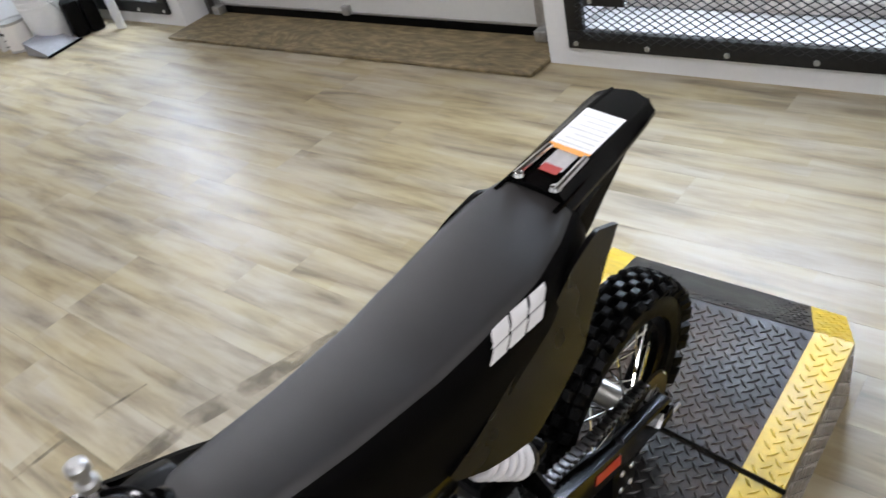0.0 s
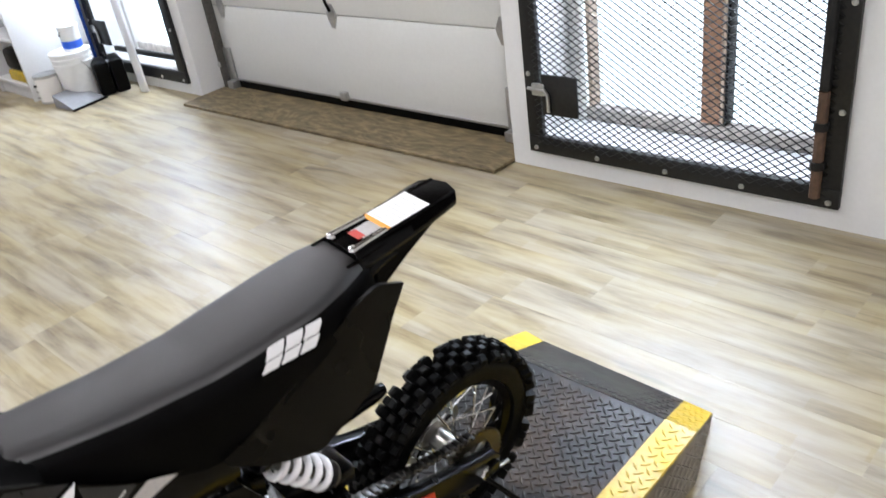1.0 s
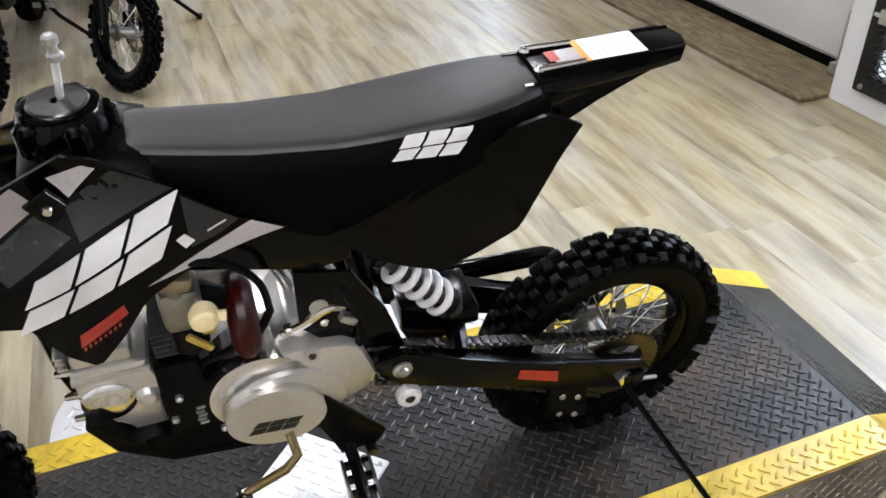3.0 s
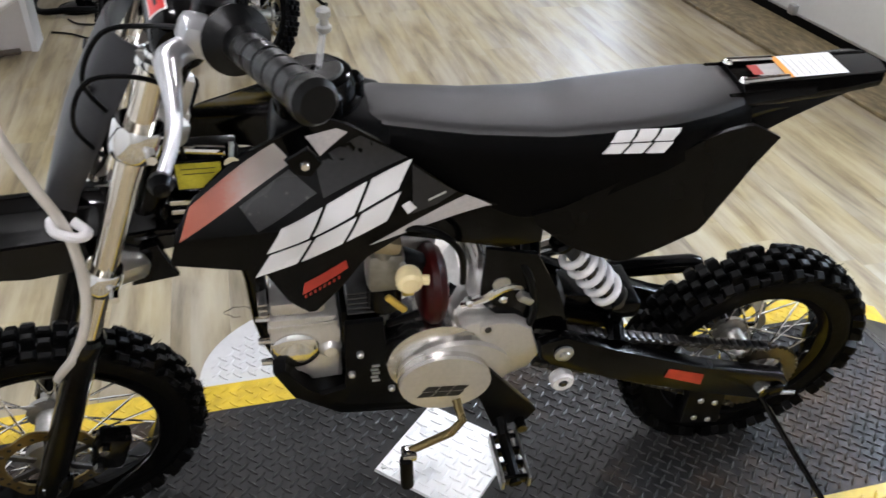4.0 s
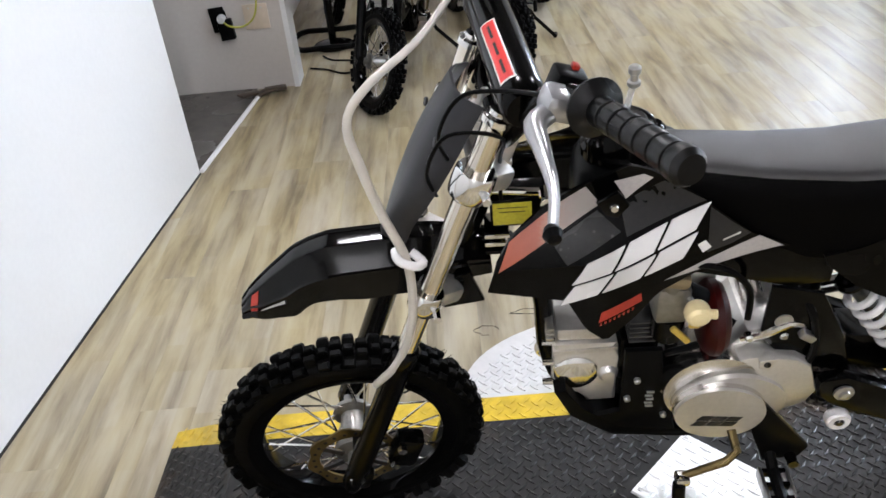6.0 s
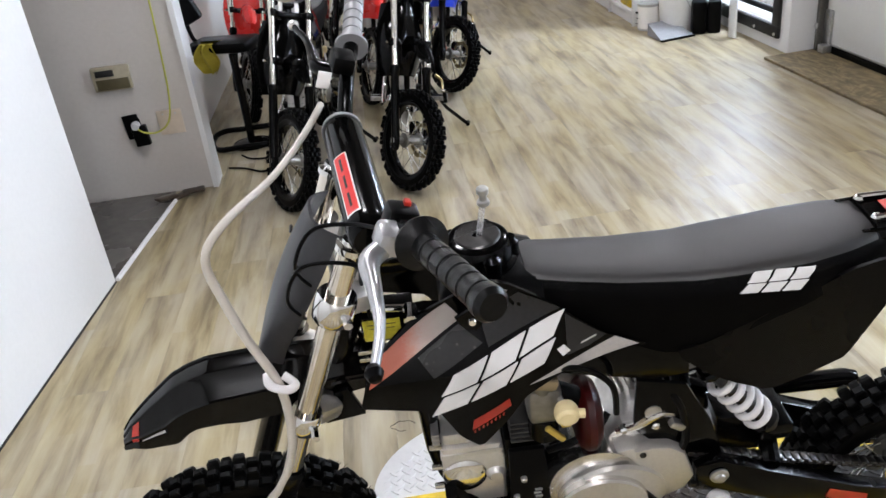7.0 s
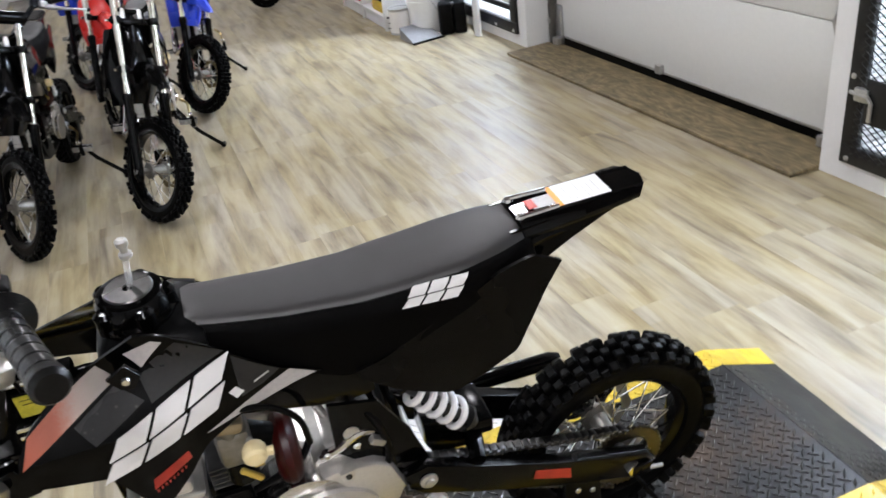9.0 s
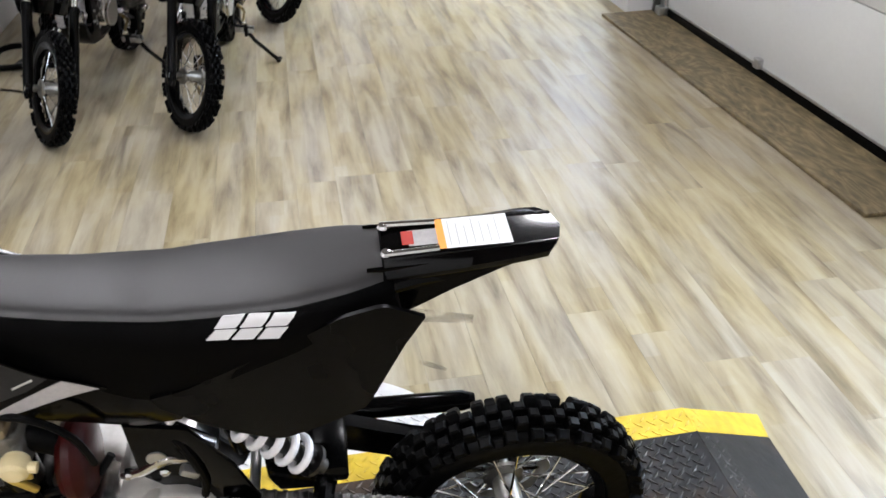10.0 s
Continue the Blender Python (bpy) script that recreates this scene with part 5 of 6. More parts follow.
    for bx, bz in ((-0.297, 0.417), (-0.310, 0.374), (-0.250, 0.330)):
        P("guard_bolt", lathe([(0, -0.079), (0.003, -0.079), (0.0052, -0.077), (0.0055, -0.071), (0, -0.070)], 10, "y", (bx, 0, bz)), GALV)
    # -- engine --
    def oval(cx, cz, ra, rb, y0, y1, bevel=0.004, tilt=-0.16):
        pts = []
        for k in range(44):
            u, v = ra * math.cos(2 * math.pi * k / 44), rb * math.sin(2 * math.pi * k / 44)
            pts.append((cx + u * math.cos(tilt) - v * math.sin(tilt), cz + u * math.sin(tilt) + v * math.cos(tilt)))
        return plate(pts, y0, y1, bevel)
    eng = P("engine", plate([(-0.235, 0.440), (-0.200, 0.462), (-0.135, 0.480), (-0.070, 0.470), (-0.046, 0.452), (-0.027, 0.395), (-0.040, 0.366), (-0.088, 0.342), (-0.160, 0.326), (-0.225, 0.350)], -0.094, -0.030, 0.009), ALUPAINT, "silver horizontal engine")
    part("crankcase", plate([(-0.262, 0.440), (-0.215, 0.472), (-0.12, 0.490), (-0.060, 0.480), (-0.040, 0.440), (-0.070, 0.350), (-0.145, 0.318), (-0.235, 0.325), (-0.262, 0.375)], -0.034, 0.095, 0.010), ALU, eng, "cast crankcase half")
    part("barrel", oval(-0.186, 0.408, 0.074, 0.073, -0.094, -0.02, 0.008), POLISHED, eng, "polished rounded case shoulder")
    part("clutch_rim", oval(-0.152, 0.387, 0.078, 0.060, -0.1030, -0.088, 0.004), ALUPAINT, eng, "silver crescent of the side cover")
    part("flywheel_cover", oval(-0.176, 0.379, 0.069, 0.057, -0.1165, -0.094, 0.005), ALUPAINT, eng, "oval silver flywheel cover")
    part("cover_lip", oval(-0.176, 0.379, 0.0706, 0.0586, -0.1105, -0.0985, 0.0015), POLISHED, eng)
    part("cover_boss", plate([(-0.128, 0.476), (-0.104, 0.480), (-0.108, 0.462), (-0.116, 0.456), (-0.126, 0.460)], -0.0985, -0.080, 0.002), ALUPAINT, eng)
    part("cover_screw", lathe([(0, -0.101), (0.0045, -0.101), (0.0055, -0.099), (0.0055, -0.090), (0, -0.090)], 12, "y", (-0.116, 0, 0.469)), DARKMETAL, eng)
    part("upper_case", plate([(-0.165, 0.470), (-0.140, 0.505), (-0.090, 0.515), (-0.060, 0.500), (-0.045, 0.465)], -0.062, 0.06, 0.008), ALU, eng, "rough upper case")
    part("clutch_arm", tube([(-0.150, -0.066, 0.492), (-0.120, -0.072, 0.508), (-0.088, -0.072, 0.528), (-0.062, -0.070, 0.520)], [0.005, 0.0075, 0.008, 0.005], 10, smooth=4), POLISHED, eng, "cast clutch arm")
    part("cable_clip", box((0.026, 0.02, 0.014), (-0.060, -0.076, 0.506), 0.004, turn=Matrix.Rotation(0.6, 4, "Y")), GALV, eng)
    for bx, bz, by in ((-0.140, 0.500, -0.068), (-0.092, 0.506, -0.072), (-0.252, 0.386, -0.066), (-0.238, 0.430, -0.066)):
        part("case_bolt", lathe([(0, -0.009), (0.004, -0.009), (0.0068, -0.006), (0.007, 0.004), (0, 0.004)], 8, "y", (bx, by, bz)), CHROME, eng)
    part("starter", tube([(-0.082, -0.03, 0.530), (-0.040, -0.03, 0.490)], 0.014, 14), DARKMETAL, eng)
    part("breather", tube([(-0.255, -0.060, 0.462), (-0.215, -0.070, 0.488), (-0.180, -0.064, 0.500), (-0.160, -0.050, 0.520)], 0.006, 10, smooth=4), SATIN, eng)
    for dx in (0.0, 0.022):
        part("breather_pipe", tube([(-0.158 + dx, 0.012, 0.600), (-0.140 + dx, 0.008, 0.545), (-0.120 + dx, 0.004, 0.490)], 0.008, 12, smooth=3), POLISHED, eng, "bright metal pipe")
    part("inlet_body", box((0.088, 0.055, 0.062), (-0.222, 0.010, 0.558), 0.020, seg=4), ALU, eng, "rounded silver inlet casting")
    cyl = P("cylinder", box((0.060, 0.090, 0.120), (-0.292, 0, 0.420), 0.006), STEELBLACK, "black finned cylinder")
    for k in range(5):
        part("cooling_fin", box((0.070, 0.104, 0.0032), (-0.288, -0.004, 0.366 + 0.0095 * k), 0.001), STEELBLACK, cyl)
        part("cooling_fin", box((0.040, 0.112, 0.0032), (-0.292, -0.004, 0.490 + 0.0100 * k), 0.001), GREYFIN, cyl)
        part("fin_edge", box((0.012, 0.004, 0.0022), (-0.274 - 0.002 * (k % 2), -0.0725, 0.352 + 0.0085 * k), 0.0005), GALV, cyl)
    part("cylinder_head", plate([(-0.422, 0.474), (-0.326, 0.474), (-0.322, 0.440), (-0.322, 0.336), (-0.370, 0.334), (-0.378, 0.366), (-0.424, 0.372)], -0.044, 0.050, 0.007), ALUPAINT, cyl, "silver cylinder head")
    part("head_rim", plate([(-0.424, 0.452), (-0.324, 0.458), (-0.324, 0.466), (-0.424, 0.462)], -0.0465, 0.050, 0.002), ALUPAINT, cyl)
    part("head_top", box((0.078, 0.080, 0.026), (-0.380, 0.0, 0.489), 0.008), ALUPAINT, cyl)
    part("head_bump", lathe([(0, -0.052), (0.010, -0.052), (0.016, -0.047), (0.018, -0.040), (0, -0.040)], 20, "y", (-0.338, 0, 0.404)), ALUPAINT, cyl)
    for k in range(3):
        part("cooling_fin", box((0.012, 0.080, 0.0040), (-0.428, 0.0, 0.482 + 0.011 * k), 0.001), ALU, cyl)
    for sz in (0.378, 0.425, 0.472):
        part("head_stud", tube([(-0.42, -0.034, sz), (-0.440, -0.034, sz)], [0.0062, 0.0050], 8), CHROME, cyl)
    part("head_cap", lathe([(0.0, -0.0540), (0.020, -0.0535), (0.031, -0.0510), (0.0355, -0.047), (0.0365, -0.040), (0.0, -0.040)], 36, "y", (-0.388, 0, 0.410)), CHROME, cyl, "polished round head cap")
    if main:
        slanted_blocks((-0.216, 0.355), (-0.150, 0.349), (-0.142, 0.371), (-0.206, 0.378), lambda x, z: -0.1166, 3, 0.03, INK, eng, "black slanted emblem blocks", 0.0009)
    # carburettor, filter, exhaust
    carb = P("carburettor", box((0.050, 0.050, 0.070), (-0.262, -0.068, 0.590), 0.012), CARBMETAL, "grey metal carburettor")
    part("carb_cap", box((0.048, 0.040, 0.022), (-0.266, -0.078, 0.642), 0.008, turn=Matrix.Rotation(0.25, 4, "Y")), CAPBEIGE, carb, "dull beige carburettor cap")
    part("carb_neck", tube([(-0.264, -0.074, 0.60), (-0.266, -0.078, 0.635)], 0.016, 16), CARBMETAL, carb)
    part("float_bowl", lathe([(0, -0.05), (0.018, -0.048), (0.024, -0.04), (0.024, 0.0), (0, 0.0)], 20, "z", (-0.262, -0.072, 0.562)), STEELBLACK, carb)
    part("choke_lever", box((0.010, 0.008, 0.040), (-0.250, -0.100, 0.545), 0.003, turn=Matrix.Rotation(-0.7, 4, "Y")), BRASS, carb, "brass choke lever")
    part("brass_tab", box((0.016, 0.006, 0.018), (-0.236, -0.110, 0.578), 0.003), BRASS, carb)
    part("intake_pipe", tube([(-0.250, -0.060, 0.595), (-0.225, -0.060, 0.580), (-0.205, -0.058, 0.565)], 0.018, 14, smooth=3), RUBBER, carb)
    part("fuel_knob", lathe([(0, -0.132), (0.012, -0.131), (0.0165, -0.127), (0.0180, -0.120), (0.0175, -0.112), (0.0150, -0.106), (0, -0.104)], 20, "y", (-0.237, 0, 0.606)), CREAM, carb, "cream plastic knob")
    part("knob_stem", tube([(-0.237, -0.106, 0.606), (-0.245, -0.08, 0.604)], 0.006, 8), CARBMETAL, carb)
    part("knob_nub", tube([(-0.226, -0.120, 0.606), (-0.212, -0.120, 0.604)], 0.007, 10), CREAM, carb)
    P("air_filter", lathe([(0, -0.018), (0.038, -0.018), (0.051, -0.013), (0.0575, -0.004), (0.0575, 0.006), (0.051, 0.015), (0.038, 0.020), (0, 0.021)], 36, "x", (-0.196, -0.056, 0.533)), DARKRED, "dark red air filter")
    P("filter_hose", tube([(-0.276, -0.088, 0.655), (-0.245, -0.098, 0.676), (-0.200, -0.104, 0.668), (-0.168, -0.104, 0.630), (-0.160, -0.098, 0.570)], 0.0048, 8, smooth=5), SATIN)
    P("exhaust", tube([(-0.40, 0.05, 0.36), (-0.43, 0.09, 0.32), (-0.36, 0.12, 0.28), (-0.15, 0.125, 0.31), (0.02, 0.12, 0.40), (0.16, 0.13, 0.42)], 0.016, 12, smooth=5), CHROME, "chrome exhaust pipe")
    P("silencer", tube([(0.12, 0.125, 0.335), (0.16, 0.128, 0.335), (0.34, 0.135, 0.322), (0.36, 0.135, 0.320)], [0.012, 0.018, 0.018, 0.013], 18), BLACK, "glossy black silencer")
    P("wiring", tube([(-0.10, -0.05, 0.60), (-0.06, -0.075, 0.55), (-0.045, -0.08, 0.47), (-0.07, -0.085, 0.42)], 0.006, 8, smooth=5), SATIN)
    # controls
    P("shift_lever", tube([(-0.165, -0.14, 0.372), (-0.160, -0.165, 0.352), (-0.178, -0.176, 0.343), (-0.244, -0.178, 0.310)], [0.007, 0.007, 0.0068, 0.0058], 10), GOLD, "gold shift lever")
    P("shift_clevis", box((0.022, 0.022, 0.016), (-0.240, -0.180, 0.310), 0.004), CHROME)
    P("shift_rubber", tube([(-0.245, -0.186, 0.304), (-0.243, -0.193, 0.248)], 0.0100, 14), RUBBER, "black shift pedal rubber")
    P("shift_tip", tube([(-0.243, -0.193, 0.249), (-0.2428, -0.1935, 0.245)], 0.0072, 12), GALV)
    for s in (-1, 1):
        pg = P("foot_peg", plate([(-0.150, 0.39), (-0.115, 0.40), (-0.078, 0.350), (-0.022, 0.276), (-0.034, 0.252), (-0.092, 0.244), (-0.118, 0.330)], s * 0.105 - 0.006, s * 0.105 + 0.006, 0.003), SATIN, "black folding foot peg")
        for dx in (-0.021, 0.021):
            part("peg_rail", box((0.005, 0.090, 0.024), (-0.074 + dx, s * 0.162, 0.226), 0.001), PEGSTEEL, pg, "worn bright peg rail")
        for k in range(4):
            part("peg_tooth", box((0.044, 0.006, 0.018), (-0.074, s * (0.124 + 0.025 * k), 0.228), 0.001), STEELBLACK, pg)
        part("peg_arm", tube([(-0.082, s * 0.10, 0.270), (-0.076, s * 0.125, 0.240), (-0.074, s * 0.205, 0.224)], 0.010, 8), SATIN, pg)
        part("peg_pin", tube([(-0.048, s * 0.100, 0.256), (-0.048, s * 0.130, 0.256)], 0.009, 10), DARKMETAL, pg)
        part("peg_spring", tube([(-0.060, s * 0.114, 0.230), (-0.056, s * 0.150, 0.220)], 0.005, 8), GALV, pg)
    # -- tank and shrouds --
    bm = bmesh.new()
    lps = []
    for x, hw, zt in ((-0.395, 0.030, 0.770), (-0.388, 0.050, 0.792), (-0.372, 0.064, 0.804), (-0.33, 0.074, 0.810), (-0.28, 0.074, 0.808), (-0.255, 0.072, 0.800)):
        half = [(0, zt), (hw * 0.6, zt - 0.002), (hw * 0.9, zt - 0.012), (hw, zt - 0.035), (hw * 1.02, 0.70), (hw * 0.7, 0.675)]
        lps.append([(x, -a, b) for a, b in half] + [(x, a, b) for a, b in half[:0:-1]])
    rings(bm, lps)
    tank = P("fuel_tank", bm, SATIN, "black plastic fuel tank", sharp=50)
    part("fuel_cap", lathe([(0, 0.800), (0.052, 0.800), (0.052, 0.812), (0.047, 0.816), (0.046, 0.834), (0.042, 0.842), (0.036, 0.845), (0.006, 0.845), (0.006, 0.842), (0, 0.842)], 40, "z", (-0.333, 0, 0)), BLACK, tank, "black screw cap")
    for k in range(5):
        a = 2 * math.pi * k / 5
        part("cap_lobe", lathe([(0, 0.806), (0.014, 0.806), (0.014, 0.832), (0.009, 0.838), (0, 0.839)], 14, "z", (-0.333 + 0.042 * math.cos(a), 0.042 * math.sin(a), 0)), BLACK, tank)
    part("cap_disc", lathe([(0.007, 0.8455), (0.032, 0.8455), (0.030, 0.8475), (0.007, 0.8475), (0.007, 0.8455)], 36, "z", (-0.333, 0, 0)), DARKMETAL, tank, "dull metal cap disc")
    if main:
        part("vent_tube", tube([(-0.330, 0.002, 0.843), (-0.322, 0.002, 0.895)], 0.0042, 12), CLEAR, tank, "clear vent tube")
        part("vent_valve", lathe([(0, 0), (0.0050, 0), (0.0085, 0.003), (0.0085, 0.008), (0.0052, 0.010), (0.0052, 0.018), (0.0080, 0.020), (0.0080, 0.027), (0.0045, 0.030), (0, 0.030)], 14, "z", (-0.321, 0.002, 0.890)), GALV, tank, "small shiny vent valve")
    s_top = [(-0.503, 0.722), (-0.485, 0.748), (-0.432, 0.786), (-0.378, 0.812), (-0.334, 0.832), (-0.306, 0.822), (-0.244, 0.778), (-0.172, 0.716), (-0.120, 0.688)]
    s_bot = [(-0.516, 0.678), (-0.414, 0.655), (-0.388, 0.600), (-0.360, 0.572), (-0.322, 0.610), (-0.292, 0.648), (-0.226, 0.676), (-0.165, 0.684), (-0.120, 0.687)]
    for s in (-1, 1):
        bm = skin(s_top if s < 0 else [(x, z - 0.022 * ease((z - 0.70) / 0.1)) for x, z in s_top], s_bot, shroud_depth, 0.005, 40, 14)
        sh = P("shroud", bm if s < 0 else mirror(bm), body, "pointed tank shroud with decals", sharp=30)
        if s < 0 and main:
            dc = shroud_depth
            slanted_blocks((-0.416, 0.651), (-0.252, 0.705), (-0.234, 0.771), (-0.396, 0.714), dc, 3, 0.035, DECALWHITE, sh, "large white slanted emblem blocks")
            part("decal", patch([(-0.246, 0.716), (-0.236, 0.720), (-0.227, 0.708), (-0.238, 0.702)], dc), DECALWHITE, sh)
            part("decal", patch([(-0.286, 0.668), (-0.163, 0.711), (-0.128, 0.689), (-0.200, 0.678)], dc, 0.0009, 10, 4), DECALGREY, sh, "pale grey wedge decal")
            part("decal", patch([(-0.486, 0.745), (-0.388, 0.804), (-0.370, 0.780), (-0.501, 0.711)], dc, 0.0010, 12), DECALFADE, sh, "stripe decal fading from red to grey")
            part("decal", patch([(-0.353, 0.810), (-0.318, 0.818), (-0.306, 0.812), (-0.338, 0.784)], dc, 0.0010), DECALGREY, sh, "grey stripe decal")
            part("decal", patch([(-0.368, 0.629), (-0.316, 0.654), (-0.314, 0.640), (-0.371, 0.610)], dc, 0.0012), DECALRED, sh, "small red emblem")
            for k in range(8):
                part("decal", patch([(-0.3690 + 0.006 * k, 0.6080 + 0.0030 * k), (-0.3662 + 0.006 * k, 0.6094 + 0.0030 * k), (-0.3668 + 0.006 * k, 0.6045 + 0.0030 * k), (-0.3690 + 0.006 * k, 0.6038 + 0.0030 * k)], dc, 0.0012, 1, 2), DECALRED, sh)
            part("decal", patch([(-0.432, 0.742), (-0.374, 0.773), (-0.345, 0.748), (-0.414, 0.715)], dc, 0.0005, 12, 4), DECALFLECK, sh, "charcoal decal with pale flecks")
            part("decal", patch([(-0.345, 0.778), (-0.292, 0.806), (-0.238, 0.774), (-0.338, 0.742)], dc, 0.0005, 12, 4), DECALDARK, sh, "charcoal shade decal")
            part("decal", patch([(-0.232, 0.764), (-0.176, 0.718), (-0.200, 0.706), (-0.232, 0.700)], dc, 0.0005, 8, 4), DECALDARK, sh, "charcoal shade decal")
            part("decal", patch([(-0.212, 0.716), (-0.190, 0.7225), (-0.190, 0.7200), (-0.212, 0.7135)], dc, 0.0010, 4), PRINT, sh, "small grey print bar")
            part("boss", plate([(-0.378, 0.796), (-0.352, 0.812), (-0.337, 0.790), (-0.350, 0.772), (-0.366, 0.776)], -0.109, -0.100, 0.003), BLACK, sh, "glossy black bolt boss")
            for bx, bz in ((-0.356, 0.790),):
                part("shroud_bolt", lathe([(0, -0.004), (0.0045, -0.004), (0.006, 0), (0, 0)], 12, "y", (bx, -0.1095, bz)), CHROME, sh)
    P("tank_rail", plate([(-0.285, 0.668), (-0.170, 0.690), (-0.110, 0.690), (-0.050, 0.668), (-0.050, 0.612), (-0.10, 0.606), (-0.18, 0.630), (-0.28, 0.654)], -0.078, -0.070, 0.003), BLACK, "black rail under the shroud")
    P("radiator_box", box((0.075, 0.050, 0.046), (-0.470, -0.012, 0.733), 0.004), STEELBLACK, "black box behind the forks")
    if main:
        P("warning_label", box((0.052, 0.002, 0.036), (-0.478, -0.0395, 0.735), 0.0005), YELLOWLABEL, "yellow warning label")
        for k in range(2):
            P("label_text", box((0.040 - 0.004 * k, 0.001, 0.0006), (-0.478, -0.041, 0.746 - 0.007 * k)), INK, "black print bars")
        for k in range(3):
            P("finned_plate", box((0.034, 0.05, 0.007), (-0.500, -0.02, 0.700 - 0.014 * k), 0.001), CHROME if k < 2 else STEELBLACK, "")
        P("steering_stop", plate([(-0.563, 0.640), (-0.541, 0.646), (-0.523, 0.590), (-0.583, 0.580)], -0.056, -0.044, 0.003), BLACK, "black triangular bracket behind the fork")
        P("chrome_rail", tube([(-0.512, -0.030, 0.770), (-0.430, -0.034, 0.763)], 0.0055, 10), CHROME, "short chrome rail over the label")
        P("head_bolt", tube([(-0.435, -0.055, 0.782), (-0.435, -0.085, 0.782)], 0.009, 10), CHROME)
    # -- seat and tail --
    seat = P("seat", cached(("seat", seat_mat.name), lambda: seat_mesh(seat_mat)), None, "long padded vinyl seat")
    if main:
        slanted_blocks((0.007, 0.7590), (0.0905, 0.7575), (0.1045, 0.7850), (0.021, 0.7830), seat_depth, 3, 0.055, DECALWHITE, seat, "white slanted emblem blocks on the seat side", 0.0016)
    for s in (-1, 1):
        top_line = [(-0.075, 0.672), (-0.035, 0.682), (0.04, 0.719), (0.15, 0.774), (0.200, 0.784), (0.247, 0.760)]
        bot_line = [(-0.068, 0.656), (-0.020, 0.614), (0.018, 0.592), (0.066, 0.571), (0.120, 0.588), (0.176, 0.612), (0.222, 0.714)]
        dp = lambda x, z: -0.092 + 0.010 * ease((x - 0.05) / 0.2) + 0.001 * ease((0.70 - z) / 0.12)
        bm = skin(top_line if s < 0 else [(x, z - 0.016 * ease((z - 0.66) / 0.08)) for x, z in top_line], bot_line + [(0.247, 0.759 if s < 0 else 0.740)], dp, 0.006, 30, 10)
        P("side_panel", bm if s < 0 else mirror(bm), PANELBLACK if main else body, "angular rear side panel", sharp=30)
        P("tail_side", skin([(0.185, 0.800), (0.245, 0.803), (0.335, 0.804), (0.392, 0.803)], [(0.165, 0.745), (0.189, 0.735), (0.236, 0.747), (0.282, 0.766), (0.347, 0.788), (0.395, 0.801)], (lambda x, z: -0.040 + 0.008 * ease((x - 0.2) / 0.2) - 0.24 * max(0, 0.805 - z)), 0.005, 20, 6) if s < 0 else
          mirror(skin([(0.185, 0.800), (0.245, 0.803), (0.335, 0.804), (0.392, 0.803)], [(0.165, 0.745), (0.189, 0.735), (0.236, 0.747), (0.282, 0.766), (0.347, 0.788), (0.395, 0.801)], (lambda x, z: -0.040 + 0.008 * ease((x - 0.2) / 0.2) - 0.24 * max(0, 0.805 - z)), 0.005, 20, 6)), body, "side of the tail")
    bm = bmesh.new()
    lps = []
    for i in range(21):
        x = 0.205 + 0.214 * i / 20
        t = i / 20
        hw = 0.035 - 0.004 * t - 0.002 * ease((t - 0.88) / 0.12)
        z = 0.808 + 0.007 * t
        low = 0.020 - 0.012 * t
        prof = [(-hw - 0.013, -low), (-hw - 0.012, -low + 0.004), (-hw * 0.98, -0.0015), (-hw * 0.92, 0.001), (-hw * 0.84, 0.001), (-hw * 0.80, -0.001), (0, 0.0)]
        prof += [(-a, b) for a, b in prof[-2::-1]]
        cut = lambda a: 0.022 * (a / 0.042) ** 2 * ease((t - 0.55) / 0.45)
        lps.append([(x - cut(a), a, z + b) for a, b in prof] + [(x - cut(a), a * 0.95, z + b - 0.006) for a, b in prof[::-1]])
    rings(bm, lps)
    tail = P("rear_fender", bm, fender_mat, "glossy rear fender tail", sharp=40)
    if main:
        on_tail = lambda x: 0.808 + 0.006 * (x - 0.205) / 0.214 + 0.0005
        def label_on(x0, x1, y0, y1, h, mat, lab, skew=0.0):
            b2 = bmesh.new()
            g = [[b2.verts.new((x0 + (x1 - x0) * i / 6 + skew * j, y0 + (y1 - y0) * j / 2, on_tail(x0 + (x1 - x0) * i / 6) + h)) for j in range(3)] for i in range(7)]
            for i in range(6):
                for j in range(2):
                    b2.faces.new((g[i][j], g[i + 1][j], g[i + 1][j + 1], g[i][j + 1]))
            return part("decal", b2, mat, tail, lab)
        label_on(0.279, 0.357, -0.026, 0.028, 0.0022, LABELWHITE, "white warning label")
        label_on(0.270, 0.279, -0.026, 0.028, 0.0022, DECALORANGE, "orange label heading")
        for k in range(7):
            label_on(0.284 + 0.0095 * k, 0.2855 + 0.0095 * k, -0.022, 0.024 - 0.006 * (k % 3), 0.0026, PRINT, "fine grey print bars")
        label_on(0.236, 0.271, -0.015, 0.013, 0.0012, DECALGREY, "brushed silver strip")
        label_on(0.228, 0.242, -0.013, 0.011, 0.0022, DECALRED, "small red label")
        for yy in (-0.025, 0.023):
            part("tail_rail", tube([(0.205, yy * 1.12, 0.812), (0.270, yy, on_tail(0.27) + 0.003)], 0.004, 8), CHROME, tail, "chrome rail")
            part("seat_hook", lathe([(0, 0), (0.007, 0), (0.005, 0.004), (0, 0.005)], 10, "z", (0.208, yy, 0.8105)), CHROME, tail)
    P("seat_base", box((0.30, 0.12, 0.055), (-0.165, 0, 0.705), 0.010), SATIN, "black seat base")
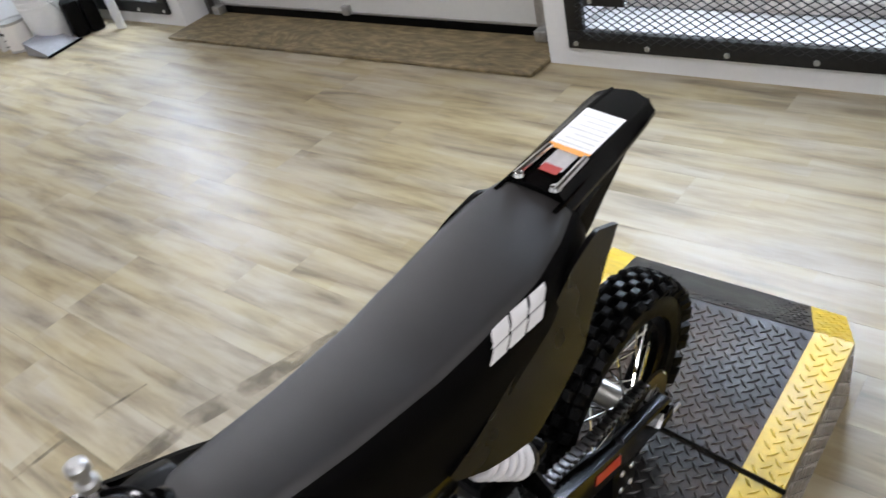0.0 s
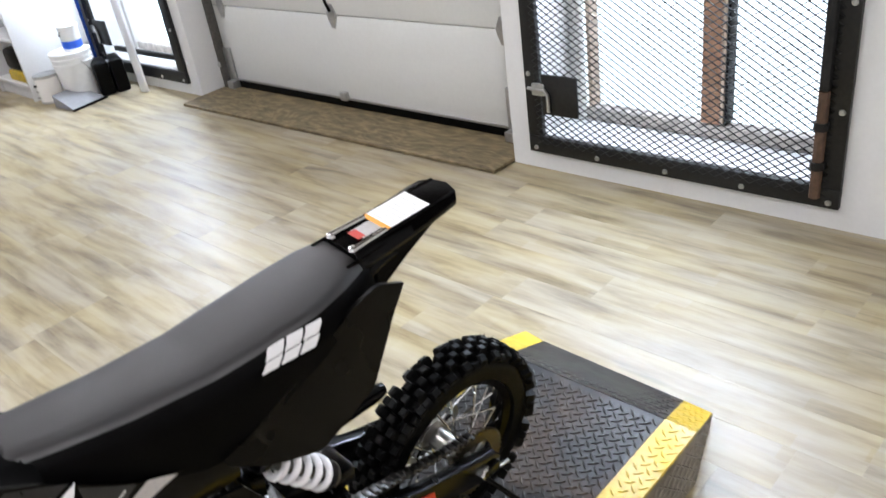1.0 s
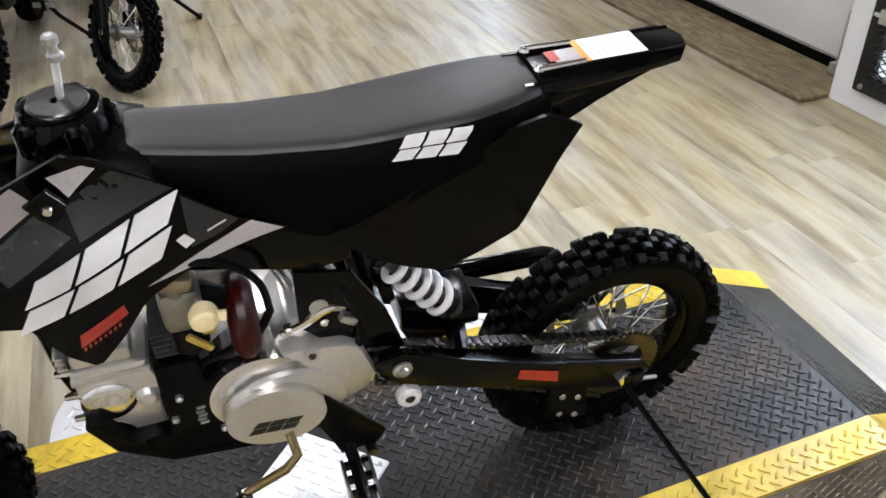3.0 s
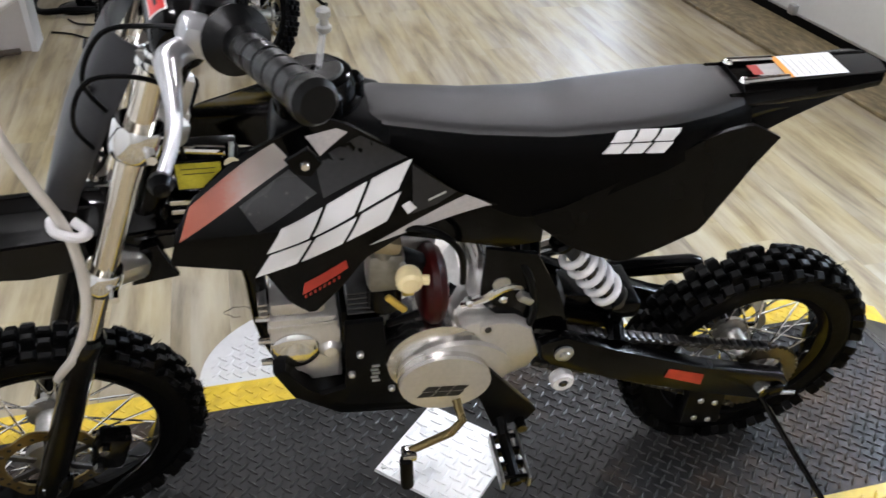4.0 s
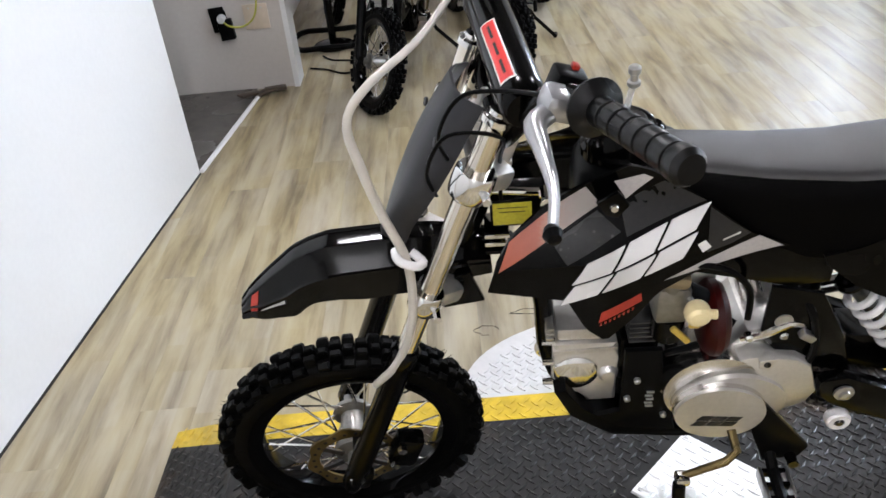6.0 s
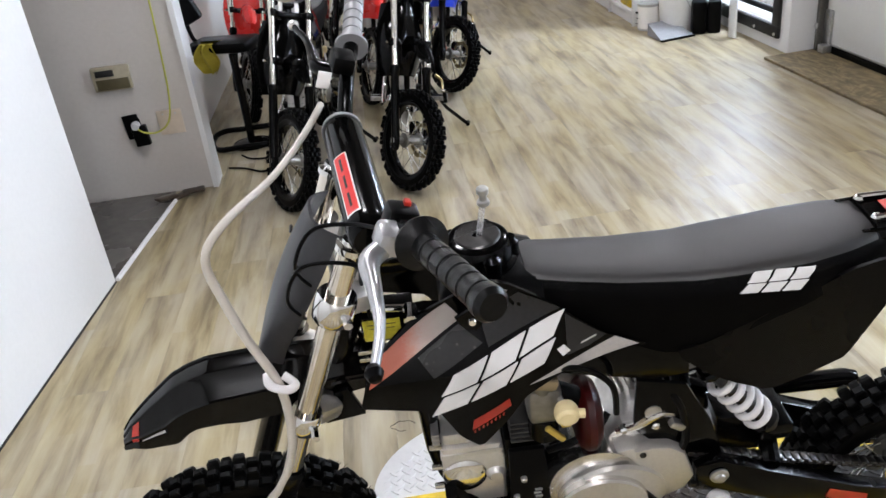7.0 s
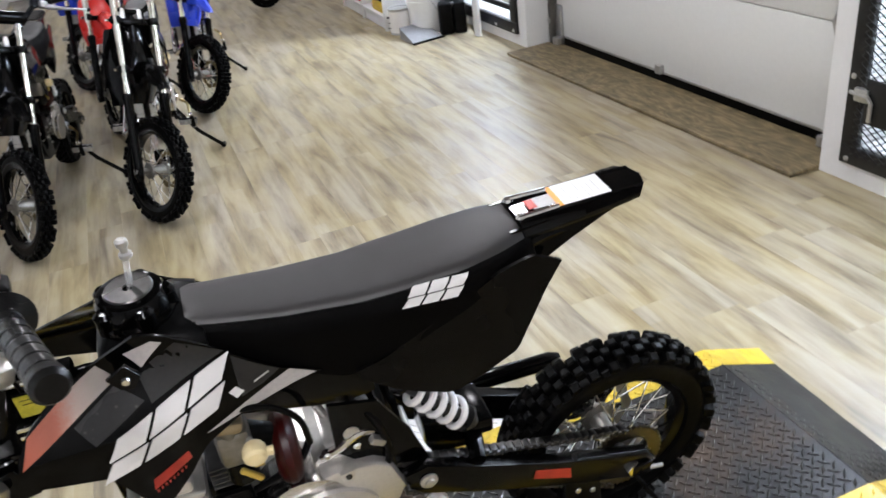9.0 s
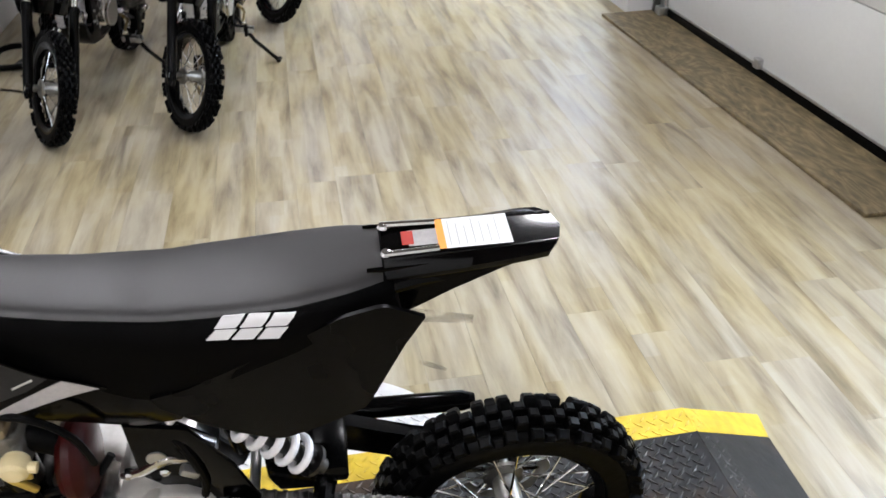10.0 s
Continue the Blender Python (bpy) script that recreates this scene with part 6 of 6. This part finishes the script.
    P("under_tray", box((0.24, 0.12, 0.070), (0.110, 0, 0.715), 0.012, turn=Matrix.Rotation(-0.28, 4, "Y")), SATIN, "black tray under the seat")
    # -- swingarm, chain, shock --
    for s in (-1, 1):
        sw = P("swingarm_beam", plate([(-0.030, 0.420), (0.010, 0.428), (0.10, 0.385), (0.25, 0.318), (0.43, 0.262), (0.448, 0.235), (0.435, 0.205), (0.40, 0.200), (0.25, 0.256), (0.10, 0.318), (0.0, 0.366), (-0.028, 0.385)], s * 0.086 - 0.012, s * 0.086 + 0.012, 0.006), STEELBLACK, "black box-section swingarm")
        part("axle_block", box((0.040, 0.008, 0.026), (0.415, s * 0.102, 0.228), 0.003), STEELBLACK, sw)
        part("adjuster", tube([(0.425, s * 0.102, 0.222), (0.462, s * 0.102, 0.214)], 0.004, 8), GALV, sw)
        if s < 0 and main:
            part("decal", patch([(0.200, 0.324), (0.268, 0.297), (0.270, 0.270), (0.196, 0.304)], lambda x, z: -0.0985, 0.0012), DECALRED, sw, "red swingarm decal")
            for q in range(2):
                for w2 in range(2):
                    part("guide_bolt", lathe([(0, -0.004), (0.005, -0.003), (0.006, 0), (0, 0)], 10, "y", (0.289 + 0.030 * q, -0.0935, 0.166 + 0.048 * w2 - 0.012 * q)), GALV, sw)
    P("chain_guide", plate([(0.262, 0.262), (0.335, 0.235), (0.345, 0.135), (0.268, 0.150)], -0.092, -0.055, 0.004), SATIN, "black chain guide")
    P("swing_pivot", lathe([(0, -0.112), (0.008, -0.110), (0.009, -0.106), (0.015, -0.104), (0.015, -0.100), (0.008, -0.098), (0.008, 0.108), (0.020, 0.110), (0.020, 0.118), (0, 0.122)], 16, "y", (0.008, 0, 0.399)), GALV, "galvanised pivot bolt")
    P("chain_roller", lathe([(0.0085, -0.098), (0.0165, -0.098), (0.0195, -0.094), (0.0195, -0.082), (0.0165, -0.078), (0.0085, -0.078), (0.0085, -0.098)], 26, "y", (0.021, 0, 0.318)), SPRING, "pale chain roller")
    P("roller_bolt", lathe([(0, -0.100), (0.0055, -0.100), (0.0085, -0.096), (0.0085, -0.06), (0, -0.06)], 8, "y", (0.021, 0, 0.318)), DARKMETAL)
    link = cached("link", lambda: mesh_of(box((0.0125, 0.016, 0.0105), (0, 0, 0), 0.002, box((0.008, 0.022, 0.006), (0.0075, 0, 0), 0.001)), DARKMETAL))
    runs = [((-0.03, 0.425), (0.02, 0.412), (0.06, 0.400), (0.25, 0.345), (0.40, 0.309)), ((-0.02, 0.345), (0.10, 0.300), (0.25, 0.225), (0.38, 0.156))]
    chain = P("chain", bmesh.new(), DARKMETAL, "oily drive chain")
    for run in runs:
        n = 30
        pts = along(run, n)
        for k in range(n - 1):
            d = pts[k + 1] - pts[k]
            part("link", link, None, chain, "", Matrix.Translation((pts[k].x, -0.067, pts[k].y)) @ Matrix.Rotation(-math.atan2(d.y, d.x), 4, "Y"))
    a, b = Vector((-0.010, -0.048, 0.589)), Vector((0.107, -0.046, 0.437))
    shock = P("shock_absorber", tube([a, b], 0.012, 14), DARKMETAL, "rear shock absorber")
    d = (b - a)
    q = d.to_track_quat("Z", "Y").to_matrix().to_4x4()
    coil = []
    turns, ln = 5.0, d.length * 0.70
    for k in range(int(turns * 18) + 1):
        an = 2 * math.pi * k / 18
        coil.append(Matrix.Translation(a) @ q @ Vector((0.0222 * math.cos(an), 0.0222 * math.sin(an), 0.026 + ln * k / (turns * 18))))
    part("spring", tube(coil, 0.0058, 10), SPRING, shock, "white coil spring")
    part("spring_collar", lathe([(0, 0), (0.018, 0), (0.022, 0.004), (0.022, 0.010), (0, 0.012)], 24, "z", m=Matrix.Translation(a) @ q), STEELBLACK, shock)
    part("spring_seat", lathe([(0, 0), (0.024, 0), (0.024, 0.006), (0.015, 0.012), (0, 0.012)], 24, "z", m=Matrix.Translation(a + d * 0.87) @ q), DARKMETAL, shock)
    P("shock_mount", box((0.05, 0.09, 0.035), (0.118, -0.01, 0.425), 0.006), STEELBLACK)
    P("linkage_bracket", plate([(0.026, 0.450), (0.060, 0.446), (0.100, 0.425), (0.124, 0.362), (0.040, 0.366), (0.026, 0.400)], -0.032, 0.030, 0.005), STEELBLACK, "black bracket under the shock")
    P("swing_brace", tube([(0.10, -0.083, 0.385), (0.118, 0, 0.41), (0.10, 0.083, 0.385)], 0.016, 10), STEELBLACK)
    return bike


BIKE = Matrix.Translation((0, 0.048, DECK)) @ Matrix.Rotation(radians(-2.8), 4, "Z") @ Matrix.Rotation(radians(8.3), 4, "X")
main_bike = dirt_bike("black dirt bike with white emblems standing on the lift", BIKE, radians(9), BLACK, GLOSS, PLATEGREY, SEAT, True)
# milky brake line sleeve and its tie
hose_pts = [(-0.526, 0.170, 0.985), (-0.545, 0.10, 0.980), (-0.582, 0.01, 0.970), (-0.636, -0.075, 0.962), (-0.664, -0.097, 0.928), (-0.656, -0.104, 0.868), (-0.640, -0.108, 0.800), (-0.618, -0.112, 0.726), (-0.619, -0.112, 0.645), (-0.633, -0.112, 0.578), (-0.660, -0.110, 0.520), (-0.680, -0.104, 0.490), (-0.697, -0.090, 0.458)]
part("brake_hose", tube(hose_pts, [0.0048] * 3 + [0.0054] * 2 + [0.0062] * (len(hose_pts) - 5), 12, smooth=6), HOSE, main_bike, "milky sleeve over the front brake hose")
part("hose_tie", tube([(-0.632, -0.105, 0.738), (-0.626, -0.124, 0.737), (-0.606, -0.126, 0.728), (-0.597, -0.112, 0.722), (-0.612, -0.100, 0.730)], 0.0060, 10, smooth=4), SPRING, main_bike, "white plastic tie round the hose")
solid("prop_stand", tube([(0.395, -0.07, DECK + 0.20), (0.497, -0.262, DECK + 0.012), (0.500, -0.272, DECK + 0.006)], 0.0055, 8), STEELBLACK, "thin black prop rod bracing the rear wheel on the lift", "prop stand")


def side_stand(bike):
    part("side_stand", tube([(-0.06, -0.10, 0.30), (0.02, -0.20, 0.14), (0.03, -0.32, 0.042)], 0.010, 8), STEELBLACK, bike, "black side stand")
    part("stand_foot", tube([(0.01, -0.32, 0.044), (0.055, -0.325, 0.042)], 0.012, 8), STEELBLACK, bike)


def parked(x, y, face, lean):
    """A bike standing on the floor; x, y is its front tyre's contact, face the heading in degrees (0: nose to -y)."""
    return Matrix.Translation((x, y, 0)) @ Matrix.Rotation(radians(90 + face), 4, "Z") @ Matrix.Rotation(radians(lean), 4, "X") @ Matrix.Translation((0.776, 0, 0))


bike_black = dirt_bike("black dirt bike standing on its side stand on the floor", parked(-0.36, 2.52, -6, 6), radians(36), BLACK, BLACK, BLACK, SEAT, False)
side_stand(bike_black)
copy_thing(bike_black, parked(-0.91, 2.48, -8, 6))
bike_red = dirt_bike("red and black dirt bike standing on its side stand", parked(-0.47, 3.95, -7, 6), radians(20), BRIGHTRED, BRIGHTRED, BRIGHTRED, SEAT, False)
side_stand(bike_red)
tagged(copy_thing(bike_red, parked(-1.215, 3.92, -4, 5)), "red dirt bike parked close to the white wall")
bike_blue = dirt_bike("blue dirt bike standing on its side stand", parked(0.03, 3.98, -5, 6), radians(36), BRIGHTBLUE, BRIGHTBLUE, BRIGHTBLUE, SEAT, False)
side_stand(bike_blue)
tagged(copy_thing(bike_blue, parked(-0.63, 5.12, -5, 6)), "blue dirt bike parked in the back row")

# ---- floor planks ----
PW, PL = 0.152, 1.22
pv = [(x, y, z) for z in (-0.006, 0.0) for x, y in ((0.0003, 0.00015), (PW - 0.0003, 0.00015), (PW - 0.0003, PL - 0.00015), (0.0003, PL - 0.00015))]
plank_mesh = raw(pv, [(4, 5, 6, 7), (0, 1, 5, 4), (1, 2, 6, 5), (2, 3, 7, 6), (3, 0, 4, 7)], PLANK)
rng = random.Random(4)
rest_v, rest_f = [], []
for i in range(32):
    x = -2.35 + i * PW
    shift = rng.random() * PL
    for j in range(12):
        y = -4.4 - shift + j * PL + 0.0
        if y > 10.0:
            continue
        if -1.9 < x < 2.2 and -1.3 < y < 7.6:
            part("plank", plank_mesh, None, floor, "", Matrix.Translation((x, y, 0)))
        else:
            k = len(rest_v)
            rest_v += [(x + a, y + b, c) for a, b, c in pv]
            rest_f += [tuple(k + q for q in f) for f in ((4, 5, 6, 7), (0, 1, 5, 4), (1, 2, 6, 5), (2, 3, 7, 6), (3, 0, 4, 7))]
part("far_planks", raw(rest_v, rest_f, PLANK), None, floor)["kind"] = "stuff"

# ---- things along the garage wall ----
def bucket(at):
    ob = thing("bucket", "white plastic bucket with a ribbed lid on the floor", "bucket", m=Matrix.Translation(at))
    part("body", lathe([(0, 0), (0.128, 0), (0.132, 0.006), (0.146, 0.27), (0.152, 0.275), (0.152, 0.285), (0.147, 0.288), (0.148, 0.312), (0.154, 0.315), (0.154, 0.325), (0.149, 0.328), (0.150, 0.350), (0, 0.350)], 40, "z"), BUCKET, ob)
    part("lid", lathe([(0, 0.350), (0.157, 0.350), (0.158, 0.366), (0.150, 0.370), (0.146, 0.362), (0, 0.362)], 40, "z"), BUCKET, ob)
    part("handle", tube([(0.0, 0.153, 0.30), (0.04, 0.150, 0.24), (0.08, 0.10, 0.17), (0.10, 0, 0.14), (0.08, -0.10, 0.17), (0.04, -0.150, 0.24), (0.0, -0.153, 0.30)], 0.0035, 8, smooth=4), GALV, ob)
    return ob


bucket((1.80, 4.72, 0)).scale = (0.87, 0.87, 0.87)
tub = thing("tub", "white plastic tub with a blue label standing on the bucket", "tub", m=Matrix.Translation((1.835, 4.71, 0.316)) @ Matrix.Rotation(0.06, 4, "X"))
part("body", lathe([(0, 0), (0.058, 0), (0.062, 0.004), (0.066, 0.15), (0, 0.152)], 28, "z"), BUCKET, tub)
part("lid", lathe([(0, 0.15), (0.070, 0.15), (0.070, 0.168), (0, 0.170)], 28, "z"), BUCKET, tub)
part("label", lathe([(0.0625, 0.02), (0.0645, 0.02), (0.0660, 0.07), (0.0640, 0.07), (0.0625, 0.02)], 28, "z"), BLUE, tub, "blue label band")
for k in range(3):
    part("print", box((0.002, 0.030 - 0.006 * k, 0.007), (-0.0655, 0.012 - 0.01 * k, 0.105 + 0.013 * k)), INK, tub, "dark print bar")
can = thing("paint_can", "grey metal paint can with a white label", "paint can", m=Matrix.Translation((1.645, 4.86, 0)))
part("body", lathe([(0, 0), (0.082, 0), (0.084, 0.004), (0.082, 0.010), (0.082, 0.178), (0.085, 0.182), (0.085, 0.190), (0.072, 0.190), (0.070, 0.182), (0, 0.182)], 32, "z"), GALV, can)
part("label", lathe([(0.0822, 0.015), (0.0832, 0.015), (0.0832, 0.172), (0.0822, 0.172), (0.0822, 0.015)], 32, "z"), LABELWHITE, can, "white label")
for k in range(3):
    part("print", box((0.002, 0.055 - 0.018 * (k % 2), 0.016 if k == 0 else 0.005), (-0.0835, 0, 0.125 - 0.04 * k), turn=Matrix.Rotation(0.35, 4, "Z")), INK, can, "dark print bar")
pan = thing("dustpan", "grey plastic dustpan lying on the floor", "dustpan", m=Matrix.Translation((1.69, 4.57, 0.0)) @ Matrix.Rotation(radians(12), 4, "Z"))
bm = bmesh.new()
rings(bm, [[(-0.13, -0.11, z), (0.13, -0.11, z), (0.10, 0.12, z + h), (-0.10, 0.12, z + h)] for z, h in ((0.002, 0.0), (0.010, 0.075))])
part("tray", bm, GREYPLASTIC, pan)
part("lip", box((0.27, 0.022, 0.012), (0, -0.115, 0.007), 0.003), RUBBER, pan, "black rubber lip")
case = thing("tool_case", "black plastic tool case standing on the floor", "tool case", m=Matrix.Translation((1.97, 4.60, 0)) @ Matrix.Rotation(radians(-18), 4, "Z") @ Matrix.Scale(0.8, 4))
part("shell", box((0.125, 0.30, 0.28), (-0.066, 0, 0.141), 0.022), SATIN, case)
part("shell", box((0.115, 0.30, 0.28), (0.060, 0, 0.141), 0.022), SATIN, case)
part("handle", tube([(0, -0.06, 0.275), (0, -0.05, 0.315), (0, 0.05, 0.315), (0, 0.06, 0.275)], 0.010, 10, smooth=3), SATIN, case)
for yy in (-0.09, 0.09):
    part("latch", box((0.03, 0.035, 0.05), (0.0, yy, 0.255), 0.004), GREYPLASTIC, case)
solid("white_board", box((0.018, 0.095, 1.42), (0, 0, 0.71), 0.003, turn=None), WALLWHITE, "long white board leaning on the wall by the window", "board", m=Matrix.Translation((2.035, 4.30, 0.0)) @ Matrix.Rotation(radians(9), 4, "X").inverted() @ Matrix.Rotation(radians(3.2), 4, "Y"))
strip = solid("blue_strip", box((0.02, 0.025, 1.3), (0, 0, 0.65), 0.004), BLUE, "narrow blue plastic strip standing in the corner", "strip", m=Matrix.Translation((2.09, 5.03, 0.0)))


def shelf_unit():
    ob = thing("shelf_unit", "low white open shelf unit with goods on it", "shelf", m=Matrix.Translation((1.56, 4.98, 0)))
    for y in (0.012, 0.60, 1.19):
        part("side_panel", box((0.50, 0.024, 1.05), (0.25, y, 0.525), 0.002), WALLWHITE, ob)
    for z in (0.10, 0.42, 0.74, 1.062):
        for y, w in ((0.306, 0.562), (0.895, 0.564)):
            part("shelf_board", box((0.50, w, 0.024), (0.25, y, z), 0.002), WALLWHITE, ob)
    part("plinth", box((0.02, 1.17, 0.085), (0.03, 0.6, 0.044), 0.002), WALLWHITE, ob)
    part("back_panel", box((0.008, 1.17, 0.95), (0.494, 0.6, 0.58)), WALLWHITE, ob)


shelf_unit()
for y, mat2 in ((5.185, YELLOW), (5.80, BRIGHTRED)):
    bag = thing("tool_bag", "black bag with a coloured base on the low shelf", "bag", "bags on the shelf", m=Matrix.Translation((1.72, y, 0.112)))
    part("body", box((0.28, 0.30, 0.15), (0, 0, 0.155), 0.03), SATIN, bag)
    part("base", box((0.285, 0.305, 0.075), (0, 0, 0.0385), 0.015), mat2, bag)
    part("strap", tube([(0, -0.10, 0.225), (0, -0.08, 0.27), (0, 0.08, 0.27), (0, 0.10, 0.225)], 0.008, 8, smooth=4), RUBBER, bag)

# ---- things by the doorway and behind the bikes ----
th = thing("thermostat", "small beige wall control box", "thermostat", m=Matrix.Translation((-1.655, 2.897, 0.615)))
part("body", box((0.175, 0.03, 0.115), (0, -0.015, 0), 0.006), TAUPE, th)
part("display", box((0.085, 0.003, 0.030), (-0.025, -0.0305, 0.026), 0.001), INK, th, "dark display")
part("front_flap", box((0.150, 0.004, 0.050), (0.004, -0.0315, -0.026), 0.001), OLIVE, th)
pl = thing("wall_socket", "black socket outlet with a plug in it", "socket", m=Matrix.Translation((-1.605, 2.897, 0.345)) @ Matrix.Rotation(radians(-4), 4, "Y"))
part("plate", box((0.075, 0.010, 0.120), (-0.022, -0.005, 0.022), 0.004), SATIN, pl)
part("adapter", box((0.070, 0.035, 0.100), (0.010, -0.028, -0.022), 0.006), SATIN, pl, "black plug-in adapter")
part("socket_face", box((0.045, 0.004, 0.060), (0, -0.0115, 0.032), 0.002), RUBBER, pl)
part("plug", lathe([(0, 0), (0.020, 0), (0.022, -0.02), (0.016, -0.04), (0, -0.042)], 16, "y", (0, -0.013, 0.03)), PALEGREY, pl)
cp = thing("cover_plate", "beige blank cover plate on the wall", "wall plate", m=Matrix.Translation((-1.445, 2.897, 0.365)))
part("plate", box((0.118, 0.007, 0.120), (0, -0.0035, 0), 0.002), BEIGE, cp)
for xx in (-0.03, 0.03):
    part("screw", lathe([(0, 0), (0.005, 0), (0.004, -0.002), (0, -0.002)], 10, "y", (xx, -0.007, 0.042)), GALV, cp)
solid("extension_cord", tube([(-1.385, 2.885, 1.30), (-1.395, 2.88, 0.90), (-1.405, 2.875, 0.66), (-1.415, 2.865, 0.50), (-1.445, 2.855, 0.38), (-1.51, 2.85, 0.335), (-1.575, 2.848, 0.345), (-1.605, 2.86, 0.375)], 0.0045, 8, smooth=6), GREENCORD, "yellow-green cord hanging down the grey wall to the socket", "cord")
bm = bmesh.new()
for k, (x0, y0, a) in enumerate(((-1.475, 2.80, 0.5), (-1.41, 2.83, 0.2), (-1.53, 2.76, 0.9))):
    box((0.11, 0.05, 0.016), (x0, y0, 0.014 + 0.008 * k), 0.006, bm, Matrix.Rotation(a, 4, "Z") @ Matrix.Rotation(0.15 * (k - 1), 4, "Y"))
solid("door_wedge", bm, DARKFLOOR, "crumpled dark brown wedge lying at the threshold", "door wedge")
loop = [(-1.205 + 0.205 * math.cos(a), 3.555 + 0.20 * math.sin(a), 0.022 + 0.012 * math.sin(3 * a)) for a in [2 * math.pi * k / 16 for k in range(15)]]
solid("black_hose", tube(loop, 0.016, 10, smooth=4), RUBBER, "coil of black hose lying on the floor by the wall", "hose")
solid("power_cable", tube([(-1.27, 3.12, 0.006), (-1.18, 3.08, 0.006), (-1.08, 3.0, 0.006), (-1.0, 3.06, 0.006), (-1.05, 3.18, 0.006), (-1.16, 3.22, 0.006), (-1.22, 3.30, 0.006)], 0.005, 8, smooth=6), RUBBER, "thin black cable lying in loops on the floor", "cable")
stool = thing("shop_stool", "black padded shop stool with a backrest", "stool", m=Matrix.Translation((-1.235, 3.50, 0)) @ Matrix.Rotation(radians(-18), 4, "Z"))
part("seat", box((0.36, 0.22, 0.06), (0.02, 0, 0.575), 0.022), SATIN, stool)
part("backrest", box((0.13, 0.05, 0.34), (-0.19, 0.0, 0.86), 0.018, turn=Matrix.Rotation(radians(-24), 4, "Y")), SATIN, stool)
part("back_tube", tube([(-0.10, 0.0, 0.56), (-0.15, 0, 0.62), (-0.17, 0, 0.72)], 0.012, 8, smooth=3), STEELBLACK, stool)
part("pedestal", tube([(0.06, 0, 0.03), (0.06, 0, 0.55)], 0.022, 14), STEELBLACK, stool)
part("base_plate", lathe([(0, 0), (0.11, 0), (0.11, 0.012), (0.04, 0.03), (0, 0.03)], 28, "z", (0.06, 0, 0)), STEELBLACK, stool)
bm = bmesh.new()
n = 14
g = []
for i in range(n + 1):
    row = []
    for j in range(n + 1):
        u, v = i / n, j / n
        over = ease((v - 0.25) / 0.2)
        x = -0.02 + 0.13 * (u - 0.5) * (1 - 0.25 * v) + 0.022 * math.sin(7 * v + 3 * u)
        y = -0.05 - 0.075 * min(1, v / 0.30) - 0.022 * math.sin(13 * u + 2 * v) * over
        z = 0.609 - 0.16 * max(0, v - 0.27) / 0.73 - 0.006 * math.sin(8 * u) * over
        row.append(bm.verts.new((x, y, z + 0.02 * (abs(u - 0.5) * over))))
    g.append(row)
for i in range(n):
    for j in range(n):
        bm.faces.new((g[i][j], g[i + 1][j], g[i + 1][j + 1], g[i][j + 1]))
bmesh.ops.solidify(bm, geom=bm.faces[:], thickness=0.003)
solid("cleaning_cloth", bm, CLOTH, "yellow microfibre cloth draped over the stool", "cloth", m=stool.matrix_basis)
tyre = thing("spare_tyre", "black knobby tyre standing at the far end of the room", "tyre", m=Matrix.Translation((1.0, 6.75, 0.237)) @ Matrix.Rotation(radians(35), 4, "Z") @ Matrix.Rotation(radians(4), 4, "X"))
part("carcass", CACHE[("rear_wheel", "tyre")], None, tyre)
part("tread", CACHE[("rear_wheel", "tread")], None, tyre)["kind"] = "stuff"
# ragged scuff marks in the vinyl beyond the lift
rng2 = random.Random(9)
for cx, cy, w2, h2 in ((-0.505, 0.80, 0.036, 0.022), (-0.37, 0.87, 0.060, 0.014)):
    ring = [(cx + w2 * (0.75 + 0.4 * rng2.random()) * math.cos(a), cy + h2 * (0.75 + 0.4 * rng2.random()) * math.sin(a), 0.0006) for a in [2 * math.pi * k / 13 for k in range(11)]]
    solid("floor_scuff", tube(ring, [0.0005 + 0.0012 * rng2.random() for _ in ring], 6, smooth=3), DARKFLOOR, "ragged dark scuff mark in the vinyl floor", "scuff mark", kind="structure")


def floor_mark(points, wide, label):
    pts = along([(x, y, 0.0012) for x, y in points], 24)
    bm = bmesh.new()
    rows = []
    for i, p in enumerate(pts):
        d = (pts[min(i + 1, 23)] - pts[max(i - 1, 0)]).normalized()
        w = Vector((-d.y, d.x, 0)) * wide * (0.55 + 0.45 * math.sin(math.pi * i / 23))
        rows.append([bm.verts.new(p + w * k) for k in (-0.5, 0.0, 0.5)])
    for a, b in zip(rows, rows[1:]):
        for k in range(2):
            bm.faces.new((a[k], a[k + 1], b[k + 1], b[k]))
    return solid("floor_mark", bm, SMEAR, label, "floor mark", kind="structure")


floor_mark([(-0.11, 1.136), (0.123, 1.112), (0.339, 1.033), (0.564, 0.964)], 0.075, "faint brown rubber mark across the vinyl floor")
floor_mark([(-0.237, 1.403), (-0.021, 1.39), (0.16, 1.349)], 0.016, "thin dark scrape on the vinyl floor")
floor_mark([(0.374, 0.808), (0.42, 0.775), (0.444, 0.759)], 0.02, "small dark scrape on the vinyl floor")
